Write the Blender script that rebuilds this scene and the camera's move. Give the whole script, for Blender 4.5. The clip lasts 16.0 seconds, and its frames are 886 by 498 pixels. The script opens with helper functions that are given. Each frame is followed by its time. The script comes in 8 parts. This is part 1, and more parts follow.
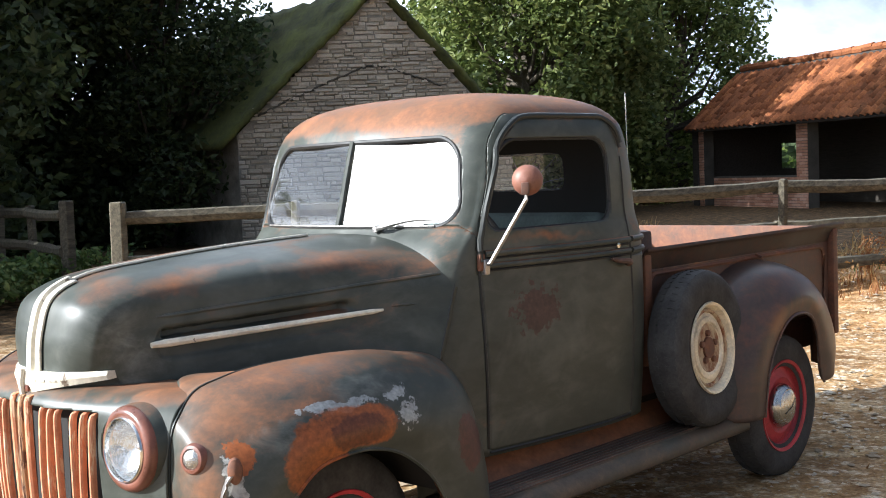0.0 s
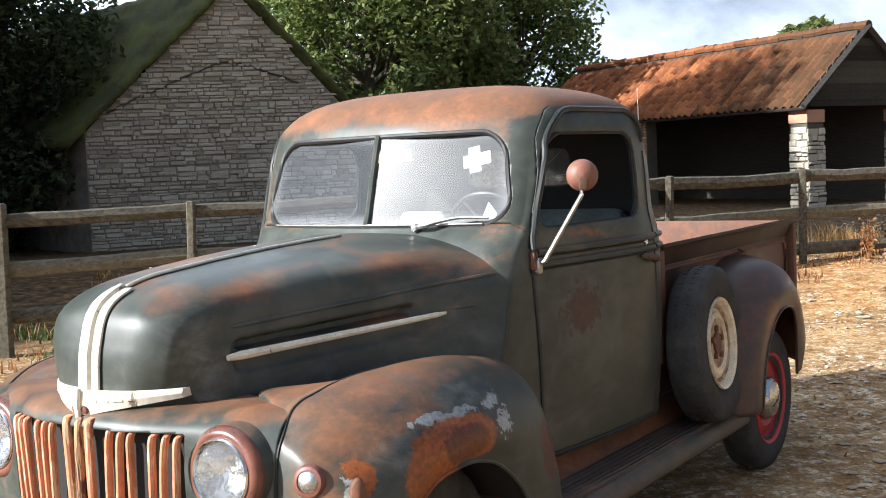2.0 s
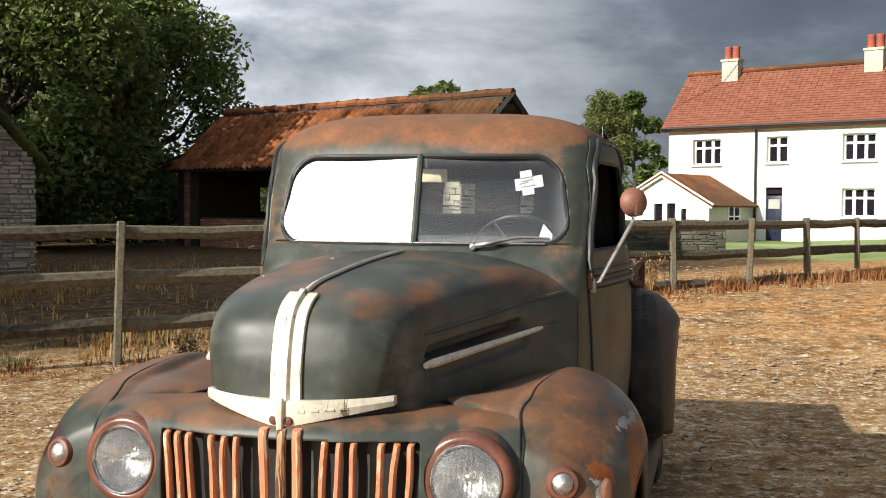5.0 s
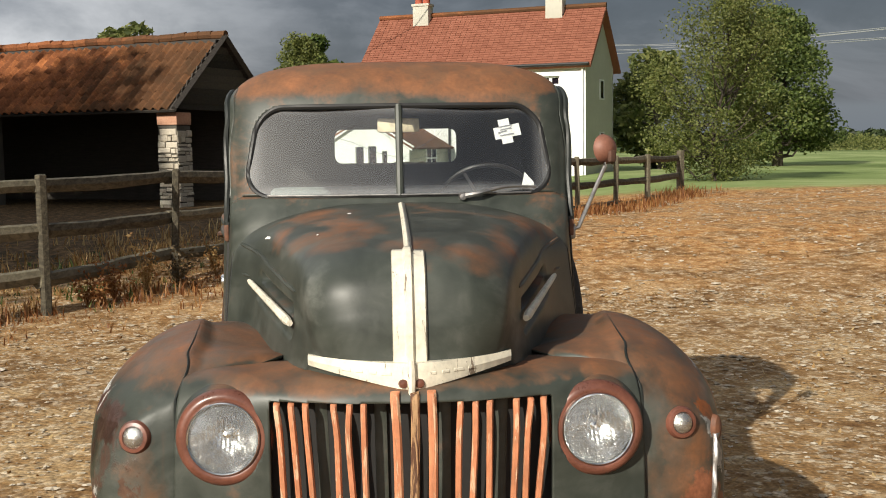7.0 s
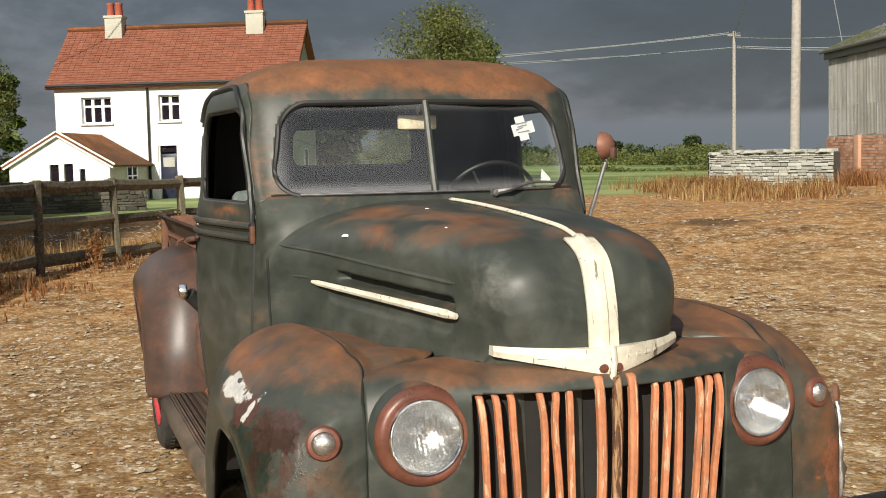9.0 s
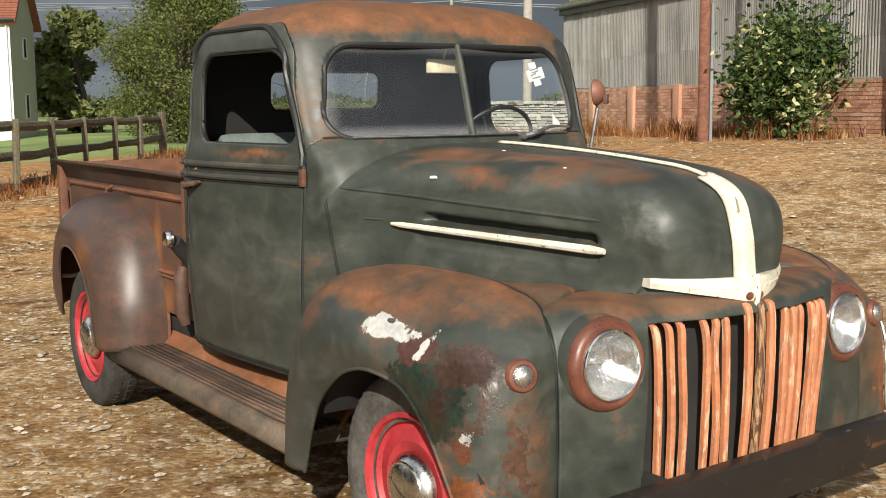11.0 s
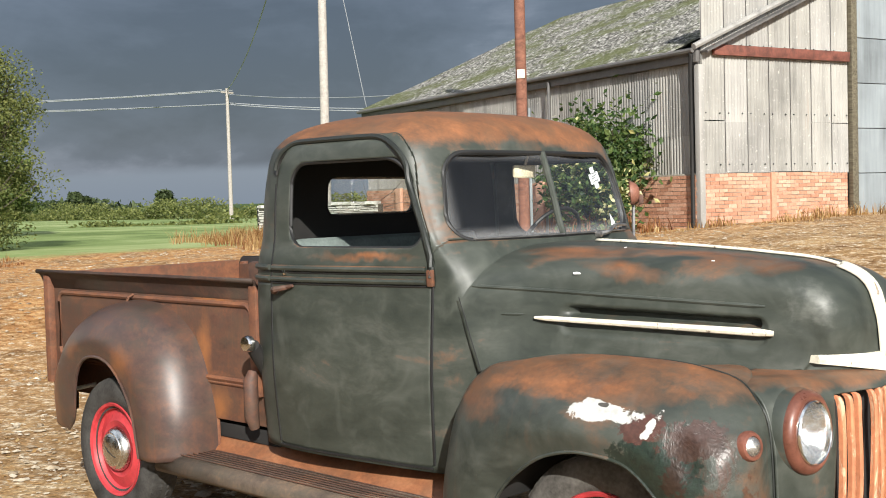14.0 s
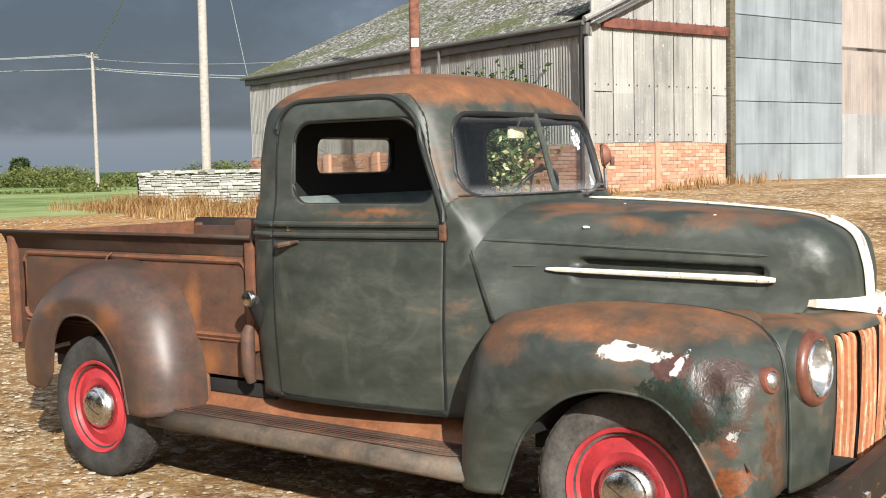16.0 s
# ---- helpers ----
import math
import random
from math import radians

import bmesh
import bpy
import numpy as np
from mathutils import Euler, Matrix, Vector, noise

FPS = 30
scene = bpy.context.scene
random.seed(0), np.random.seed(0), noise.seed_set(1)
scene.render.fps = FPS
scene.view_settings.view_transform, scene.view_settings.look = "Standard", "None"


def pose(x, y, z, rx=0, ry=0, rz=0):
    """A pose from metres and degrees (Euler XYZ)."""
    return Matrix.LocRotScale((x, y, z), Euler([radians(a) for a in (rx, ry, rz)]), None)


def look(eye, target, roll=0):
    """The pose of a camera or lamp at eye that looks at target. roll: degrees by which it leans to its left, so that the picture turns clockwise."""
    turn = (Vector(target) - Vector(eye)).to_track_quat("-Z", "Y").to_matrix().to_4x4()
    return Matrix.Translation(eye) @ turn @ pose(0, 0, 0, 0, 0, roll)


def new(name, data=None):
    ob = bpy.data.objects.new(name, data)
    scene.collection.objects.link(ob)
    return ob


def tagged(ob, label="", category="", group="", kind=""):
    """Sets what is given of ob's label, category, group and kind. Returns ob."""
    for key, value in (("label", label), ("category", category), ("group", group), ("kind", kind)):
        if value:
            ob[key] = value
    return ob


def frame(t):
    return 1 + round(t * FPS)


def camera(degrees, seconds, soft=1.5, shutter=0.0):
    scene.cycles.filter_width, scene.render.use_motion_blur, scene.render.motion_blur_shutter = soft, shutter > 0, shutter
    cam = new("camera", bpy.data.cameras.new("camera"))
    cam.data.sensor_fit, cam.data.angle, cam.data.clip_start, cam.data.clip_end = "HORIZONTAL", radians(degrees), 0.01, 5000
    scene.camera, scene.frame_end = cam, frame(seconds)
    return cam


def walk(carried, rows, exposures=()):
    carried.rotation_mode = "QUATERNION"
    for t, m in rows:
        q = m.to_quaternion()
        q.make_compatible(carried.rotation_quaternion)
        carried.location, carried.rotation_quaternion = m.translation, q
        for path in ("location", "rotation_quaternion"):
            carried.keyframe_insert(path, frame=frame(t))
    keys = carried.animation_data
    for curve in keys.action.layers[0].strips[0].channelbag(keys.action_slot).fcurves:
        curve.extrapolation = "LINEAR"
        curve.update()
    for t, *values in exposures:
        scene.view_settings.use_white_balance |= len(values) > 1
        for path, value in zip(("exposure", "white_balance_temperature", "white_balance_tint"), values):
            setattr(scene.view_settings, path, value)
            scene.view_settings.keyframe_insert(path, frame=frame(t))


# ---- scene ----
cam = camera(42.5, 16.0, soft=1.0)
PATH = [
    (0, (2.34, 3.503, 1.583), (0.894, 2.128, 1.448), -2.3),
    (0.5, (2.474, 3.304, 1.592), (0.982, 1.981, 1.446), -2.9),
    (1, (2.552, 3.102, 1.599), (1.019, 1.829, 1.434), -3.9),
    (1.5, (2.614, 2.868, 1.585), (1.027, 1.662, 1.424), -3.8),
    (2, (2.719, 2.703, 1.602), (1.071, 1.579, 1.453), -2.5),
    (2.5, (2.949, 2.513, 1.575), (1.232, 1.507, 1.374), -1.5),
    (3, (3.068, 2.282, 1.544), (1.296, 1.382, 1.323), -1.0),
    (3.5, (3.151, 2.001, 1.542), (1.33, 1.189, 1.378), -0.5),
    (3.7, (3.205, 1.905, 1.535), (1.367, 1.129, 1.396), -0.4),
    (5.8, (3.602, 0.617, 1.523), (1.619, 0.376, 1.41), 0.2),
    (6, (3.615, 0.499, 1.528), (1.628, 0.314, 1.399), 0.0),
    (6.5, (3.579, 0.213, 1.519), (1.586, 0.172, 1.357), -0.5),
    (7, (3.557, -0.066, 1.552), (1.567, 0.038, 1.375), -0.8),
    (7.5, (3.514, -0.418, 1.546), (1.541, -0.143, 1.377), -0.7),
    (8, (3.461, -0.742, 1.528), (1.513, -0.315, 1.388), -0.8),
    (8.5, (3.358, -1.036, 1.53), (1.441, -0.482, 1.4), -1.2),
    (9, (3.273, -1.391, 1.493), (1.393, -0.726, 1.338), -1.2),
    (9.2, (3.216, -1.534, 1.492), (1.359, -0.81, 1.322), -1.2),
    (11.3, (2.741, -2.662, 1.487), (1.118, -1.526, 1.230), -0.4),
    (11.5, (2.705, -2.738, 1.486), (1.088, -1.592, 1.223), -0.3),
    (12, (2.655, -2.93, 1.494), (1.077, -1.734, 1.215), -0.6),
    (12.5, (2.582, -3.153, 1.49), (1.053, -1.888, 1.24), -0.9),
    (13, (2.446, -3.386, 1.518), (0.974, -2.041, 1.352), -1.1),
    (13.5, (2.326, -3.564, 1.532), (0.895, -2.169, 1.445), -1.5),
    (14, (2.156, -3.719, 1.525), (0.772, -2.279, 1.442), -1.6),
    (14.5, (2.035, -3.91, 1.506), (0.703, -2.422, 1.403), -2.0),
    (15, (1.968, -4.04, 1.492), (0.68, -2.515, 1.372), -2.2),
    (15.5, (1.894, -4.153, 1.488), (0.652, -2.591, 1.355), -1.8),
    (16, (1.866, -4.248, 1.491), (0.661, -2.658, 1.35), -1.3),
]
EXPOSURES = [(0.0, 1.53, 5550, 10), (1.0, 1.38, 5600, 10), (3.7, 1.34, 5850, 10), (5.8, 0.28, 6450, 10), (7.5, 0.36, 6500, 10), (9.2, 0.28, 6500, 10), (11.3, 0.46, 6350, 10), (13.0, 0.78, 6050, 10), (16.0, 0.81, 6050, 10)]
walk(cam, [(t, look(eye, target, roll)) for t, eye, target, roll in PATH], EXPOSURES)

# ---- world and sun ----
SUN_AZ, SUN_EL = -36.2, 28.0          # degrees: azimuth from +x, elevation


def nd(nt, kind, ins=None, operation="", interpolation_type="", use_clamp=False):
    """A node with its inputs; an input may be a socket or a value."""
    n = nt.nodes.new(kind)
    if operation:
        n.operation = operation
    if interpolation_type:
        n.interpolation_type = interpolation_type
    if use_clamp:
        n.use_clamp = True
    for k, v in (ins or {}).items():
        if isinstance(v, bpy.types.NodeSocket):
            nt.links.new(v, n.inputs[k])
        else:
            n.inputs[k].default_value = v
    return n


def ramp(nt, fac, stops):
    n = nt.nodes.new("ShaderNodeValToRGB")
    el = n.color_ramp.elements
    while len(el) < len(stops):
        el.new(0.5)
    for e, (p, c) in zip(el, stops):
        e.position, e.color = p, (*c, 1.0) if len(c) == 3 else c
    nt.links.new(fac, n.inputs[0])
    return n.outputs[0]


def grey(v):
    return (v, v, v)


def math_n(nt, op, a, b=0.0, clamp=False):
    return nd(nt, "ShaderNodeMath", {0: a, 1: b}, operation=op, use_clamp=clamp).outputs[0]


def mixc(nt, fac, a, b, blend="MIX"):
    n = nt.nodes.new("ShaderNodeMix")
    n.data_type, n.blend_type = "RGBA", blend
    for i, v in ((0, fac), (6, a), (7, b)):
        if isinstance(v, bpy.types.NodeSocket):
            nt.links.new(v, n.inputs[i])
        else:
            n.inputs[i].default_value = v if i == 0 else (*v, 1.0)
    return n.outputs[2]


def noise_n(nt, vec, scale, detail=5.0, rough=0.55, dist=0.0):
    return nd(nt, "ShaderNodeTexNoise", {"Vector": vec, "Scale": scale, "Detail": detail, "Roughness": rough, "Distortion": dist}).outputs[0]


world = bpy.data.worlds.new("storm_sky")
scene.world = world
world.use_nodes = True
wt = world.node_tree
wt.nodes.clear()
sky = nd(wt, "ShaderNodeTexSky")
sky.sky_type, sky.sun_disc, sky.sun_elevation, sky.sun_rotation = "NISHITA", False, radians(SUN_EL), radians(90 - SUN_AZ)
sky.air_density, sky.dust_density = 1.2, 2.0
way = nd(wt, "ShaderNodeTexCoord").outputs["Generated"]
flat = nd(wt, "ShaderNodeVectorMath", {0: way, 1: (1.0, 1.0, 2.6)}, operation="MULTIPLY").outputs[0]
puffs = noise_n(wt, flat, 2.3, 7.0, 0.56, 0.35)
fine = noise_n(wt, flat, 7.0, 6.0, 0.6, 0.5)
# the storm front stands towards (-0.35, 0.94)
front = nd(wt, "ShaderNodeVectorMath", {0: way, 1: (-0.35, 0.937, 0.0)}, operation="DOT_PRODUCT").outputs["Value"]
storm = nd(wt, "ShaderNodeMapRange", {0: front, 1: -0.26, 2: 0.40}, interpolation_type="SMOOTHSTEP").outputs[0]
mixed = math_n(wt, "ADD", math_n(wt, "MULTIPLY", puffs, 0.72), math_n(wt, "MULTIPLY", fine, 0.28))
bright = ramp(wt, mixed, [(0.40, (0.25, 0.27, 0.31)), (0.49, (0.52, 0.54, 0.58)), (0.58, (0.95, 0.96, 0.98))])
dark = ramp(wt, mixed, [(0.39, (0.050, 0.058, 0.073)), (0.51, (0.080, 0.092, 0.114)), (0.62, (0.175, 0.190, 0.220))])
clouds = mixc(wt, storm, bright, dark)
# a paler strip of far sky lies under the storm cloud
up = nd(wt, "ShaderNodeSeparateXYZ", {0: way}).outputs[2]
strip = nd(wt, "ShaderNodeMapRange", {0: math_n(wt, "ADD", up, math_n(wt, "MULTIPLY", math_n(wt, "SUBTRACT", puffs, 0.5), 0.03)), 1: 0.030, 2: 0.040, 3: 1.0, 4: 0.0}, interpolation_type="SMOOTHSTEP").outputs[0]
clouds = mixc(wt, math_n(wt, "MULTIPLY", strip, storm), clouds, (0.150, 0.172, 0.200))
blue = nd(wt, "ShaderNodeBackground", {"Color": sky.outputs[0], "Strength": 0.06})
veil = nd(wt, "ShaderNodeBackground", {"Color": clouds, "Strength": 1.0})
cover = nd(wt, "ShaderNodeMixShader", {0: 0.88, 1: blue.outputs[0], 2: veil.outputs[0]})
wt.links.new(cover.outputs[0], nd(wt, "ShaderNodeOutputWorld").inputs[0])

sun = new("sun", bpy.data.lights.new("sun", "SUN"))
sun.data.energy, sun.data.angle, sun.data.color = 4.6, radians(0.6), (1.0, 0.93, 0.80)
az, el = radians(SUN_AZ), radians(SUN_EL)
SUN_WAY = Vector((math.cos(el) * math.cos(az), math.cos(el) * math.sin(az), math.sin(el)))
sun.matrix_world = look(SUN_WAY * 60, (0, 0, 0))

# ---- materials ----


def material(name):
    m = bpy.data.materials.new(name)
    m.use_nodes = True
    nt = m.node_tree
    nt.nodes.clear()
    out = nt.nodes.new("ShaderNodeOutputMaterial")
    bs = nt.nodes.new("ShaderNodeBsdfPrincipled")
    nt.links.new(bs.outputs[0], out.inputs[0])
    return m, nt, bs


def coords(nt, how="Object"):
    return nd(nt, "ShaderNodeTexCoord").outputs[how]


def bump(nt, bs, height, strength, distance=0.01):
    b = nd(nt, "ShaderNodeBump", {"Strength": strength, "Distance": distance, "Height": height})
    nt.links.new(b.outputs[0], bs.inputs["Normal"])


def plain(name, colour, rough=0.6, metal=0.0, vary=0.25, scale=6.0, bumps=0.1, spec=0.5, coat=0.0):
    """A surface of one colour that varies with grain and stains."""
    m, nt, bs = material(name)
    co = coords(nt)
    big, small = noise_n(nt, co, scale, 4.0), noise_n(nt, co, scale * 9, 5.0)
    f = math_n(nt, "ADD", math_n(nt, "MULTIPLY", big, 0.65), math_n(nt, "MULTIPLY", small, 0.35))
    lo, hi = tuple(c * (1 - vary) for c in colour), tuple(min(1, c * (1 + vary)) for c in colour)
    nt.links.new(ramp(nt, f, [(0.32, lo), (0.68, hi)]), bs.inputs["Base Color"])
    nt.links.new(ramp(nt, f, [(0.3, grey(max(0.02, rough - 0.12))), (0.7, grey(min(1, rough + 0.12)))]), bs.inputs["Roughness"])
    bs.inputs["Metallic"].default_value = metal
    bs.inputs["Specular IOR Level"].default_value = spec
    bs.inputs["Coat Weight"].default_value = coat
    if bumps:
        bump(nt, bs, small, bumps, 0.004)
    return m


def drawn_back(nt, co):
    """Coordinates pushed about a little, for edges that look brushed."""
    off = nd(nt, "ShaderNodeVectorMath", {0: nd(nt, "ShaderNodeTexNoise", {"Vector": co, "Scale": 16.0, "Detail": 3.0}).outputs[1], 1: (0.5, 0.5, 0.5)}, operation="SUBTRACT").outputs[0]
    return nd(nt, "ShaderNodeVectorMath", {0: co, 1: nd(nt, "ShaderNodeVectorMath", {0: off, "Scale": 0.05}, operation="SCALE").outputs[0]}, operation="ADD").outputs[0]


def spot(nt, co, centre, radii, wobble=0.5, scale=9.0, soft=0.12):
    """A mask of 1 inside an uneven blot round a centre, with half-sizes along x, y and z."""
    push = nd(nt, "ShaderNodeVectorMath", {0: nd(nt, "ShaderNodeTexNoise", {"Vector": co, "Scale": 7.0, "Detail": 2.0}).outputs[1], 1: (0.5, 0.5, 0.5)}, operation="SUBTRACT").outputs[0]
    push = nd(nt, "ShaderNodeVectorMath", {0: push, "Scale": 0.08}, operation="SCALE").outputs[0]
    off = nd(nt, "ShaderNodeVectorMath", {0: nd(nt, "ShaderNodeVectorMath", {0: co, 1: push}, operation="ADD").outputs[0], 1: centre}, operation="SUBTRACT").outputs[0]
    rel = nd(nt, "ShaderNodeVectorMath", {0: off, 1: tuple(1 / r for r in radii)}, operation="MULTIPLY").outputs[0]
    d = nd(nt, "ShaderNodeVectorMath", {0: rel}, operation="LENGTH").outputs["Value"]
    n = noise_n(nt, co, scale * 2.6, 6.0, 0.7)
    d = math_n(nt, "ADD", d, math_n(nt, "MULTIPLY", math_n(nt, "SUBTRACT", n, 0.5), wobble * 2.4))
    return nd(nt, "ShaderNodeMapRange", {0: d, 1: 1.02 - soft, 2: 1.02, 3: 1.0, 4: 0.0}).outputs[0]


def truck_paint(name, rust=0.0, top=0.22, blots=(), streaks=0.0, browns=((0.125, 0.055, 0.027), (0.200, 0.082, 0.034), (0.285, 0.112, 0.044)), scratch=(), gloss=0.0, rubbed=(), rub=None, chalk=()):
    """Faded dark green paint worn through to brown and orange rust, most on faces that look up."""
    m, nt, bs = material(name)
    co = coords(nt)
    drawn = nd(nt, "ShaderNodeVectorMath", {0: co, 1: (0.75, 1.1, 1.5)}, operation="MULTIPLY").outputs[0]
    n1, n2, n3 = noise_n(nt, drawn, 2.5, 5.0, 0.60, 0.5), noise_n(nt, drawn, 9.0, 6.0, 0.66, 0.4), noise_n(nt, co, 60.0, 4.0, 0.6)
    nz = nd(nt, "ShaderNodeSeparateXYZ", {0: nd(nt, "ShaderNodeNewGeometry").outputs["Normal"]}).outputs[2]
    wear = math_n(nt, "MULTIPLY", nd(nt, "ShaderNodeMapRange", {0: nz, 1: 0.25, 2: 0.92}, interpolation_type="SMOOTHSTEP").outputs[0], top)
    f = math_n(nt, "ADD", math_n(nt, "ADD", math_n(nt, "MULTIPLY", n1, 0.80), math_n(nt, "MULTIPLY", n2, 0.20)), wear)
    f = math_n(nt, "ADD", f, rust)
    green = ramp(nt, math_n(nt, "ADD", math_n(nt, "MULTIPLY", n2, 0.45), math_n(nt, "MULTIPLY", n1, 0.55)),
                 [(0.34, (0.024, 0.029, 0.024)), (0.50, (0.043, 0.049, 0.040)), (0.66, (0.082, 0.086, 0.073))])
    rusty = ramp(nt, math_n(nt, "ADD", math_n(nt, "MULTIPLY", n2, 0.7), math_n(nt, "MULTIPLY", n3, 0.3)),
                 [(0.34, browns[0]), (0.50, browns[1]), (0.66, browns[2])])
    # thin films of green paint are left on the rust
    left_on = ramp(nt, noise_n(nt, drawn, 6.0, 5.0, 0.68, 0.9), [(0.44, grey(0.0)), (0.64, grey(0.52))])
    rusty = mixc(nt, left_on, rusty, tuple(0.55 * c + d for c, d in zip(browns[1], (0.014, 0.024, 0.018))))
    mask = ramp(nt, math_n(nt, "ADD", f, math_n(nt, "MULTIPLY", math_n(nt, "SUBTRACT", n3, 0.5), 0.07)), [(0.485, grey(0)), (0.55, grey(0.36)), (0.62, grey(0.72)), (0.76, grey(0.92))])
    col = mixc(nt, mask, green, rusty)
    # soft worn patches where the paint is rubbed down to brown
    for centre, radii in rubbed:
        col = mixc(nt, math_n(nt, "MULTIPLY", spot(nt, drawn_back(nt, co), centre, radii, 0.50, 4.0, 0.95), 0.93), col, rub or rusty)
    # pale chalky bloom and fine scuffs
    bloom = ramp(nt, noise_n(nt, co, 4.2, 3.0, 0.6, 0.8), [(0.50, grey(0)), (0.72, grey(0.42))])
    col = mixc(nt, math_n(nt, "MULTIPLY", bloom, math_n(nt, "SUBTRACT", 1.0, mask, True)), col, (0.115, 0.122, 0.105))
    for centre, radii in chalk:
        patch = math_n(nt, "MULTIPLY", spot(nt, drawn_back(nt, co), centre, radii, 0.6, 5.0, 0.95), ramp(nt, n2, [(0.38, grey(0.1)), (0.62, grey(0.75))]))
        col = mixc(nt, patch, col, (0.20, 0.205, 0.185))
    scuff = ramp(nt, noise_n(nt, co, 34.0, 5.0, 0.75, 1.5), [(0.70, grey(0)), (0.76, grey(0.28))])
    col = mixc(nt, scuff, col, (0.20, 0.19, 0.165))
    rough = ramp(nt, math_n(nt, "ADD", math_n(nt, "MULTIPLY", n2, 0.5), math_n(nt, "MULTIPLY", mask, 0.5)), [(0.2, grey(0.43 - 0.7 * gloss)), (0.75, grey(0.68 - gloss))])
    if streaks:
        long = nd(nt, "ShaderNodeVectorMath", {0: co, 1: (22.0, 22.0, 1.6)}, operation="MULTIPLY").outputs[0]
        s = ramp(nt, noise_n(nt, long, 1.0, 4.0, 0.6), [(0.56, grey(0)), (0.72, grey(streaks))])
        col = mixc(nt, s, col, (0.16, 0.065, 0.03))
    crumple = None
    for centre, radii in scratch:
        # a battered zone: dark brown scrapes, bright chips and glints put into the colour
        zone = spot(nt, co, centre, radii, 0.35)
        web = noise_n(nt, nd(nt, "ShaderNodeVectorMath", {0: co, 1: (1.0, 1.0, 0.7)}, operation="MULTIPLY").outputs[0], 9.0, 5.0, 0.6, 1.2)
        col = mixc(nt, math_n(nt, "MULTIPLY", zone, ramp(nt, web, [(0.44, grey(0.0)), (0.52, grey(0.7)), (0.60, grey(0.1))])), col, (0.075, 0.030, 0.020))
        rough = mixc(nt, zone, rough, grey(0.36))
        crumple = math_n(nt, "MULTIPLY", zone, math_n(nt, "ADD", math_n(nt, "MULTIPLY", web, 3.0), math_n(nt, "MULTIPLY", noise_n(nt, co, 24.0, 3.0, 0.6, 1.0), 1.6)))
        col = mixc(nt, math_n(nt, "MULTIPLY", zone, ramp(nt, noise_n(nt, co, 27.0, 4.0, 0.65, 1.2), [(0.66, grey(0)), (0.69, grey(0.6))])), col, (0.36, 0.34, 0.30))
        col = mixc(nt, math_n(nt, "MULTIPLY", zone, ramp(nt, noise_n(nt, co, 11.0, 3.0, 0.6, 2.2), [(0.485, grey(0)), (0.50, grey(0.75)), (0.515, grey(0))])), col, (0.045, 0.018, 0.012))
    for centre, radii, colour, wob in blots:
        worn = mixc(nt, ramp(nt, math_n(nt, "ADD", math_n(nt, "MULTIPLY", n2, 0.5), math_n(nt, "MULTIPLY", n3, 0.5)), [(0.38, grey(0)), (0.62, grey(1))]), tuple(c * (0.50 if colour is not WHITE else 0.75) for c in colour), tuple(min(0.8, c * 1.15) for c in colour))
        col = mixc(nt, math_n(nt, "MULTIPLY", spot(nt, co, centre, radii, wob, 9.0 if max(radii[0], radii[2]) > 0.08 else 17.0), 0.92), col, worn)
    nt.links.new(col, bs.inputs["Base Color"])
    nt.links.new(rough, bs.inputs["Roughness"])
    bs.inputs["Specular IOR Level"].default_value = 0.40
    relief = math_n(nt, "ADD", math_n(nt, "MULTIPLY", n3, 0.6), math_n(nt, "MULTIPLY", mask, 0.25))
    if crumple is not None:
        bump(nt, bs, math_n(nt, "ADD", relief, crumple), 0.22, 0.006)
    else:
        bump(nt, bs, relief, 0.12, 0.003)
    return m


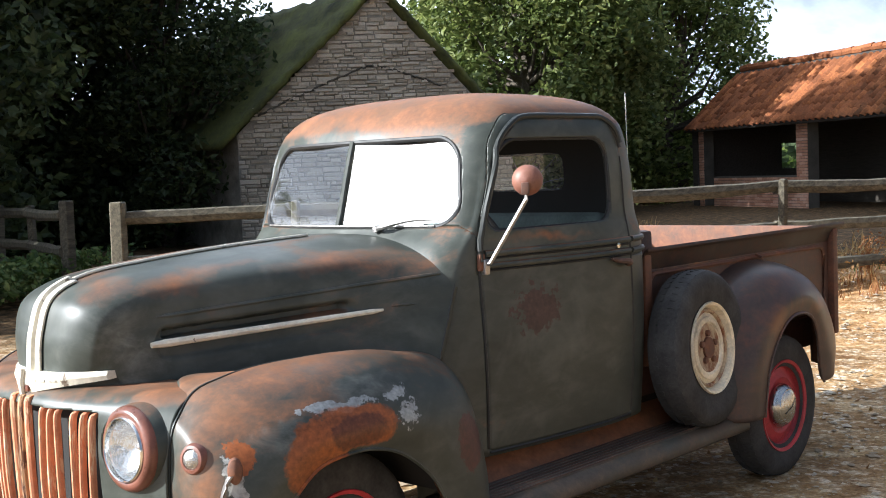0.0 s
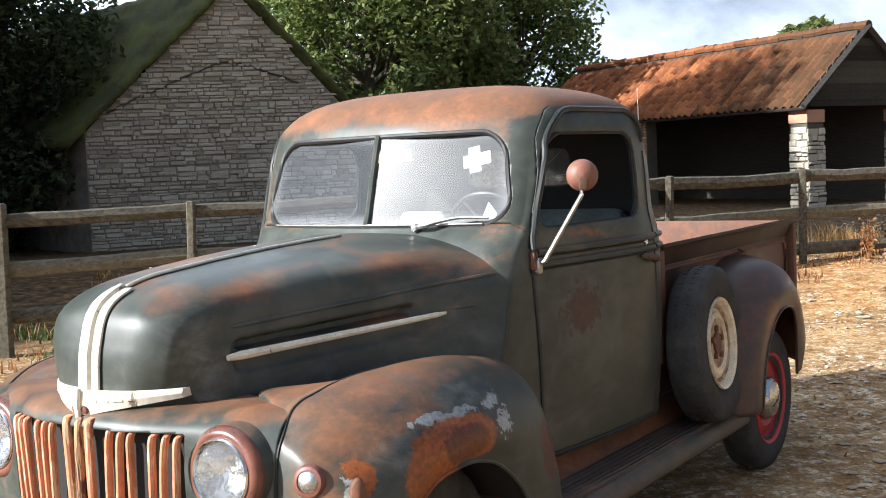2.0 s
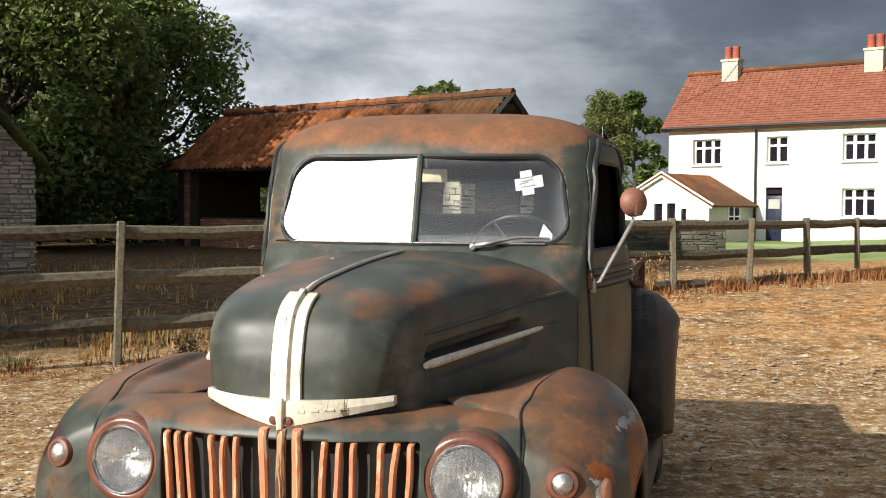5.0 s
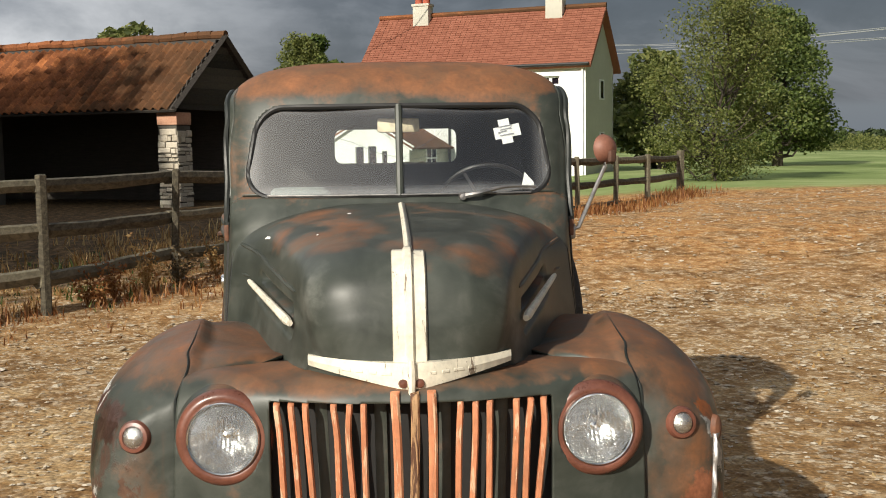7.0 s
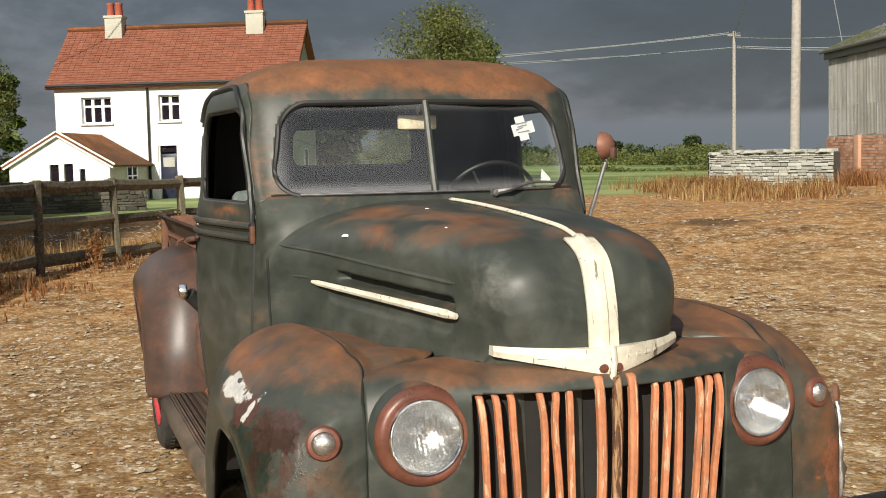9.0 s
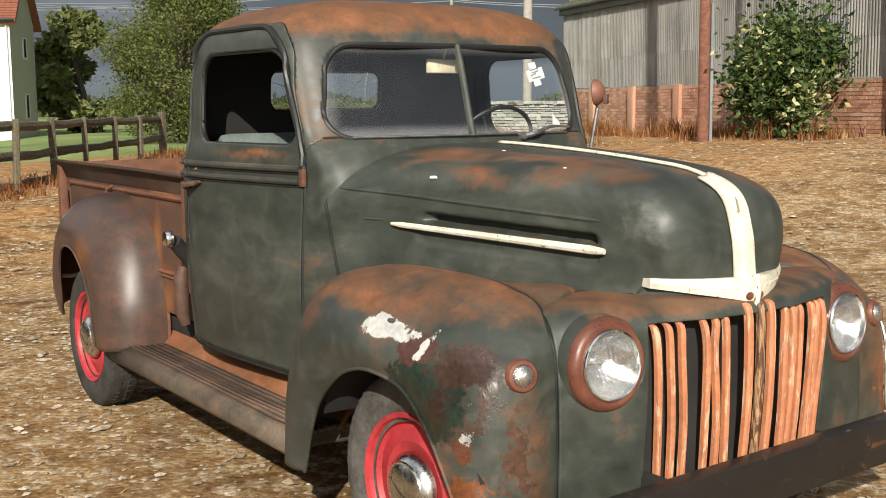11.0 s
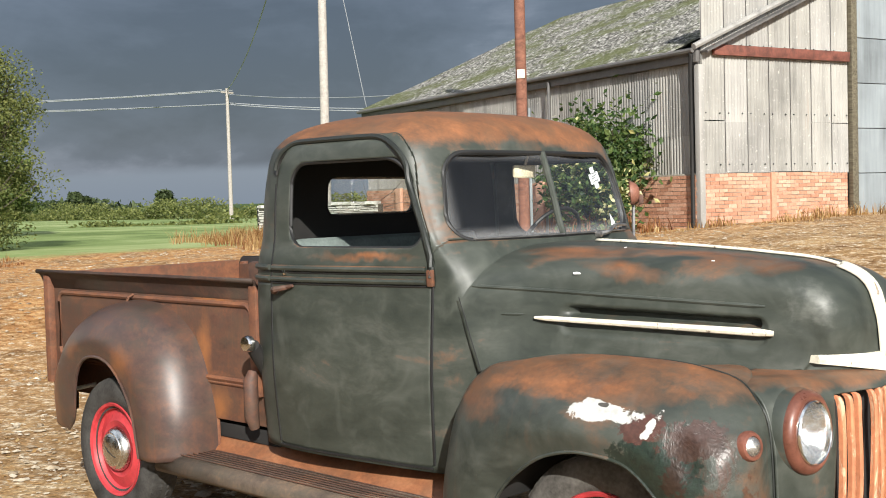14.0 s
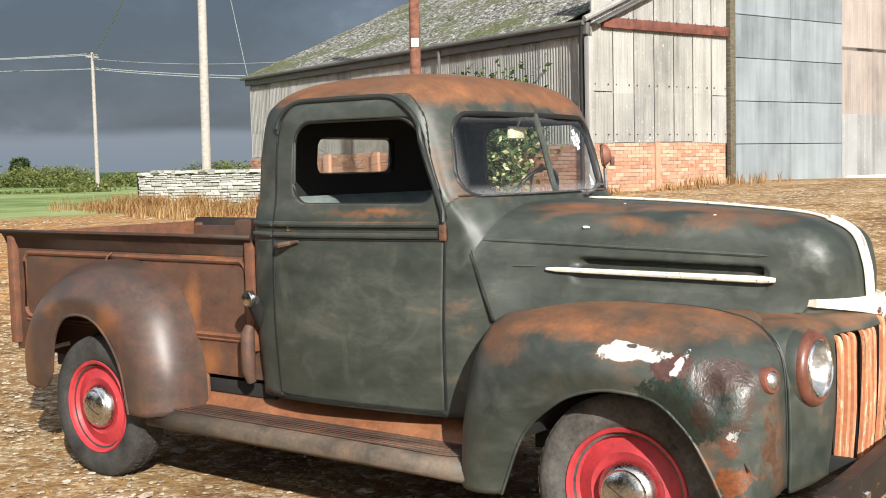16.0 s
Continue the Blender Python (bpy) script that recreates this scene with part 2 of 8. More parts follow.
def glass(name, tint=(0.93, 0.97, 0.96), film=0.02, edge=0.0, mirror=0.07, dust_c=0.55, haze=0.0):
    """Clear glass with a thin film of dust, thicker along the foot and the ends of a windscreen pane."""
    m, nt, bs = material(name)
    nt.nodes.remove(bs)
    out = [n for n in nt.nodes if n.type == "OUTPUT_MATERIAL"][0]
    co = coords(nt)
    cloud = noise_n(nt, co, 5.0, 4.0, 0.6)
    dirt = ramp(nt, cloud, [(0.35, grey(film * 0.5)), (0.7, grey(film * 1.5))])
    if edge:
        sep = nd(nt, "ShaderNodeSeparateXYZ", {0: co})
        foot = nd(nt, "ShaderNodeMapRange", {0: math_n(nt, "ADD", sep.outputs[2], math_n(nt, "MULTIPLY", cloud, 0.03)), 1: 1.445, 2: 1.39, 3: 0.0, 4: edge}, interpolation_type="SMOOTHSTEP").outputs[0]
        ends = nd(nt, "ShaderNodeMapRange", {0: math_n(nt, "ABSOLUTE", sep.outputs[1]), 1: 0.50, 2: 0.59, 3: 0.0, 4: edge * 0.8}, interpolation_type="SMOOTHSTEP").outputs[0]
        head = nd(nt, "ShaderNodeMapRange", {0: sep.outputs[2], 1: 1.672, 2: 1.715, 3: 0.0, 4: edge * 0.5}, interpolation_type="SMOOTHSTEP").outputs[0]
        dirt = math_n(nt, "ADD", dirt, math_n(nt, "MAXIMUM", foot, math_n(nt, "MAXIMUM", ends, head)))
    clear = nd(nt, "ShaderNodeBsdfTransparent", {"Color": (*tint, 1)})
    gloss = nd(nt, "ShaderNodeBsdfGlossy", {"Color": (1, 1, 1, 1), "Roughness": 0.0})
    dust = nd(nt, "ShaderNodeBsdfDiffuse", {"Color": (dust_c, dust_c, dust_c, 1)})
    face = nd(nt, "ShaderNodeLayerWeight", {"Blend": 0.5}).outputs["Facing"]
    fr = math_n(nt, "ADD", math_n(nt, "MULTIPLY", math_n(nt, "POWER", face, 5.0), 0.9), mirror)
    a = nd(nt, "ShaderNodeMixShader", {0: dirt, 1: clear.outputs[0], 2: dust.outputs[0]})
    b = nd(nt, "ShaderNodeMixShader", {0: fr, 1: a.outputs[0], 2: gloss.outputs[0]})
    if haze:
        blur = nd(nt, "ShaderNodeBsdfGlossy", {"Color": (1, 1, 1, 1), "Roughness": 0.24})
        b = nd(nt, "ShaderNodeMixShader", {0: haze, 1: b.outputs[0], 2: blur.outputs[0]})
    nt.links.new(b.outputs[0], out.inputs[0])
    return m


ORANGE, WHITE, SILVER, BROWN = (0.30, 0.085, 0.018), (0.56, 0.56, 0.53), (0.34, 0.36, 0.36), (0.085, 0.035, 0.026)
PAINT = truck_paint("worn_green_paint", rust=-0.11, top=0.17)
PAINT_NOSE = truck_paint("worn_green_nose_paint", rust=-0.08, top=0.15, rubbed=[((0.40, -0.50, 0.96), (0.16, 0.14, 0.06)), ((0.42, 0.52, 0.96), (0.14, 0.16, 0.06)), ((0.52, -0.40, 0.91), (0.06, 0.12, 0.04))])
PAINT_ROOF = truck_paint("worn_green_roof_paint", rust=-0.045, top=0.31)
PAINT_HOOD = truck_paint("worn_green_hood_paint", rust=-0.11, top=0.10, chalk=[((0.46, 0.26, 1.12), (0.10, 0.10, 0.12)), ((0.40, 0.30, 1.02), (0.10, 0.08, 0.10)), ((0.47, -0.25, 1.14), (0.09, 0.08, 0.10))], rubbed=[
    ((0.30, -0.20, 1.28), (0.13, 0.10, 0.06)), ((0.12, -0.12, 1.31), (0.16, 0.07, 0.05)), ((0.43, 0.17, 1.25), (0.10, 0.12, 0.06)), ((0.15, 0.30, 1.26), (0.34, 0.05, 0.06)),
    ((-0.35, 0.41, 1.28), (0.36, 0.07, 0.05)), ((-0.48, -0.30, 1.32), (0.26, 0.10, 0.05)), ((-0.15, -0.40, 1.27), (0.20, 0.05, 0.05)), ((0.38, 0.0, 1.27), (0.10, 0.10, 0.05))])
PAINT_DOOR = truck_paint("worn_green_door_paint", rust=-0.13, blots=[((-1.12, 0.72, 1.03), (0.12, 0.2, 0.09), (0.058, 0.028, 0.025), 1.1)], rubbed=[((-1.20, -0.70, 1.315), (0.30, 0.1, 0.022)), ((-1.20, 0.70, 1.315), (0.30, 0.1, 0.022))])
PAINT_L = truck_paint("worn_green_fender_paint", rust=-0.10, top=0.19, chalk=[((0.30, 0.88, 0.82), (0.12, 0.12, 0.06)), ((-0.10, 0.86, 0.92), (0.22, 0.10, 0.04))], rubbed=[((0.05, 0.70, 0.98), (0.40, 0.14, 0.10)), ((0.40, 0.74, 0.88), (0.14, 0.14, 0.10)), ((0.50, 0.72, 0.62), (0.06, 0.13, 0.22)), ((0.49, 0.78, 0.74), (0.05, 0.06, 0.10))], blots=[
    ((-0.17, 0.91, 0.885), (0.055, 0.2, 0.018), SILVER, 1.7), ((-0.20, 0.92, 0.815), (0.045, 0.2, 0.034), SILVER, 1.7), ((0.08, 0.90, 0.885), (0.14, 0.2, 0.014), SILVER, 1.9),
    ((0.05, 0.92, 0.81), (0.19, 0.2, 0.075), ORANGE, 0.22), ((0.19, 0.92, 0.73), (0.115, 0.2, 0.13), ORANGE, 0.25), ((0.04, 0.92, 0.80), (0.12, 0.2, 0.06), (0.14, 0.045, 0.018), 0.3),
    ((0.42, 0.86, 0.79), (0.042, 0.10, 0.05), ORANGE, 0.7), ((0.45, 0.83, 0.70), (0.022, 0.08, 0.10), (0.42, 0.41, 0.38), 1.1), ((-0.50, 0.9, 0.66), (0.08, 0.2, 0.10), (0.085, 0.025, 0.02), 0.6), ((0.48, 0.76, 0.52), (0.05, 0.14, 0.16), (0.27, 0.10, 0.05), 0.6)])
PAINT_R = truck_paint("worn_green_dented_fender_paint", rust=-0.10, top=0.20, streaks=0.15, scratch=[((0.37, -0.88, 0.73), (0.15, 0.3, 0.13))], rubbed=[
    ((-0.05, -0.66, 0.99), (0.50, 0.22, 0.10)), ((0.02, -0.84, 0.925), (0.44, 0.12, 0.06)), ((0.30, -0.62, 0.95), (0.20, 0.20, 0.10)), ((-0.45, -0.80, 0.84), (0.18, 0.14, 0.10)), ((0.50, -0.72, 0.55), (0.05, 0.07, 0.22))], blots=[
    ((0.28, -0.90, 0.70), (0.16, 0.2, 0.12), (0.018, 0.030, 0.022), 0.7), ((0.24, -0.90, 0.835), (0.080, 0.12, 0.040), BROWN, 0.6), ((0.40, -0.86, 0.83), (0.075, 0.12, 0.035), (0.060, 0.034, 0.028), 0.9),
    ((0.10, -0.92, 0.868), (0.125, 0.12, 0.024), WHITE, 0.8), ((0.27, -0.90, 0.838), (0.018, 0.1, 0.030), WHITE, 1.1), ((0.10, -0.92, 0.882), (0.022, 0.12, 0.007), (0.03, 0.025, 0.02), 0.2),
    ((0.40, -0.87, 0.78), (0.10, 0.14, 0.035), (0.045, 0.023, 0.016), 1.6), ((0.36, -0.87, 0.69), (0.03, 0.1, 0.06), (0.035, 0.020, 0.014), 1.8), ((0.43, -0.86, 0.60), (0.045, 0.1, 0.035), (0.13, 0.042, 0.020), 1.6), ((0.44, -0.85, 0.625), (0.020, 0.1, 0.018), (0.40, 0.39, 0.36), 2.4), ((0.44, -0.85, 0.47), (0.06, 0.1, 0.055), (0.22, 0.072, 0.026), 0.9), ((0.50, -0.76, 0.55), (0.030, 0.05, 0.14), (0.10, 0.050, 0.030), 1.2)])
RUST = truck_paint("brown_rusted_steel", rust=0.26, top=0.05, streaks=0.25, browns=((0.10, 0.042, 0.026), (0.17, 0.066, 0.034), (0.25, 0.098, 0.042)))
RUST_DARK = truck_paint("dark_brown_rusted_steel", rust=0.26, top=0.03, streaks=0.2, browns=((0.068, 0.035, 0.027), (0.100, 0.048, 0.033), (0.165, 0.068, 0.034)))
RAIL_RUST = truck_paint("black_brown_rusted_rail", rust=0.26, top=0.02, streaks=0.1, browns=((0.030, 0.017, 0.013), (0.052, 0.026, 0.019), (0.090, 0.040, 0.023)))
RUST_FENDER = truck_paint("dark_brown_polished_rust", rust=0.26, top=0.02, streaks=0.3, gloss=0.26, browns=((0.050, 0.030, 0.027), (0.075, 0.042, 0.034), (0.120, 0.056, 0.034)), rubbed=[
    ((-3.52, y, 0.55), (0.20, 0.25, 0.26)) for y in (-0.82, 0.82)] + [((-3.16, y, 0.84), (0.16, 0.12, 0.05)) for y in (-0.92, 0.92)] + [((-2.66, y, 0.80), (0.10, 0.10, 0.10)) for y in (-0.92, 0.92)], rub=(0.21, 0.085, 0.034))
RUST_BED = truck_paint("brown_rusted_bed_steel", rust=0.26, top=0.03, streaks=0.35, gloss=0.12, browns=((0.072, 0.036, 0.027), (0.108, 0.050, 0.032), (0.165, 0.068, 0.034)), rubbed=[
    ((-2.36, y, 0.86), (0.07, 0.1, 0.20)) for y in (-0.66, 0.66)] + [((-2.25, y, 0.62), (0.10, 0.1, 0.10)) for y in (-0.66, 0.66)] + [((-2.30, y, 1.09), (0.30, 0.1, 0.022)) for y in (-0.66, 0.66)], rub=(0.27, 0.11, 0.040))


def flaky(name, colour, under, scale=(30.0, 30.0, 30.0), lo=0.56, hi=0.60, rough=0.55):
    """Old paint flaking off in patches over what lies beneath."""
    m, nt, bs = material(name)
    co = coords(nt)
    st = nd(nt, "ShaderNodeVectorMath", {0: co, 1: scale}, operation="MULTIPLY").outputs[0]
    n1, n2 = noise_n(nt, st, 1.0, 6.0, 0.68, 0.6), noise_n(nt, co, 55.0, 4.0, 0.6)
    body_c = ramp(nt, math_n(nt, "ADD", math_n(nt, "MULTIPLY", noise_n(nt, co, 9.0, 3.0), 0.6), math_n(nt, "MULTIPLY", n2, 0.4)), [(0.35, tuple(c * 0.72 for c in colour)), (0.65, tuple(min(0.85, c * 1.15) for c in colour))])
    off = ramp(nt, n1, [(lo, grey(0)), (hi, grey(1))])
    nt.links.new(mixc(nt, off, body_c, under), bs.inputs["Base Color"])
    bs.inputs["Roughness"].default_value = rough
    bump(nt, bs, math_n(nt, "SUBTRACT", 1.0, off), 0.6, 0.002)
    return m


CREAM = flaky("chipped_cream_paint", (0.72, 0.67, 0.54), (0.20, 0.155, 0.11), (30.0, 70.0, 12.0), 0.625, 0.65)
BARE = flaky("bare_flaking_brown_bar", (0.44, 0.26, 0.13), (0.10, 0.045, 0.025), (60.0, 60.0, 9.0), 0.48, 0.54)
SALMON = flaky("flaking_salmon_paint", (0.57, 0.24, 0.125), (0.16, 0.055, 0.030), (70.0, 70.0, 9.0), 0.58, 0.61)
SALMON_WORN = flaky("flaking_salmon_paint_over_cream", (0.55, 0.215, 0.105), (0.66, 0.42, 0.26), (55.0, 55.0, 8.0), 0.545, 0.60)
MIRROR_RED = plain("red_brown_mirror_primer", (0.20, 0.085, 0.055), 0.5, vary=0.3, scale=12)
BEZEL = plain("red_brown_primer", (0.150, 0.056, 0.036), 0.36, vary=0.4, scale=12)
CHROME = plain("worn_chrome", (0.72, 0.72, 0.70), 0.14, 1.0, 0.12, 20, 0.05)
SILVERED = plain("silvered_reflector", (0.58, 0.59, 0.58), 0.17, 1.0, 0.2, 16, 0.5)
HUB = plain("dusty_chrome", (0.58, 0.58, 0.56), 0.26, 1.0, 0.22, 14, 0.15)
DULL = plain("dull_steel", (0.38, 0.36, 0.34), 0.4, 0.9, 0.3, 18)
RED = flaky("red_wheel_paint", (0.46, 0.040, 0.048), (0.20, 0.035, 0.03), (12.0, 12.0, 12.0), 0.56, 0.72, 0.5)
IVORY = plain("rust_stained_ivory_paint", (0.72, 0.62, 0.44), 0.55, vary=0.40, scale=10)
RUST_IVORY = flaky("ivory_paint_streaked_with_rust", (0.52, 0.40, 0.25), (0.22, 0.085, 0.032), (14.0, 14.0, 9.0), 0.46, 0.60)
TYRE = plain("dusty_black_rubber", (0.046, 0.044, 0.041), 0.85, vary=0.6, scale=9, bumps=0.3, spec=0.3)
TYRE_DUSTY = plain("grey_dusty_rubber", (0.090, 0.084, 0.076), 0.88, vary=0.7, scale=7, bumps=0.3, spec=0.3)
BLACK = flaky("worn_black_bumper_paint", (0.016, 0.014, 0.013), (0.10, 0.045, 0.022), (9.0, 9.0, 14.0), 0.60, 0.66, 0.4)
RAIL_PAINT = plain("dark_green_rail_paint", (0.017, 0.020, 0.017), 0.5, vary=0.4, scale=9)
SEAL = plain("black_rubber_seal", (0.012, 0.012, 0.012), 0.55, vary=0.3, scale=10)
# near-black: hidden dark parts, and the shade behind the grille and indoors
DARK = plain("dark_parts_and_shade", (0.016, 0.015, 0.014), 0.85, vary=0.5)
CLOTH = plain("grey_green_seat_cloth", (0.135, 0.165, 0.155), 0.9, vary=0.35, scale=8, bumps=0.4)
STICKER = plain("white_paper_sticker", (0.82, 0.82, 0.80), 0.6, vary=0.04)
INK = plain("grey_ink", (0.25, 0.25, 0.27), 0.7, vary=0.1)
GLASS = glass("dusty_window_glass", film=0.17)
SCREEN = glass("dusty_windscreen_glass", film=0.014, edge=0.24, haze=0.027)
LENS = glass("clear_lamp_glass", (0.99, 0.995, 0.99), 0.05, 0.0, 0.08, 0.9)
AMBER = plain("grey_lamp_lens", (0.50, 0.49, 0.46), 0.24, 0.85, vary=0.25, scale=30, bumps=0.6, coat=0.5)

# ---- mesh helpers ----


def mesh_ob(name, verts, faces, mat, parent=None, label="", smooth=True, solid=0.0, angle=38.0):
    me = bpy.data.meshes.new(name)
    me.from_pydata([tuple(float(c) for c in v) for v in verts], [], [tuple(int(i) for i in f) for f in faces])
    me.update()
    if smooth:
        me.shade_smooth()
        me.set_sharp_from_angle(angle=radians(angle))
    me.materials.append(mat)
    ob = new(name, me)
    if parent:
        ob.parent = parent
    if label:
        ob["label"] = label
    if solid:
        s = ob.modifiers.new("thickness", "SOLIDIFY")
        s.thickness, s.offset = solid, -1.0
    return ob


def part(name, bm, mat, parent=None, label="", smooth=True):
    """Links a bmesh as one mesh object under a thing or a part."""
    me = bpy.data.meshes.new(name)
    bmesh.ops.recalc_face_normals(bm, faces=bm.faces)
    bm.to_mesh(me)
    bm.free()
    if smooth:
        me.shade_smooth()
        me.set_sharp_from_angle(angle=radians(35))
    me.materials.append(mat)
    ob = new(name, me)
    if parent:
        ob.parent = parent
    if label:
        ob["label"] = label
    return ob


def empty(name, at=(0, 0, 0), rz=0.0):
    ob = new(name)
    ob.matrix_world = pose(*at, 0, 0, rz)
    return ob


def rbox(bm, size, at=(0, 0, 0), bevel=0.0, turn=None, seg=2):
    """A bevelled box of full size about a centre, added to bm."""
    out = bmesh.ops.create_cube(bm, size=1.0)
    vs = out["verts"]
    bmesh.ops.scale(bm, vec=size, verts=vs)
    if bevel:
        es = list({e for v in vs for e in v.link_edges})
        r = bmesh.ops.bevel(bm, geom=es, offset=bevel, segments=seg, affect="EDGES", profile=0.6)
        vs = list({v for f in r["faces"] for v in f.verts} | {v for v in vs if v.is_valid})
    m = Matrix.Translation(at) @ (turn.to_4x4() if turn else Matrix.Identity(4))
    bmesh.ops.transform(bm, matrix=m, verts=vs)
    return vs


def boxed(size, at=(0, 0, 0), bevel=0.0, turn=None, seg=2):
    bm = bmesh.new()
    rbox(bm, size, at, bevel, turn, seg)
    return bm


def crom(ctrl, t):
    """Catmull-Rom through control rows (n, ...) at the parameters t in 0..n-1."""
    c = np.asarray(ctrl, float)
    c = np.concatenate([2 * c[:1] - c[1:2], c, 2 * c[-1:] - c[-2:-1]])
    t = np.asarray(t, float)
    i = np.clip(np.floor(t).astype(int), 0, len(c) - 4)
    s = (t - i).reshape((-1,) + (1,) * (c.ndim - 1))
    a, b, d, e = c[i], c[i + 1], c[i + 2], c[i + 3]
    return 0.5 * (2 * b + (d - a) * s + (2 * a - 5 * b + 4 * d - e) * s * s + (3 * b - a - 3 * d + e) * s ** 3)


def loft(rows, nu, nv):
    """A smooth grid (nv, nu, 3) through rows of control points."""
    c = np.asarray(rows, float)
    g = crom(c, np.linspace(0, len(c) - 1, nv))
    return np.swapaxes(crom(np.swapaxes(g, 0, 1), np.linspace(0, c.shape[1] - 1, nu)), 0, 1)


def quads(n, m, wrap=False):
    """Faces of a grid of n rows and m columns; wrap joins the last column to the first."""
    k = m if wrap else m - 1
    return [(i * m + j, i * m + (j + 1) % m, (i + 1) * m + (j + 1) % m, (i + 1) * m + j) for i in range(n - 1) for j in range(k)]


def flip(verts, faces):
    """The mirror image over y = 0."""
    v = np.array(verts, float)
    v[:, 1] *= -1
    return v, [tuple(reversed(f)) for f in faces]


def clip(verts, faces, f):
    """Keeps what of a mesh has f > 0, cut cleanly where f = 0."""
    v = np.asarray(verts, float)
    val = f(v)
    out, made, keep = [tuple(p) for p in v], {}, []
    for face in faces:
        s = [val[i] > 0 for i in face]
        if all(s):
            keep.append(tuple(face))
            continue
        if not any(s):
            continue
        poly = []
        for a, b in zip(face, face[1:] + face[:1]):
            if val[a] > 0:
                poly.append(a)
            if (val[a] > 0) != (val[b] > 0):
                key = (min(a, b), max(a, b))
                if key not in made:
                    k = val[key[0]] / (val[key[0]] - val[key[1]])
                    made[key] = len(out)
                    out.append(tuple(v[key[0]] + k * (v[key[1]] - v[key[0]])))
                poly.append(made[key])
        if len(poly) > 2:
            keep.append(tuple(poly))
    used = sorted({i for face in keep for i in face})
    at = {i: n for n, i in enumerate(used)}
    return np.array([out[i] for i in used]), [tuple(at[i] for i in face) for face in keep]


def rrect(p, q, lo, hi, r):
    """Distance to a rounded rectangle in two coordinates, below 0 inside."""
    cx, cy, hx, hy = (lo[0] + hi[0]) / 2, (lo[1] + hi[1]) / 2, (hi[0] - lo[0]) / 2, (hi[1] - lo[1]) / 2
    dx, dy = np.abs(p - cx) - hx + r, np.abs(q - cy) - hy + r
    return np.hypot(np.maximum(dx, 0), np.maximum(dy, 0)) + np.minimum(np.maximum(dx, dy), 0) - r


def rcurve(lo, hi, r, n=12):
    """Points round a rounded rectangle, anticlockwise."""
    pts = []
    for cx, cy, a in ((hi[0] - r, hi[1] - r, 0), (lo[0] + r, hi[1] - r, 90), (lo[0] + r, lo[1] + r, 180), (hi[0] - r, lo[1] + r, 270)):
        pts += [(cx + r * math.cos(radians(a + 90 * i / n)), cy + r * math.sin(radians(a + 90 * i / n))) for i in range(n + 1)]
    return pts


def tube(pts, r, n=8, closed=False, squash=1.0):
    """A round bar along points; r may vary from point to point."""
    p = np.asarray(pts, float)
    k = len(p)
    rad = np.broadcast_to(np.asarray(r, float), (k,))
    if closed:
        t = np.roll(p, -1, 0) - np.roll(p, 1, 0)
    else:
        t = np.gradient(p, axis=0)
    t /= np.linalg.norm(t, axis=1)[:, None] + 1e-9
    ref = np.array((0, 0, 1.0)) if abs(t[:, 2]).mean() < 0.9 else np.array((1.0, 0, 0))
    a = np.cross(t, ref)
    a /= np.linalg.norm(a, axis=1)[:, None] + 1e-9
    b = np.cross(t, a)
    ang = np.linspace(0, 2 * np.pi, n, endpoint=False)
    ring = p[:, None] + rad[:, None, None] * (np.cos(ang)[None, :, None] * a[:, None] + squash * np.sin(ang)[None, :, None] * b[:, None])
    v = ring.reshape(-1, 3)
    rows = k + 1 if closed else k
    f = [(i % k * n + j, i % k * n + (j + 1) % n, (i + 1) % k * n + (j + 1) % n, (i + 1) % k * n + j) for i in range(rows - 1) for j in range(n)]
    if not closed:
        f += [tuple(range(n))[::-1], tuple((k - 1) * n + j for j in range(n))]
    return v, f


def lathe(profile, n=40, axis="y"):
    """A turned shape: profile of (radius, height along the axis)."""
    pr = np.asarray(profile, float)
    ang = np.linspace(0, 2 * np.pi, n, endpoint=False)
    c, s = np.cos(ang), np.sin(ang)
    rows = []
    for r, h in pr:
        rows.append(np.stack([r * c, np.full(n, h), r * s], 1) if axis == "y" else np.stack([np.full(n, h), r * c, r * s], 1) if axis == "x" else np.stack([r * c, r * s, np.full(n, h)], 1))
    return np.concatenate(rows), quads(len(pr), n, True)


def join(*meshes):
    vs, fs, k = [], [], 0
    for v, f in meshes:
        vs.append(np.asarray(v, float))
        fs += [tuple(i + k for i in face) for face in f]
        k += len(v)
    return np.concatenate(vs), fs


def weld(mesh):
    """Joins vertices that lie in one place."""
    at, order, idx = {}, [], []
    for p in np.asarray(mesh[0], float):
        key = tuple(np.round(p, 5))
        if key not in at:
            at[key] = len(order)
            order.append(p)
        idx.append(at[key])
    faces = []
    for f in mesh[1]:
        q = [idx[i] for i in f]
        q = [a for a, b in zip(q, q[1:] + q[:1]) if a != b]
        if len(q) > 2:
            faces.append(tuple(q))
    return np.array(order), faces


def flatten(v, keep, axis):
    """Lays points on the plane that fits them best, moving them along one axis only."""
    v = np.array(v, float)
    a = np.stack([v[:, k] for k in keep] + [np.ones(len(v))], 1)
    v[:, axis] = a @ np.linalg.lstsq(a, v[:, axis], rcond=None)[0]
    return v


def sstep(v, a, b):
    t = np.clip((np.asarray(v, float) - a) / (b - a), 0, 1)
    return t * t * (3 - 2 * t)


def shift(mesh, d):
    return np.asarray(mesh[0], float) + np.asarray(d, float), mesh[1]

# ---- the pickup truck: front axle over x = 0, front towards +x, its left side at +y ----
truck = empty("pickup_truck")
tagged(truck, "vintage dark green pickup truck, heavily rusted, parked on gravel", "pickup truck")

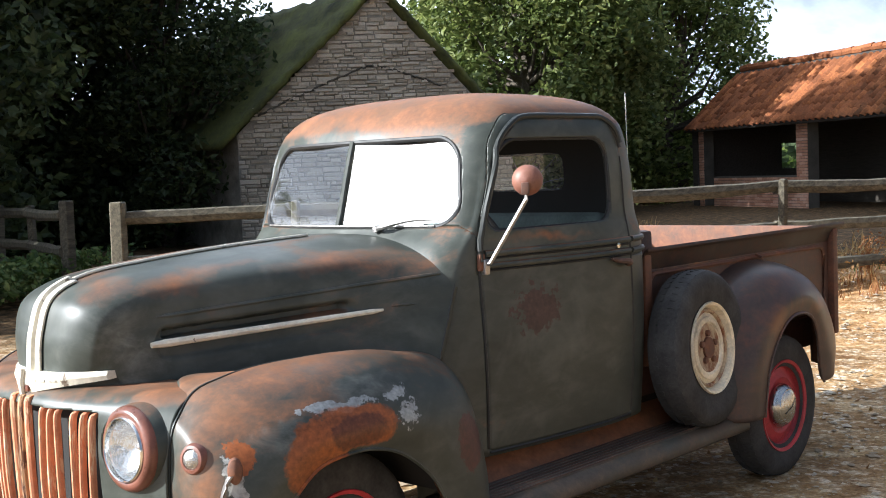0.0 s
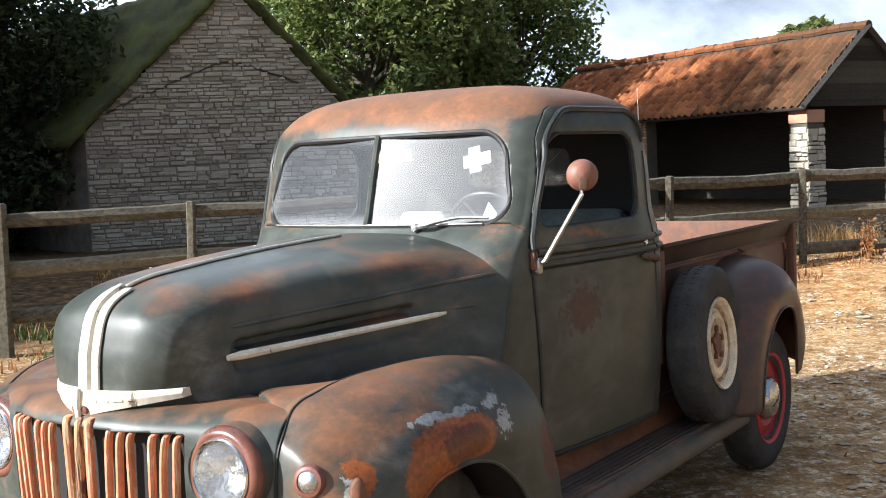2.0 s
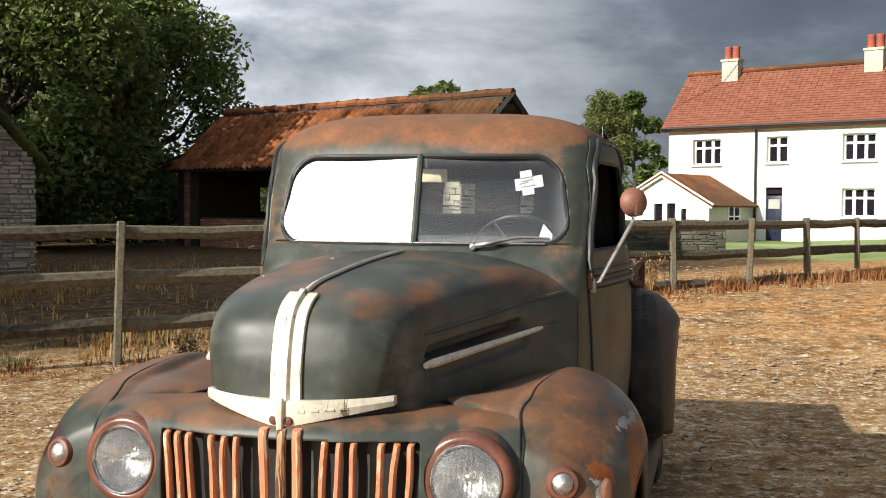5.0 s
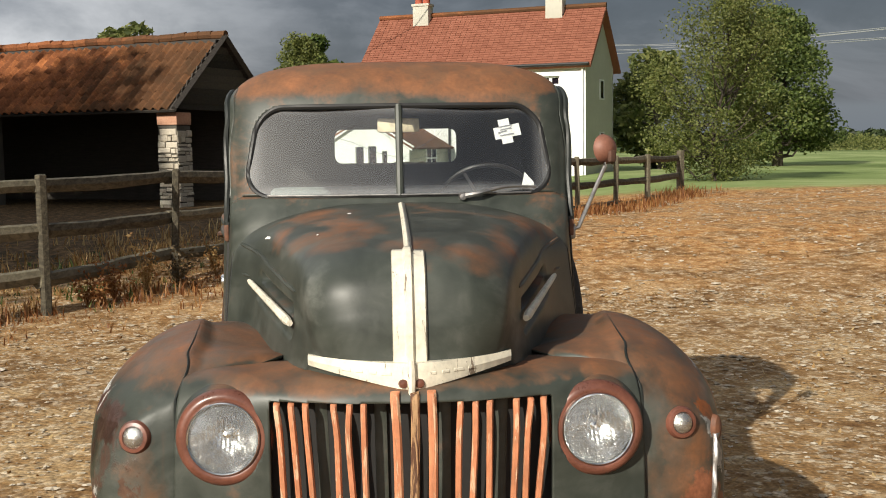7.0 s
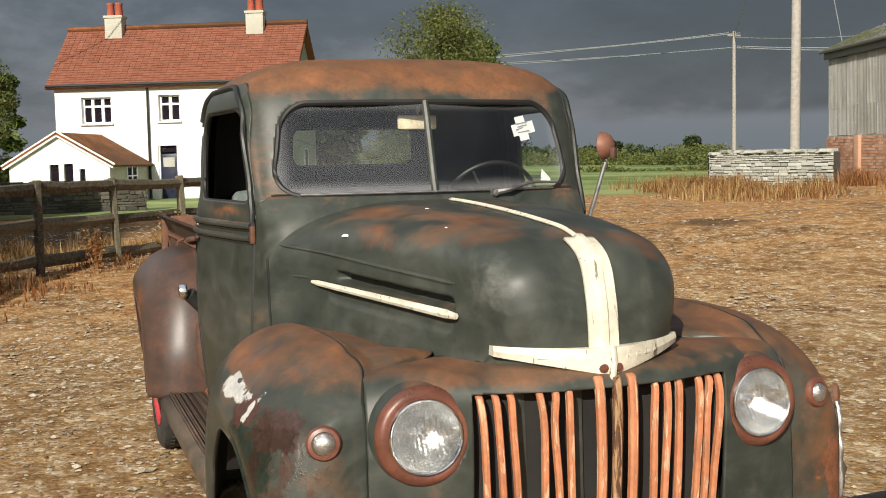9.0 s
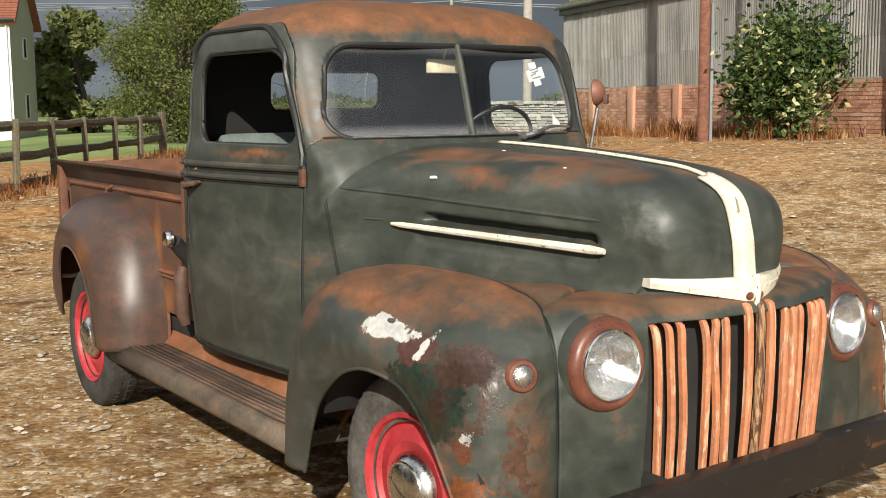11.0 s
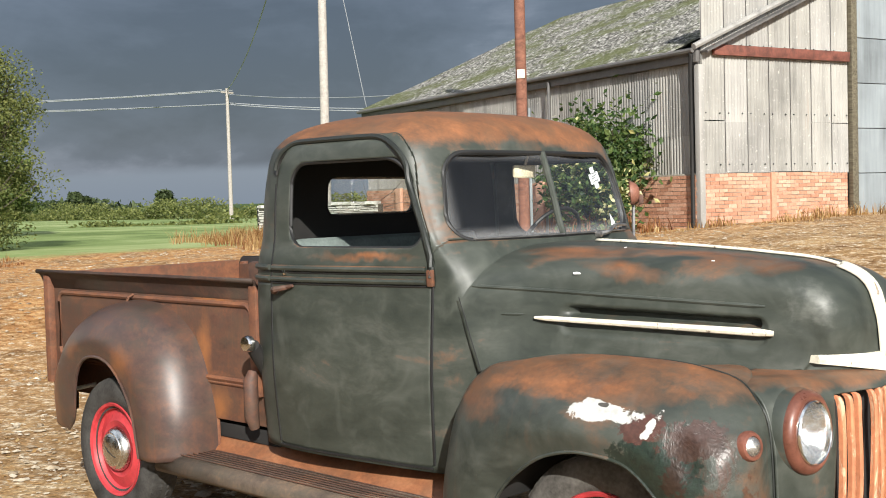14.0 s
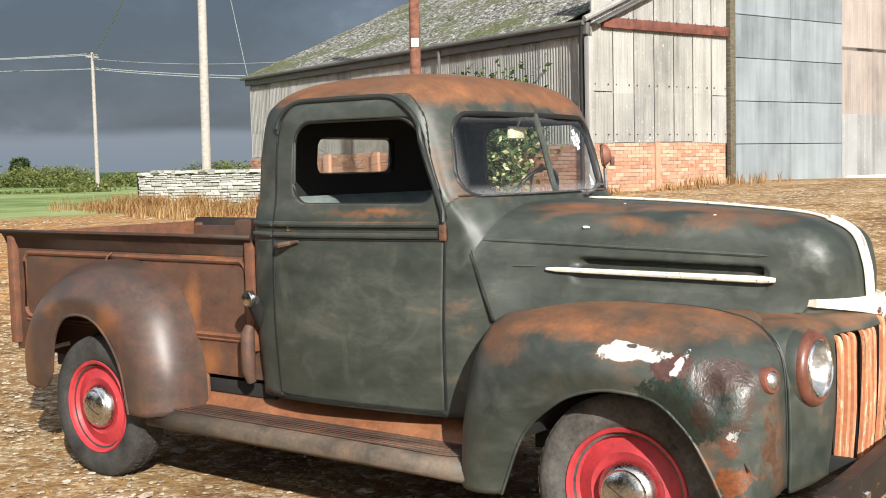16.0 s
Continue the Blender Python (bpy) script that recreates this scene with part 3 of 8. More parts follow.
# cab: half outlines at rising heights, from the middle of the front round the side to the middle of the back
CAB_Z = [0.50, 0.85, 1.235, 1.385, 1.56, 1.717, 1.776, 1.826, 1.863, 1.885, 1.892, 1.893]
CAB_L0 = [(-0.58, 0), (-0.58, 0.3), (-0.585, 0.5), (-0.61, 0.585), (-0.85, 0.655), (-1.30, 0.705), (-1.62, 0.715), (-1.84, 0.67), (-1.90, 0.52), (-1.905, 0)]
CAB_L1 = [(-0.58, 0), (-0.58, 0.3), (-0.585, 0.5), (-0.61, 0.595), (-0.85, 0.66), (-1.30, 0.728), (-1.62, 0.745), (-1.85, 0.69), (-1.905, 0.54), (-1.91, 0)]
CAB_L2 = [(-0.68, 0), (-0.685, 0.3), (-0.70, 0.5), (-0.748, 0.598), (-0.86, 0.64), (-1.30, 0.715), (-1.62, 0.738), (-1.85, 0.69), (-1.905, 0.54), (-1.91, 0)]
CAB_L3 = [(-0.752, 0), (-0.772, 0.3), (-0.812, 0.52), (-0.855, 0.61), (-0.93, 0.648), (-1.30, 0.698), (-1.62, 0.715), (-1.84, 0.665), (-1.90, 0.52), (-1.905, 0)]
CAB_L4 = [(-0.803, 0), (-0.822, 0.3), (-0.862, 0.51), (-0.908, 0.612), (-0.985, 0.656), (-1.30, 0.693), (-1.62, 0.705), (-1.83, 0.655), (-1.89, 0.51), (-1.90, 0)]
CAB_L5 = [(-0.852, 0), (-0.870, 0.3), (-0.912, 0.50), (-0.962, 0.608), (-1.045, 0.655), (-1.30, 0.678), (-1.61, 0.685), (-1.81, 0.635), (-1.87, 0.50), (-1.88, 0)]
CAB_L6 = [(-0.885, 0), (-0.902, 0.29), (-0.944, 0.48), (-0.995, 0.582), (-1.075, 0.632), (-1.31, 0.654), (-1.60, 0.658), (-1.785, 0.61), (-1.845, 0.48), (-1.855, 0)]
CAB_L7 = [(-0.945, 0), (-0.960, 0.27), (-1.000, 0.44), (-1.045, 0.528), (-1.120, 0.577), (-1.32, 0.598), (-1.58, 0.598), (-1.735, 0.55), (-1.79, 0.43), (-1.80, 0)]
CAB_L8 = [(-1.040, 0), (-1.052, 0.23), (-1.085, 0.36), (-1.12, 0.435), (-1.180, 0.475), (-1.34, 0.492), (-1.53, 0.49), (-1.655, 0.45), (-1.70, 0.35), (-1.71, 0)]
CAB_L9 = [(-1.165, 0), (-1.172, 0.15), (-1.190, 0.24), (-1.21, 0.29), (-1.250, 0.32), (-1.35, 0.335), (-1.46, 0.33), (-1.54, 0.30), (-1.57, 0.23), (-1.58, 0)]
CAB_L10 = [(-1.33, 0), (-1.335, 0.03), (-1.34, 0.045), (-1.345, 0.055), (-1.35, 0.06), (-1.37, 0.065), (-1.39, 0.06), (-1.40, 0.055), (-1.405, 0.04), (-1.41, 0)]
CAB_L11 = [(-1.37, 0)] * 10
CAB = np.array([[(x, y, z) for x, y in row] for z, row in zip(CAB_Z, (CAB_L0, CAB_L1, CAB_L2, CAB_L3, CAB_L4, CAB_L5, CAB_L6, CAB_L7, CAB_L8, CAB_L9, CAB_L10, CAB_L11))])


def cab_outline(z):
    """The cab's half outline at a height, finely stepped."""
    vs = np.linspace(0, len(CAB_Z) - 1, 400)
    v = np.interp(z, crom(np.array(CAB_Z)[:, None], vs)[:, 0], vs)
    row = crom(CAB, [v])[0]
    return crom(row, np.linspace(0, 9, 360))


def on_front(y, z, out=0.019):
    o = cab_outline(z)[:150]
    return (float(np.interp(abs(y), o[:, 1], o[:, 0])) + out, y, z)


def on_back(y, z):
    o = cab_outline(z)[280:][::-1]
    return (float(np.interp(abs(y), o[:, 1], o[:, 0])) - 0.012, y, z)


def on_side(x, z, side=1):
    o = cab_outline(z)[100:330]
    return (x, side * (0.021 + float(np.interp(-x, -o[:, 0], o[:, 1]))), z)


cab_grid = loft(CAB, 110, 120)
cab_v, cab_f = cab_grid.reshape(-1, 3), quads(120, 110)
mir = flip(cab_v, cab_f)
shell = weld(join((cab_v, [tuple(reversed(f)) for f in cab_f]), (mir[0], [tuple(reversed(f)) for f in mir[1]])))

WS_LO, WS_HI, WS_R = (-0.592, 1.372), (0.592, 1.715), 0.11       # windscreen in y, z
RW_LO, RW_HI = (-0.30, 1.475), (0.30, 1.652)                      # back window in y, z
DW_LO, DW_HI = (-1.60, 1.350), (-0.872, 1.700)                   # door window in x, z


def ws_f(v):
    # the opening narrows a little towards its top
    return np.where(v[:, 0] > -1.15, rrect(v[:, 1] * (1 + 0.10 * (v[:, 2] - 1.385) / 0.33), v[:, 2], WS_LO, WS_HI, WS_R), 1.0)


def rw_f(v):
    return np.where(v[:, 0] < -1.75, rrect(v[:, 1], v[:, 2], RW_LO, RW_HI, 0.045), 1.0)


def slant(v):
    # the front edge of the side window leans back with the pillar
    return v[:, 0] + 0.30 * np.clip(v[:, 2] - 1.350, 0, 1) * np.clip((v[:, 0] + 1.25) / 0.3, 0, 1)


def dw_f(v):
    return np.where(np.abs(v[:, 1]) > 0.5, rrect(slant(v), v[:, 2], DW_LO, DW_HI, 0.09), 1.0)


def door_f(v):
    # the whole door: square at its foot, arched at its head
    d = rrect(v[:, 0] + 0.34 * np.clip(v[:, 2] - 1.30, 0, 1) * np.clip((v[:, 0] + 1.3) / 0.4, 0, 1), v[:, 2], (-1.70, 0.515), (-0.845, 1.785), 0.13)
    low = rrect(v[:, 0], v[:, 2], (-1.70, 0.515), (-0.845, 1.30), 0.02)
    return np.where(np.abs(v[:, 1]) > 0.5, np.minimum(d, low), 1.0)


body = clip(*shell, ws_f)
body = clip(*body, rw_f)
body = clip(*body, door_f)
def split(v):
    # the cowl under the windscreen goes with the lower body
    return v[:, 2] - 1.20 - 0.165 * np.clip((v[:, 0] + 0.93) / 0.10, 0, 1)


mesh_ob("cab", *clip(*body, lambda v: -split(v)), PAINT, truck, solid=0.02)
upper = clip(*body, split)
mesh_ob("cab_roof", *upper, PAINT_ROOF, truck, "green cab top with brown rust bloom", solid=0.02)

for side in (1, -1):
    half = clip(*shell, lambda v: side * v[:, 1] - 0.3)
    d = clip(*half, lambda v: -door_f(v) - 0.002)
    door = mesh_ob("door", *clip(*d, dw_f), PAINT_DOOR, truck, "dark green cab door with dull patches", solid=0.022)
    # seals round the door window and along the door's arch
    rim = []
    for x, z in rcurve(DW_LO, DW_HI, 0.09, 8):
        back = 0.30 * max(0, z - 1.350) * min(1, max(0, (x + 1.25) / 0.3))
        rim.append(on_side(x - back, z, side))
    mesh_ob("window_seal", *tube(np.array(rim) + (0, -side * 0.008, 0), 0.009, 6, True), SEAL, door)
    arch = []
    for z in np.linspace(1.235, 1.60, 10):
        arch.append((-0.845 - 0.34 * max(0, z - 1.30), z))
    for a in np.linspace(8, 90, 9):
        arch.append((-1.155 + 0.205 * math.cos(radians(a)), 1.60 + 0.185 * math.sin(radians(a))))
    for x in np.linspace(-1.22, -1.57, 8):
        arch.append((x, 1.786))
    for a in np.linspace(96, 172, 8):
        arch.append((-1.585 + 0.125 * math.cos(radians(a)), 1.655 + 0.13 * math.sin(radians(a))))
    line = np.array([on_side(x, z, side) for x, z in arch])
    mesh_ob("drip_rail", *tube(line + (0, side * 0.009, 0.004), 0.012, 8), RAIL_PAINT, truck, "dark drip rail")
    mesh_ob("door_seal", *tube(line + (0, side * 0.004, -0.016), 0.010, 6), SEAL, truck)
    rear = np.array([on_side(-1.702, z, side) for z in np.linspace(0.53, 1.62, 24)])
    mesh_ob("door_gap", *tube(rear, 0.006, 5), SEAL, truck)
    fore = np.array([on_side(-0.843, z, side) for z in np.linspace(0.53, 1.235, 18)])
    mesh_ob("door_gap", *tube(fore, 0.006, 5), SEAL, truck)
    foot = np.array([on_side(x, 0.514, side) for x in np.linspace(-0.85, -1.70, 16)])
    mesh_ob("door_gap", *tube(foot, 0.006, 5), SEAL, truck)
    # pressed belt moulding under the window
    for z, r, x1 in ((1.268, 0.013, -1.69), (1.222, 0.012, -1.69)):
        belt = np.array([on_side(x, z, side) for x in np.linspace(-0.87, x1, 26)]) + (0, side * 0.005, 0)
        mesh_ob("belt_moulding", *tube(belt, r, 8), PAINT_DOOR, door)
        # a black tube draws the shade line under each ridge
        mesh_ob("belt_groove", *tube(belt + (0, -side * 0.004, -0.017), 0.006, 6), SEAL, door)
        rear_b = np.array([on_side(x, z, side) for x in np.linspace(-1.71, -1.875, 8)]) + (0, side * 0.005, 0)
        mesh_ob("belt_moulding", *tube(rear_b, r, 8), PAINT, truck)
    # hinge, handle, lock
    hx, hy, hz = on_side(-0.848, 1.238, side)
    part("hinge", boxed((0.03, 0.018, 0.065), (hx, hy + side * 0.008, hz), 0.006), RUST, door, "rusty door hinge")
    kx, ky, kz = on_side(-1.63, 1.172, side)
    handle = [(kx - 0.03 + 0.02 * i, ky + side * (0.012 + 0.028 * math.sin(math.pi * min(1, i / 4))), kz + 0.004 * i) for i in range(7)]
    mesh_ob("door_handle", *tube(handle, [0.017, 0.016, 0.014, 0.012, 0.011, 0.009, 0.006], 8), RUST_DARK, door, "worn brown door handle")
    lx, ly, lz = on_side(-1.60, 1.248, side)
    mesh_ob("lock", *shift(lathe([(0.0, side * 0.012), (0.011, side * 0.010), (0.013, 0.0)], 12), (lx, ly, lz)), CHROME, door)

# windscreen: two flat panes with a bar between
for side in (1, -1):
    w = clip(*shell, lambda v: -ws_f(v))
    w = clip(*w, lambda v: side * v[:, 1] - 0.012)
    p = flatten(w[0], (1, 2), 0)
    p[:, 0] += 0.005
    g = mesh_ob("windscreen_pane", p, w[1], SCREEN, truck, "dusty split windscreen pane")
    g.visible_shadow = False
ring = [on_front(y / (1 + 0.10 * (z - 1.385) / 0.33), z) for y, z in rcurve(WS_LO, WS_HI, WS_R, 10)]
fine_ring = []
for a, b in zip(ring, ring[1:] + ring[:1]):
    n = max(1, int(math.dist(a, b) / 0.06))
    fine_ring += [on_front(a[1] + (b[1] - a[1]) * i / n, a[2] + (b[2] - a[2]) * i / n) for i in range(n)]
mesh_ob("windscreen_seal", *tube(np.array(fine_ring) - (0.004, 0, 0), 0.011, 8, True), SEAL, truck, "black rubber windscreen seal")
mesh_ob("windscreen_bar", *tube([on_front(0, z) for z in np.linspace(1.372, 1.718, 8)], 0.014, 8), PAINT, truck, "green centre bar")
bright = [on_front(y, 1.379) for y in np.linspace(-0.50, 0.50, 20)]
mesh_ob("windscreen_trim", *tube(np.array(bright) + (0.012, 0, 0), 0.004, 6), DULL, truck, "bright lower trim strip")
rwin = clip(*shell, lambda v: -rw_f(v))
g = mesh_ob("back_window", rwin[0], rwin[1], GLASS, truck, "cracked back window glass")
g.visible_shadow = False
mesh_ob("back_window_seal", *tube([on_back(y, z) for y, z in rcurve(RW_LO, RW_HI, 0.045, 6)], 0.010, 6, True), SEAL, truck)
for k, (y, z) in enumerate([(0.22, 1.63), (-0.05, 1.64), (-0.27, 1.60), (0.28, 1.53)]):
    a = np.array(on_back(0.03, 1.50)) + (0.004, 0, 0)
    b = np.array(on_back(y, z)) + (0.004, 0, 0)
    mesh_ob("crack", *tube([a + (b - a) * s + (0, 0, 0.006 * math.sin(7 * s + k)) for s in np.linspace(0, 1, 6)], 0.0011, 4), INK, g)
# cowl below the screen: vent lid line and wiper
mesh_ob("cowl_vent_lid", *tube([on_front(y, 1.335 - 0.012 * (y / 0.22) ** 2) for y in np.linspace(-0.22, 0.22, 16)], 0.005, 6), SEAL, truck)
piv = np.array(on_front(0.235, 1.368)) + (0.018, 0, 0)
wip = [piv, piv + (0.012, 0.06, 0.012), np.array(on_front(0.40, 1.402)) + (0.02, 0, 0), np.array(on_front(0.52, 1.40)) + (0.018, 0, 0)]
mesh_ob("wiper", *tube(crom(wip, np.linspace(0, 3, 14)), np.linspace(0.011, 0.005, 14), 6), DULL, truck, "bent windscreen wiper")
mesh_ob("wiper_pivot", *shift(lathe([(0.0, 0.014), (0.012, 0.012), (0.016, -0.01)], 12, "x"), piv), DULL, truck)
# stickers inside the screen, and the mirror
for y, z, w, h in ((0.415, 1.613, 0.044, 0.095), (0.422, 1.612, 0.105, 0.046), (0.495, 1.425, 0.048, 0.058)):
    tilt = radians(11) if z > 1.5 else radians(-4)
    shape = ((-1, -1), (1, -1), (1, 1), (-1, 1)) if z > 1.5 else ((-1, -1), (1, -1), (1.1, -0.3), (0.1, 0.5), (-0.5, 1))
    c = [on_front(y + dy * w / 2 * math.cos(tilt) - dz * h / 2 * math.sin(tilt), z + dy * w / 2 * math.sin(tilt) + dz * h / 2 * math.cos(tilt), 0.0) for dy, dz in shape]
    mesh_ob("sticker", np.array(c) - (0.016 + 0.002 * (w > 0.1), 0, 0), [tuple(range(len(c)))], STICKER, truck, "white paper sticker inside the windscreen", smooth=False)
for i in range(4):
    y0, z0 = 0.385 + 0.008 * (i % 2), 1.628 - 0.011 * i
    c = [np.array(on_front(y0 + dy, z0 + dz, 0.0)) - (0.0135, 0, 0) for dy, dz in ((0, -0.002), (0.055 - 0.01 * (i % 3), 0.008), (0.055 - 0.01 * (i % 3), 0.012), (0, 0.002))]
    mesh_ob("ink_line", c, [(0, 1, 2, 3)], INK, truck, smooth=False)
part("rear_view_mirror", boxed((0.018, 0.165, 0.055), (-0.93, 0.0, 1.642), 0.01, Matrix.Rotation(radians(8), 3, "Z")), IVORY, truck, "small rear-view mirror")
mesh_ob("mirror_stem", *tube([(-0.93, 0, 1.66), (-0.90, 0, 1.725)], 0.006, 6), DULL, truck)

# inside of the cab
DULL_BROWN = plain("black_bakelite", (0.016, 0.014, 0.013), 0.45, vary=0.3)
part("seat_back", boxed((0.13, 1.18, 0.52), (-1.74, 0, 1.12), 0.05, Matrix.Rotation(radians(-12), 3, "Y"), 3), CLOTH, truck, "dark bench seat back")
part("seat", boxed((0.50, 1.20, 0.16), (-1.48, 0, 0.90), 0.05, None, 3), CLOTH, truck, "dark bench seat cushion")
part("dashboard", boxed((0.14, 1.16, 0.22), (-0.84, 0, 1.235), 0.04, None, 3), DARK, truck, "dark dashboard")
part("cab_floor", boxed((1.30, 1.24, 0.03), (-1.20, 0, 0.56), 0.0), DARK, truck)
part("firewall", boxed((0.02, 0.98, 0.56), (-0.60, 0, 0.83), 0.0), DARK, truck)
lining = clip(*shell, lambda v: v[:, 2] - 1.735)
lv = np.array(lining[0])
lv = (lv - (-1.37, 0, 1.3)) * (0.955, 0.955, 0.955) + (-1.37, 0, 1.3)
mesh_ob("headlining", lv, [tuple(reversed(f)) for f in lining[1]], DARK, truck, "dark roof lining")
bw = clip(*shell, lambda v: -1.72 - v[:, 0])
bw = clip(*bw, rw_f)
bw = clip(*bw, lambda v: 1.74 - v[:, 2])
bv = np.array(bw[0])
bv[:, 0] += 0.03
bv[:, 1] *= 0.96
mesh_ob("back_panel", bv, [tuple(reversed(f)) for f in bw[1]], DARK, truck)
wheel_c, tilt = Vector((-1.10, 0.36, 1.30)), Matrix.Rotation(radians(-62), 3, "Y")
rim = [wheel_c + tilt @ Vector((0.205 * math.cos(a), 0.205 * math.sin(a), 0)) for a in np.linspace(0, 2 * math.pi, 40, endpoint=False)]
steer = mesh_ob("steering_wheel", *tube([tuple(p) for p in rim], 0.009, 8, True), DULL_BROWN, truck, "thin black steering wheel")
for a in (90, 210, 330):
    mesh_ob("spoke", *tube([tuple(wheel_c), tuple(wheel_c + tilt @ Vector((0.2 * math.cos(radians(a)), 0.2 * math.sin(radians(a)), 0)))], 0.006, 6), DULL, steer)
mesh_ob("steering_column", *tube([tuple(wheel_c), (-0.72, 0.36, 0.92)], 0.02, 8), DARK, truck)
mesh_ob("gear_lever", *tube([(-1.10, -0.02, 0.6), (-1.18, -0.03, 0.95), (-1.24, -0.03, 1.14)], 0.008, 6), DULL, truck)

# ---- bonnet ----
HOOD_A = [[(-0.735, 0, 1.352), (-0.74, 0.25, 1.341), (-0.755, 0.475, 1.290), (-0.765, 0.618, 1.214), (-0.71, 0.642, 1.08), (-0.63, 0.652, 0.90)],
          [(-0.42, 0, 1.345), (-0.42, 0.25, 1.334), (-0.42, 0.440, 1.286), (-0.42, 0.499, 1.192), (-0.40, 0.516, 1.07), (-0.38, 0.540, 0.90)],
          [(-0.10, 0, 1.330), (-0.10, 0.225, 1.320), (-0.10, 0.382, 1.274), (-0.10, 0.426, 1.180), (-0.10, 0.442, 1.06), (-0.10, 0.466, 0.91)],
          [(0.20, 0, 1.308), (0.20, 0.20, 1.298), (0.20, 0.324, 1.252), (0.197, 0.356, 1.155), (0.193, 0.368, 1.05), (0.190, 0.388, 0.92)],
          [(0.40, 0, 1.284), (0.399, 0.182, 1.272), (0.394, 0.286, 1.224), (0.378, 0.311, 1.120), (0.368, 0.322, 1.035), (0.360, 0.336, 0.93)]]
HOOD_B = [[(0.538, 0, 1.228), (0.532, 0.170, 1.216), (0.504, 0.262, 1.170), (0.466, 0.284, 1.07), (0.446, 0.292, 1.01), (0.432, 0.302, 0.95)],
          [(0.586, 0, 1.122), (0.576, 0.158, 1.112), (0.538, 0.244, 1.085), (0.492, 0.268, 1.025), (0.470, 0.278, 0.985), (0.454, 0.290, 0.95)],
          [(0.600, 0, 1.01), (0.586, 0.14, 1.005), (0.541, 0.222, 0.990), (0.494, 0.252, 0.974), (0.470, 0.268, 0.962), (0.454, 0.282, 0.945)],
          [(0.604, 0, 0.925), (0.588, 0.112, 0.93), (0.541, 0.198, 0.938), (0.492, 0.25, 0.942), (0.470, 0.268, 0.942), (0.453, 0.282, 0.938)]]
HOOD = HOOD_A + HOOD_B
hg = loft(HOOD, 110, 190)
hv = hg.reshape(-1, 3).copy()
# pressed side panel with a deep louvre slot along its upper half
tilted = hv[:, 2] + 0.040 * (hv[:, 0] + 0.02)
panel = np.where(hv[:, 1] > 0.25, rrect(hv[:, 0], tilted, (-0.36, 1.030), (0.345, 1.132), 0.035), 1.0)
slot = np.where(hv[:, 1] > 0.25, rrect(hv[:, 0], tilted, (-0.335, 1.092), (0.325, 1.124), 0.014), 1.0)
hv[:, 1] -= 0.009 * np.clip(0.5 - panel / 0.012, 0, 1) + 0.040 * np.clip(0.4 - slot / 0.010, 0, 1)
hood_half = (hv, [tuple(reversed(f)) for f in quads(190, 110)])
hood = mesh_ob("bonnet", *weld(join(hood_half, flip(*hood_half))), PAINT_HOOD, truck, "green bonnet worn to rust along its crown", solid=0.006)


def hood_at(u, v):
    """A place on the left half of the bonnet: u across (0 to 5), v along (0 to 8)."""
    row = crom(np.array(HOOD), [v])[0]
    return crom(row, [u])[0]


FLANK = [crom(row, np.linspace(1.6, 5, 120)) for row in crom(np.array(HOOD), np.linspace(0, 4.9, 120))]


def hood_side(x, z, side=1, off=0.0):
    """A place on the bonnet's flank at x, z."""
    at = np.array([(np.interp(-z, -r[:, 2], r[:, 0]), np.interp(-z, -r[:, 2], r[:, 1])) for r in FLANK])
    return (x, side * (float(np.interp(x, at[:, 0], at[:, 1])) + off), z)


for side in (1, -1):
    ends = np.array([hood_side(-0.45, 1.098, side, 0.013), hood_side(0.375, 1.068, side, 0.016)])
    bar = [ends[0] + (ends[1] - ends[0]) * i / 19 for i in range(20)]
    mesh_ob("side_trim", *tube(bar, [0.005] + [0.0095 + 0.004 * i / 18 for i in range(18)] + [0.009], 8), CREAM, hood, "cream-painted side trim bar")
    crease = [hood_side(x, 1.208 - 0.056 * ((x + 0.70) / 1.06), side, 0.0) for x in np.linspace(-0.70, 0.34, 30)]
    mesh_ob("bonnet_crease", *tube(crease, [0.004] + [0.0075] * 28 + [0.003], 6), PAINT_HOOD, hood)
    seam = np.array([hood_at(u, 0.04) for u in np.linspace(2.2, 5.0, 26)]) * (1, side, 1)
    mesh_ob("bonnet_gap", *tube(seam, 0.0022, 5), SEAL, truck)
    badge = [hood_side(x, 1.108, side, 0.0) for x in np.linspace(-0.58, -0.49, 8)]
    mesh_ob("badge", *tube(badge, [0.001, 0.004, 0.005, 0.005, 0.005, 0.005, 0.004, 0.001], 6), PAINT_HOOD, hood, "worn raised badge bar")

for at_x, at_y, at_z, size, turn_z in ((-0.32, -0.455, 1.256, 0.013, 40), (0.118, -0.264, 1.296, 0.006, 0), (-0.30, -0.18, 1.335, 0.006, 70)):
    chip_bm = boxed((size * 2, size, 0.003), (at_x, at_y, at_z), 0.001, Matrix.Rotation(radians(turn_z), 3, "Z") @ Matrix.Rotation(radians(30 if at_z < 1.28 else 8), 3, "X"), 1)
    part("paint_chip", chip_bm, STICKER, hood, "small white chip on the bonnet")

# cream centre strip and chevron
vs = np.linspace(0.55, 4.35, 40)
narrow = np.array([[hood_at(0, v) + (0, s * 0.011, 0.006) for s in (-1, 0, 1)] for v in vs])
narrow[:, 1, 2] += 0.006
mesh_ob("centre_strip", narrow.reshape(-1, 3), [tuple(reversed(f)) for f in quads(40, 3)], CREAM, hood, "narrow cream strip on the bonnet", solid=0.006)
vs = np.linspace(4.35, 7.9, 40)
across = [(-0.047, 0.003), (-0.044, 0.009), (-0.016, 0.010), (-0.010, 0.020), (0.006, 0.020), (0.011, 0.009), (0.041, 0.008), (0.045, 0.003)]
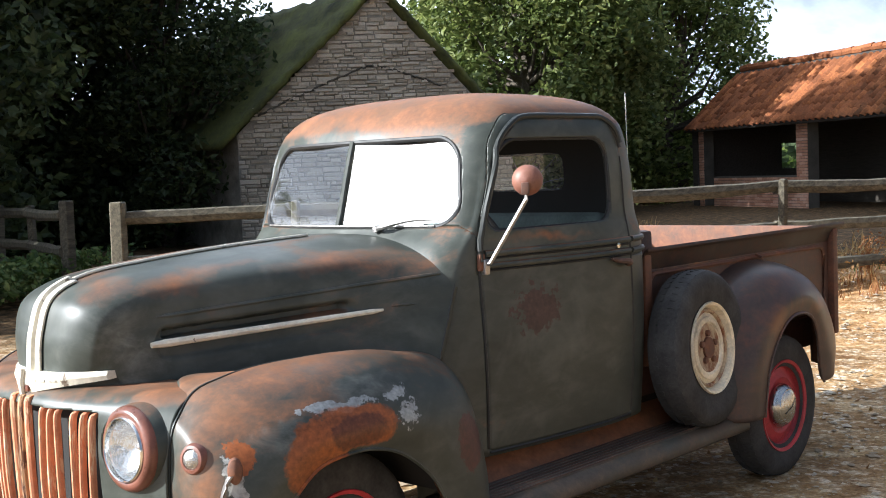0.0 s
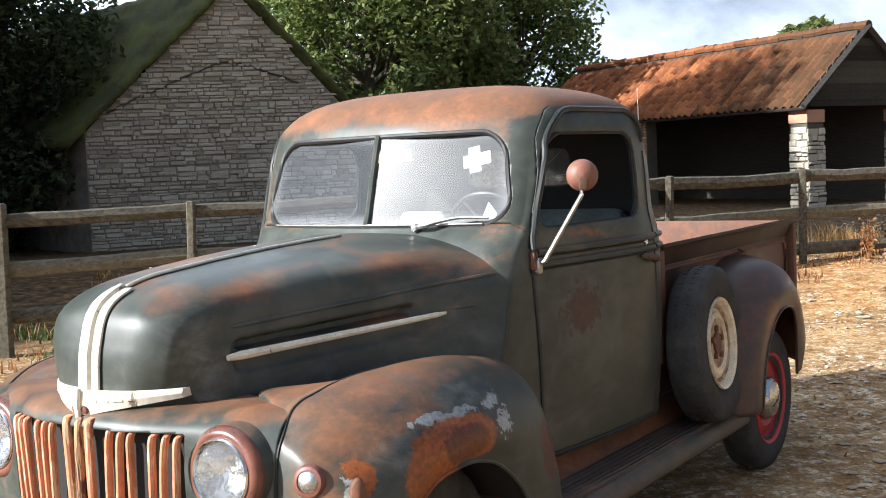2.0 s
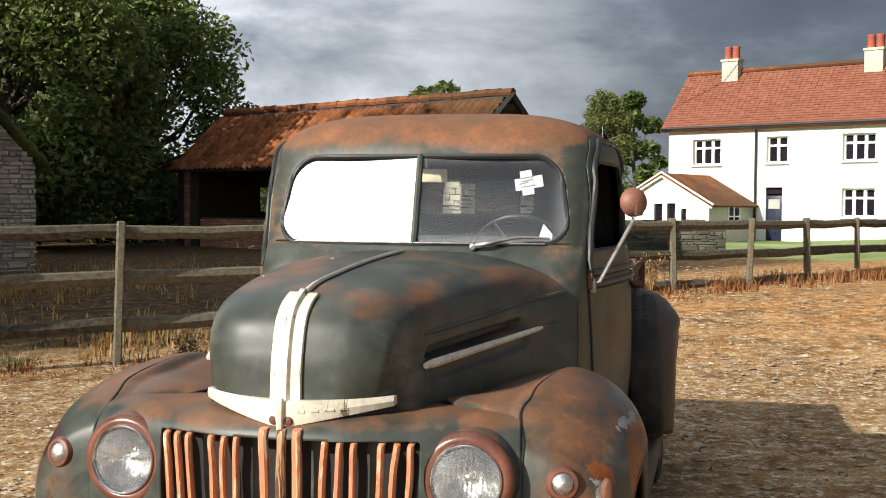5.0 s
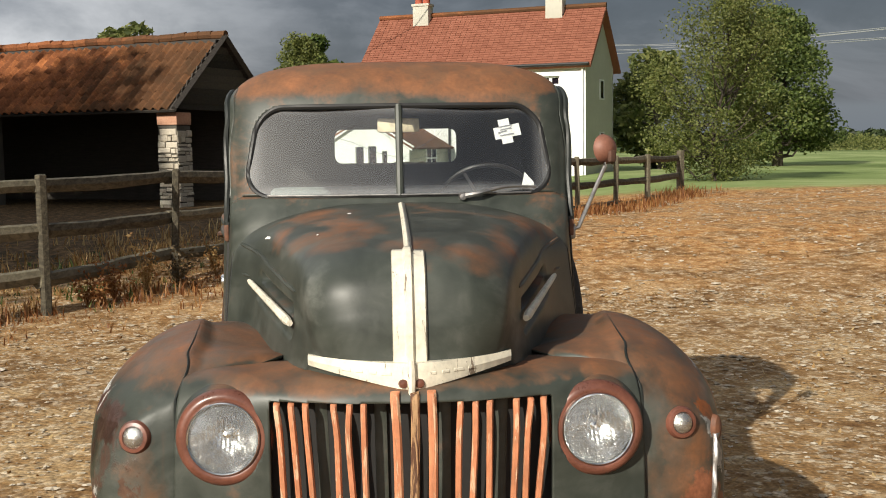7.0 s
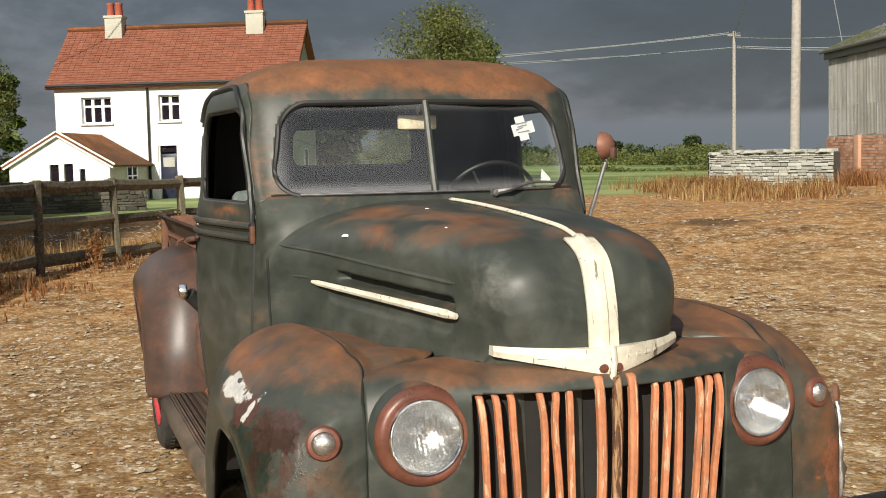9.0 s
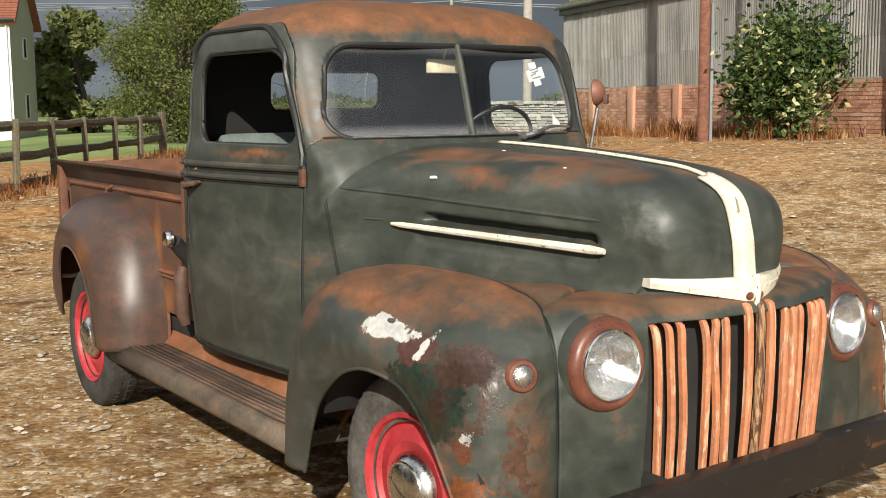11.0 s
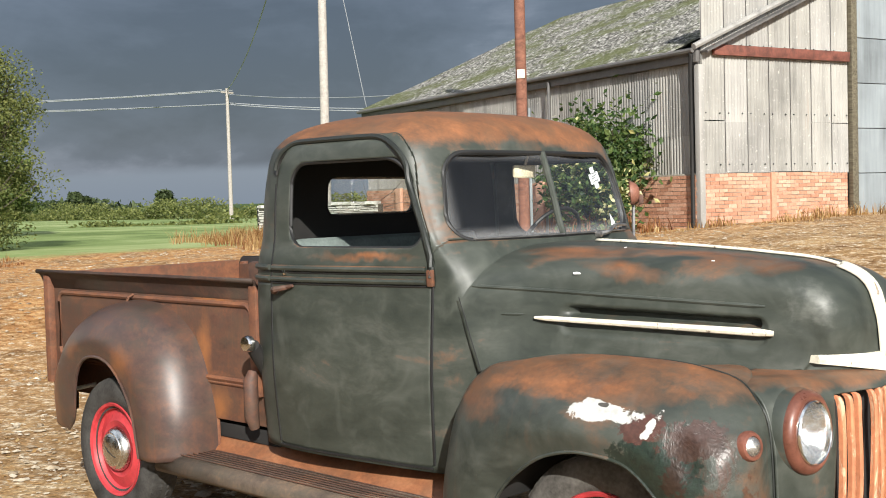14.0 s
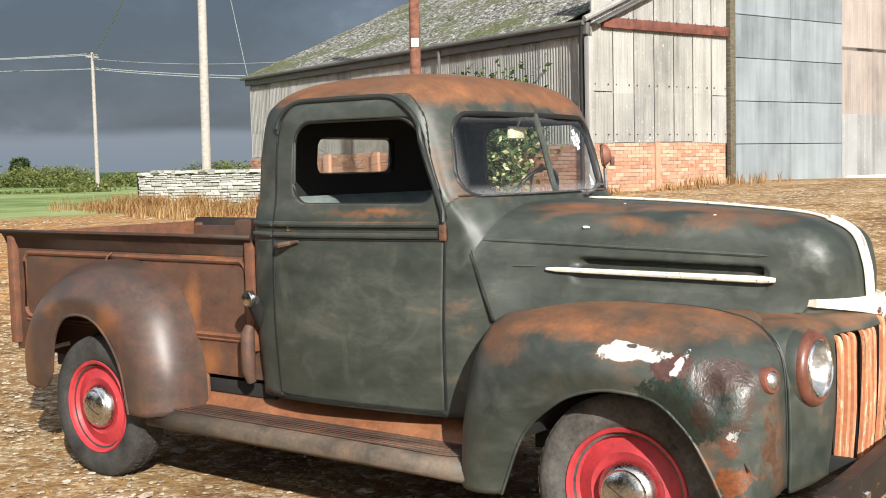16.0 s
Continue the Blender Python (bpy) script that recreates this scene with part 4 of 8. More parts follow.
cen = np.array([hood_at(0, v) for v in vs])
tang = np.gradient(cen, axis=0)
out = np.stack([-tang[:, 2], np.zeros(len(cen)), tang[:, 0]], 1)
out /= np.linalg.norm(out, axis=1)[:, None]
broad = np.array([[c + (0, w, 0) + o * h for w, h in across] for c, o in zip(cen, out)])
mesh_ob("nose_strip", broad.reshape(-1, 3), [tuple(reversed(f)) for f in quads(40, 8)], CREAM, hood, "broad chipped cream nose strip", solid=0.006, angle=25)
wing = []
for s in np.linspace(-1, 1, 41):
    a = abs(s)
    x, y = 0.642 - 0.142 * a ** 1.7, 0.276 * s
    top, low = 0.996 + 0.004 * a, 0.922 + 0.050 * a ** 0.9
    wing.append([(x - 0.06, y, top - 0.003), (x, y, top), (x + 0.006, y, (top + low) / 2), (x, y, low), (x - 0.06, y, low + 0.004)])
wing = np.array(wing)
emb = mesh_ob("nose_chevron", wing.reshape(-1, 3), quads(41, 5) + [(0, 1, 2, 3, 4), (204, 203, 202, 201, 200)], CREAM, hood, "cream chevron ornament on the nose", angle=25)
for k, y in enumerate((-0.17, -0.135, -0.10, -0.065, 0.055, 0.09, 0.125, 0.16)):
    a = abs(y) / 0.29
    bm = bmesh.new()
    b = abs(y) / 0.276
    lean = math.copysign(math.atan(0.142 * 1.7 / 0.276 * b ** 0.7), y)
    rbox(bm, (0.004, 0.022 if k % 3 else 0.030, 0.009), (0.647 - 0.142 * b ** 1.7, y, 0.966 + 0.014 * a), 0.0015, Matrix.Rotation(lean, 3, "Z"), 1)
    part("raised_block", bm, CREAM, emb)
for s in (-1, 1):
    mesh_ob("red_boss", *shift(lathe([(0.0, 0.009), (0.011, 0.007), (0.014, 0.0)], 14, "x"), (0.640, s * 0.021, 0.944)), BEZEL, emb, "faded red boss")
mesh_ob("centre_rib", *tube([(0.646, 0.0, 1.004), (0.652, 0.0, 0.96), (0.648, 0.0, 0.916)], [0.010, 0.012, 0.009], 8), CREAM, emb, "raised cream rib")

# ---- nose panel, grille, lamps ----
NOSE = [[(0.52, 0.0, 0.945), (0.640, 0.0, 0.915), (0.648, 0.0, 0.80), (0.64, 0.0, 0.62), (0.62, 0.0, 0.44)],
        [(0.44, 0.18, 0.945), (0.618, 0.18, 0.918), (0.632, 0.18, 0.80), (0.627, 0.18, 0.62), (0.61, 0.18, 0.43)],
        [(0.32, 0.33, 0.940), (0.555, 0.36, 0.925), (0.592, 0.36, 0.82), (0.588, 0.36, 0.62), (0.57, 0.36, 0.41)],
        [(0.335, 0.48, 0.940), (0.505, 0.495, 0.935), (0.568, 0.50, 0.82), (0.565, 0.50, 0.62), (0.55, 0.50, 0.40)],
        [(0.335, 0.60, 0.945), (0.462, 0.62, 0.912), (0.515, 0.63, 0.80), (0.53, 0.635, 0.62), (0.53, 0.64, 0.40)]]
ng = loft(NOSE, 64, 90)
nose_half = (ng.reshape(-1, 3), [tuple(reversed(f)) for f in quads(90, 64)])
nose_cut = clip(*nose_half, lambda v: np.minimum(np.maximum(np.abs(v[:, 1]) - 0.372, v[:, 2] - 0.893), np.hypot(v[:, 1] - 0.497, v[:, 2] - 0.797) - 0.112))
mesh_ob("nose_panel", *weld(join(nose_cut, flip(*nose_cut))), PAINT_NOSE, truck, "green nose panel round the grille", solid=0.012)
# a near-black sheet stands in for the shade behind the bars
grille = mesh_ob("grille_back", np.array([[(0.560 + 0.03 * (1 - (y / 0.37) ** 2), y, z) for y in np.linspace(-0.38, 0.38, 12)] for z in (0.40, 0.92)]).reshape(-1, 3), quads(2, 12), DARK, truck, "near-black sheet in place of the shaded space behind the grille")
for y in (-0.352, -0.314, -0.276, -0.204, -0.164, -0.124, -0.042, 0.004, 0.050, 0.126, 0.166, 0.206, 0.276, 0.314, 0.352):
    mid = abs(y) < 0.06
    w = 0.0235 if mid else 0.0165
    bend = np.random.default_rng(int(abs(y) * 1000) + (7 if y > 0 else 0)).normal(size=5) * 0.0026
    x0 = 0.658 - 0.055 * (y / 0.36) ** 2
    top = 0.922 if mid else 0.900 - 0.003 * abs(y) * 10
    ctrl = [(x0 - 0.02, y, top + 0.004), (x0 + 0.004, y, top - 0.012), (x0 + 0.008, y * 0.985, 0.80), (x0 + 0.006, y * 0.96, 0.62), (x0 - 0.008, y * 0.93, 0.43)]
    p = crom(np.array(ctrl) + np.stack([0.6 * bend[::-1], bend, 0 * bend], 1), np.linspace(0, 4, 16))
    prof = [(-0.014, -w / 2), (0.0, -w / 2), (0.006, -w / 4), (0.006, w / 4), (0.0, w / 2), (-0.014, w / 2)]
    v = np.array([[q + (dx, dy, 0) for dx, dy in prof] for q in p])
    mesh_ob("grille_bar", v.reshape(-1, 3), quads(16, 6) + [tuple(range(6))], BARE if abs(y - 0.004) < 0.001 else SALMON_WORN if int(abs(y) * 1000) % 4 in (0, 2) else SALMON, grille, "salmon-painted grille bar, paint flaking" if abs(y - 0.004) > 0.001 else "bare centre grille bar", angle=30)
for y in (-0.24, -0.083, 0.088, 0.241):
    v = np.array([[(0.607 - 0.05 * (y / 0.36) ** 2 - abs(dy) * 0.3, y * k + dy, z) for dy in (-0.016, 0, 0.016)] for z, k in ((0.90, 1.0), (0.65, 0.97), (0.42, 0.94))])
    mesh_ob("grille_web", v.reshape(-1, 3), [tuple(reversed(f)) for f in quads(3, 3)], PAINT, grille, "narrow green web")

for side in (1, -1):
    lx, ly, lz = 0.582, side * 0.497, 0.797
    turn = pose(lx, ly, lz, 0, -3, side * 3)
    lamp = mesh_ob("headlight", *lathe([(0.1285, -0.026), (0.130, -0.018), (0.1285, -0.009), (0.124, 0.000), (0.117, 0.006), (0.109, 0.009), (0.101, 0.008), (0.096, 0.004), (0.095, -0.01)], 48, "x"), BEZEL, truck, "round headlight with red-brown bezel")
    lamp.matrix_world = turn
    ins = mesh_ob("chrome_ring", *lathe([(0.0985, 0.006), (0.0975, 0.013), (0.0945, 0.016), (0.0915, 0.013), (0.0905, -0.002)], 48, "x"), CHROME, lamp, "bright retaining ring")
    rr, aa = np.linspace(0.001, 0.092, 24), np.linspace(0, 2 * np.pi, 120, endpoint=False)
    bowl_g = np.array([[(-0.067 + 0.068 * (q / 0.092) ** 2 + 0.0009 * math.sin(q * math.cos(a) * 520) + 0.0016 * math.sin(q * math.sin(a) * 150 + 1.0) * math.sin(q * math.cos(a) * 110 + 0.6), q * math.cos(a), q * math.sin(a)) for a in aa] for q in rr])
    mesh_ob("reflector", bowl_g.reshape(-1, 3), [tuple(reversed(q)) for q in quads(24, 120, True)], SILVERED, lamp, "silvered fluted reflector")
    rr, aa = np.linspace(0, 0.0905, 14), np.linspace(0, 2 * np.pi, 64, endpoint=False)
    dome = np.array([[(0.026 - 0.022 * (r / 0.0905) ** 2 + 0.0016 * math.sin(r * math.cos(a) * 420) * (r < 0.086), r * math.cos(a), r * math.sin(a)) for a in aa] for r in rr])
    gl = mesh_ob("lens", dome.reshape(-1, 3), quads(14, 64, True), LENS, lamp, "clear fluted headlight lens")
    gl.visible_shadow = False
    mesh_ob("bulb_cap", *lathe([(0.0, -0.038), (0.010, -0.042), (0.012, -0.075)], 16, "x"), CHROME, lamp)
    bucket = mesh_ob("headlight_bucket", *lathe([(0.1275, -0.018), (0.132, -0.026), (0.138, -0.045), (0.147, -0.085), (0.155, -0.13)], 48, "x"), PAINT_NOSE, lamp, "green headlight bowl")
    px, py, pz = 0.508, side * 0.742, 0.788
    pk = mesh_ob("parking_light", *lathe([(0.046, -0.02), (0.046, 0.006), (0.040, 0.016), (0.031, 0.018), (0.029, 0.010)], 32, "x"), BEZEL, truck, "small round parking light")
    pk.matrix_world = pose(px, py, pz, 0, -8, side * 14)
    mesh_ob("lens", *lathe([(0.031, 0.012), (0.024, 0.022), (0.010, 0.028), (0.0, 0.029)], 28, "x"), AMBER, pk, "dull clear lens")

# ---- front fenders ----
FEND = [[(-0.66, 0.60, 0.31), (-0.675, 0.72, 0.31), (-0.665, 0.82, 0.305), (-0.60, 0.888, 0.30), (-0.52, 0.905, 0.30), (-0.43, 0.90, 0.31)],
        [(-0.65, 0.60, 0.60), (-0.665, 0.72, 0.59), (-0.645, 0.82, 0.58), (-0.56, 0.89, 0.57), (-0.44, 0.915, 0.555), (-0.33, 0.905, 0.54)],
        [(-0.62, 0.61, 0.90), (-0.605, 0.70, 0.885), (-0.555, 0.80, 0.845), (-0.46, 0.875, 0.79), (-0.31, 0.918, 0.73), (-0.19, 0.91, 0.67)],
        [(-0.32, 0.54, 0.970), (-0.30, 0.66, 0.988), (-0.26, 0.77, 0.965), (-0.20, 0.87, 0.895), (-0.10, 0.928, 0.80), (-0.06, 0.918, 0.725)],
        [(0.06, 0.45, 0.978), (0.06, 0.60, 1.006), (0.06, 0.745, 0.985), (0.06, 0.86, 0.912), (0.06, 0.930, 0.815), (0.06, 0.920, 0.738)],
        [(0.325, 0.46, 0.99), (0.335, 0.60, 0.986), (0.325, 0.735, 0.948), (0.28, 0.855, 0.876), (0.22, 0.92, 0.79), (0.19, 0.912, 0.715)],
        [(0.455, 0.60, 0.918), (0.468, 0.65, 0.902), (0.472, 0.745, 0.856), (0.42, 0.85, 0.785), (0.35, 0.905, 0.70), (0.29, 0.902, 0.63)],
        [(0.512, 0.62, 0.80), (0.52, 0.67, 0.79), (0.520, 0.75, 0.757), (0.485, 0.835, 0.69), (0.43, 0.89, 0.61), (0.355, 0.892, 0.53)],
        [(0.53, 0.635, 0.42), (0.532, 0.68, 0.42), (0.53, 0.75, 0.41), (0.51, 0.82, 0.40), (0.48, 0.868, 0.39), (0.42, 0.872, 0.38)]]
INNER = [(-0.66, 0.48, 0.31), (-0.64, 0.48, 0.60), (-0.62, 0.50, 0.90), (-0.33, 0.44, 0.955), (0.05, 0.36, 0.955), (0.30, 0.38, 0.975), (0.42, 0.55, 0.90), (0.48, 0.57, 0.79), (0.50, 0.58, 0.42)]
FEND = [[a] + row for a, row in zip(INNER, FEND)]
fg = loft(FEND, 97, 121)
# a step along the crown: the apron beside the bonnet lies lower than the wing
row_at, col_at = np.linspace(0, 8, 121), np.linspace(0, 6, 97)
crown = np.interp(row_at, [2, 3, 4, 5, 6, 7, 8], [2.3, 2.2, 2.28, 2.2, 1.6, 1.3, 1.02])
drop = np.interp(row_at, [2.2, 3, 4, 5, 5.6, 6], [0, 0.018, 0.030, 0.017, 0.007, 0])
fg[:, :, 2] -= drop[:, None] * sstep(crown[:, None] - col_at[None, :], 0.0, 0.36)
fend = (fg.reshape(-1, 3), quads(121, 97))
left = mesh_ob("front_fender", fend[0], [tuple(reversed(f)) for f in fend[1]], PAINT_L, truck, "green front fender with a large orange rust patch", solid=0.010)
fr_v, fr_f = flip(fend[0], fend[1])
# shallow dents in the battered front corner
for k, (cx, cy, cz, depth, rad) in enumerate([(0.36, -0.89, 0.80, 0.014, 0.05), (0.44, -0.88, 0.62, 0.012, 0.05), (0.40, -0.88, 0.72, 0.010, 0.04), (0.24, -0.92, 0.85, 0.008, 0.04), (0.47, -0.86, 0.52, 0.010, 0.05)]):
    d = np.linalg.norm(fr_v - (cx, cy, cz), axis=1)
    fr_v[:, 1] += depth * np.exp(-(d / rad) ** 2)
right = mesh_ob("front_fender", fr_v, [tuple(reversed(f)) for f in fr_f], PAINT_R, truck, "green front fender, dented, with a bare white patch", solid=0.010)
torn = crom(np.array([FEND[6][4], FEND[7][4], FEND[8][4]]), np.linspace(0.25, 1.85, 22))
jag = np.random.default_rng(44).normal(size=(22, 2)) * (0.003, 0.005)
tv = np.array([[q + (0.004, 0.004, 0), q + (0.006 + j[0], 0.014, 0), q + (0.000, 0.016 + 0.008 * math.sin(0.45 * i) + j[1], 0.004)] for i, (q, j) in enumerate(zip(torn, jag))])
mesh_ob("torn_edge", tv.reshape(-1, 3), quads(22, 3), DULL, left, "torn bright steel edge", solid=0.004)
disc = mesh_ob("side_reflector", *lathe([(0.0, 0.012), (0.018, 0.010), (0.027, 0.004), (0.030, -0.010)], 20, "x"), RUST, left, "oval rusted side reflector")
disc.matrix_world = pose(*(torn[2] + (0.006, 0.016, 0.0)), 0, 0, 52)
disc.scale = (1.0, 0.75, 1.35)
for side in (1, -1):
    lipline = fg[:, -1] * (1, side, 1)
    mesh_ob("fender_lip", *tube(lipline, 0.006, 6), PAINT_L if side > 0 else PAINT_R, left if side > 0 else right)
    seam = []
    for i in range(50, 121, 2):
        k = int(crown[i] * 16)
        seam.append(fg[i, k] + (fg[i, k + 1] - fg[i, k]) * (crown[i] * 16 - k))
    seam = np.array(seam) * (1, side, 1)
    mesh_ob("fender_seam", *tube(seam + (0.003, 0, 0.0), np.minimum(0.0034, np.linspace(0.0, 0.008, len(seam)) + 0.0003), 5), RAIL_PAINT, truck)
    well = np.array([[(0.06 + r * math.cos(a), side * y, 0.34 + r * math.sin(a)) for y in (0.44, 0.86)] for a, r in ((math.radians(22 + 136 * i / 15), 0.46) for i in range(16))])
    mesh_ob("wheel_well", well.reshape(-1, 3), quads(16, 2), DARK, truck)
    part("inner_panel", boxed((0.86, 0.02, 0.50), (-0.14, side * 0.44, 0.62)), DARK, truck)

# ---- rear fenders ----
REAR = [[(-2.28, 0.64, 0.37), (-2.29, 0.76, 0.37), (-2.33, 0.86, 0.37), (-2.42, 0.925, 0.365), (-2.54, 0.92, 0.365)],
        [(-2.30, 0.64, 0.62), (-2.31, 0.76, 0.61), (-2.36, 0.86, 0.60), (-2.46, 0.93, 0.59), (-2.58, 0.925, 0.57)],
        [(-2.42, 0.64, 0.90), (-2.43, 0.76, 0.88), (-2.48, 0.86, 0.84), (-2.56, 0.93, 0.77), (-2.66, 0.925, 0.70)],
        [(-2.62, 0.64, 1.035), (-2.63, 0.76, 1.02), (-2.66, 0.86, 0.975), (-2.72, 0.935, 0.88), (-2.76, 0.93, 0.79)],
        [(-2.88, 0.64, 1.078), (-2.88, 0.76, 1.063), (-2.88, 0.86, 1.015), (-2.88, 0.94, 0.91), (-2.88, 0.93, 0.82)],
        [(-3.16, 0.64, 1.035), (-3.15, 0.76, 1.015), (-3.12, 0.86, 0.965), (-3.06, 0.93, 0.87), (-3.03, 0.92, 0.79)],
        [(-3.42, 0.64, 0.895), (-3.41, 0.75, 0.875), (-3.36, 0.84, 0.825), (-3.22, 0.91, 0.74), (-3.13, 0.905, 0.68)],
        [(-3.58, 0.64, 0.68), (-3.57, 0.74, 0.66), (-3.52, 0.82, 0.62), (-3.36, 0.88, 0.55), (-3.21, 0.88, 0.48)],
        [(-3.62, 0.64, 0.45), (-3.61, 0.73, 0.43), (-3.57, 0.79, 0.41), (-3.45, 0.83, 0.40), (-3.34, 0.84, 0.40)]]
rg = loft(REAR, 36, 80)
for side in (1, -1):
    v = rg.reshape(-1, 3) * (1, side, 1)
    f = quads(80, 36)
    f = f if side > 0 else [tuple(reversed(q)) for q in f]
    rf = mesh_ob("rear_fender", v, f, RUST_FENDER, truck, "brown rusted rear fender", solid=0.010)
    mesh_ob("fender_lip", *tube(rg[:, -1] * (1, side, 1), 0.008, 6), RUST_FENDER, rf)
    mesh_ob("fender_bead", *tube(rg[:, 0] * (1, side, 1) + (0, side * 0.006, 0), 0.008, 6), RUST, rf)

# ---- wheels ----


def wheel(name, parent, rim_mat, label, outer, k=1.0, rubber=TYRE):
    """A tyre on a steel rim with a hubcap; outer is the way its face looks along y."""
    w = empty(name)
    w.parent = parent
    w["label"] = label
    R, W = 0.352, 0.165
    prof = [(0.200, -W * 0.34), (0.218, -W * 0.36), (0.235, -W * 0.46), (0.285, -W * 0.52), (0.325, -W * 0.48), (0.345, -W * 0.40), (R, -W * 0.30), (R + 0.003, 0),
            (R, W * 0.30), (0.345, W * 0.40), (0.325, W * 0.48), (0.285, W * 0.52), (0.235, W * 0.46), (0.218, W * 0.42), (0.195, W * 0.36)]
    ty = mesh_ob("tyre", *lathe(prof, 64), rubber, w, "dusty black tyre")
    bm = bmesh.new()
    for i in range(56):
        a = 2 * math.pi * i / 56
        for s in (-1, 1):
            t = Matrix.Rotation(-a, 3, "Y") @ Matrix.Rotation(radians(s * 14), 3, "Z")
            rbox(bm, (0.012, 0.05, 0.022), (0.347 * math.cos(a), s * 0.040, 0.347 * math.sin(a)), 0.0, t)
    part("tread", bm, rubber, ty)["kind"] = "stuff"
    o = outer
    rim_o = mesh_ob("rim", *lathe([(0.232, o * 0.070), (0.228, o * 0.080), (0.215, o * 0.074), (0.208, o * 0.050), (0.195, o * 0.036), (0.165, o * 0.045), (0.140, o * 0.056), (0.118, o * 0.045), (0.10, o * 0.040), (0.0, o * 0.040)], 56), rim_mat, w)
    rim_o.scale = (k, 1, k)
    mesh_ob("rim_back", *lathe([(0.225, -o * 0.075), (0.20, -o * 0.05), (0.19, o * 0.03), (0.0, o * 0.03)], 40), DARK, w)
    return w


def hubcap(w, outer):
    cap = mesh_ob("hubcap", *lathe([(0.110, outer * 0.052), (0.108, outer * 0.066), (0.098, outer * 0.082), (0.075, outer * 0.098), (0.045, outer * 0.108), (0.0, outer * 0.111)], 48), HUB, w, "domed chrome hubcap")
    mesh_ob("ring", *lathe([(0.086, outer * 0.0905), (0.083, outer * 0.0950), (0.079, outer * 0.0955), (0.077, outer * 0.0950)], 48), CHROME, cap)
    mesh_ob("emblem", *tube([(-0.055, outer * 0.1045, 0.030), (0.0, outer * 0.1125, -0.004), (0.052, outer * 0.1055, -0.030)], 0.0022, 6), DARK, cap, "thin dark emblem line")


for x, side in ((0, 1), (0, -1), (-2.895, 1), (-2.895, -1)):
    w = wheel("wheel", truck, RED, "red steel wheel with chrome hubcap", side, rubber=TYRE_DUSTY if x == 0 and side < 0 else TYRE)
    w.location = (x, side * (0.700 if x == 0 else 0.765), 0.350)
    if x == 0:
        w.rotation_euler = (0, 0, radians(4))
    hubcap(w, side)
spare = wheel("spare_wheel", truck, IVORY, "spare wheel with rust-stained ivory rim", 1, 0.90)
spare.location, spare.rotation_euler = (-2.175, 0.790, 0.738), (radians(4), 0, radians(4))
mesh_ob("rim_dish", *lathe([(0.176, 0.050), (0.170, 0.056), (0.163, 0.052), (0.158, 0.030), (0.150, 0.018), (0.146, 0.020)], 48), RUST_IVORY, spare, "rust-stained rim well")
mesh_ob("rim_ring", *lathe([(0.146, 0.044), (0.141, 0.054), (0.128, 0.058), (0.118, 0.056), (0.112, 0.044)], 48), IVORY, spare, "ivory dished ring")
mesh_ob("rusty_disc", *lathe([(0.112, 0.047), (0.106, 0.050), (0.09, 0.045), (0.05, 0.045)], 36), RUST_IVORY, spare, "rusty wheel centre")
for i in range(5):
    a = radians(72 * i + 20)
    mesh_ob("bolt", *shift(lathe([(0.0, 0.060), (0.014, 0.058), (0.016, 0.036)], 10), (0.066 * math.cos(a), 0, 0.066 * math.sin(a))), RUST, spare)
mesh_ob("hub_plate", *lathe([(0.05, 0.040), (0.048, 0.055), (0.0, 0.058)], 20), RUST, spare, "rusty hub plate")

# ---- running boards ----
BOARD = truck_paint("worn_grey_brown_board", rust=0.16, top=0.0, browns=((0.064, 0.045, 0.034), (0.118, 0.084, 0.060), (0.19, 0.122, 0.076)))
SILL = truck_paint("orange_rusted_sill", rust=0.26, top=0.05, browns=((0.16, 0.060, 0.026), (0.27, 0.100, 0.040), (0.36, 0.150, 0.065)))
for side in (1, -1):
    n = 46
    ys = np.linspace(0.585, 0.865, n)
    ribs = [0.372 - 0.02 * max(0, (y - 0.845) / 0.02) ** 2 + (0.016 * (0.5 + 0.5 * math.cos((y - 0.64) * 2 * math.pi / 0.026)) if 0.64 < y < 0.845 else 0) for y in ys]
    rows = [[(x, side * (y - (0.02 if x > -0.7 else 0)), z) for y, z in zip(ys, ribs)] + [(x, side * 0.868, 0.33), (x, side * 0.860, 0.318)] for x in (-0.60, -1.2, -1.8, -2.47)]
    v = np.array(rows).reshape(-1, 3)
    f = quads(4, n + 2)
    board = mesh_ob("running_board", v, f if side < 0 else [tuple(reversed(q)) for q in f], BOARD, truck, "ribbed rusty running board", solid=0.012, angle=60)
    # dark tubes draw the shaded lines between the board's ribs
    for k in range(8):
        gy = side * (0.653 + 0.026 * k)
        mesh_ob("groove", *tube([(-0.62, gy - side * 0.02, 0.400), (-0.75, gy, 0.400), (-2.44, gy, 0.400)], 0.0028, 5), RUST_DARK, board)
    part("board_flange", boxed((1.86, 0.02, 0.15), (-1.53, side * 0.628, 0.430), 0.006, Matrix.Rotation(radians(side * 42), 3, "X")), SILL, truck, "orange rusty sill strip")

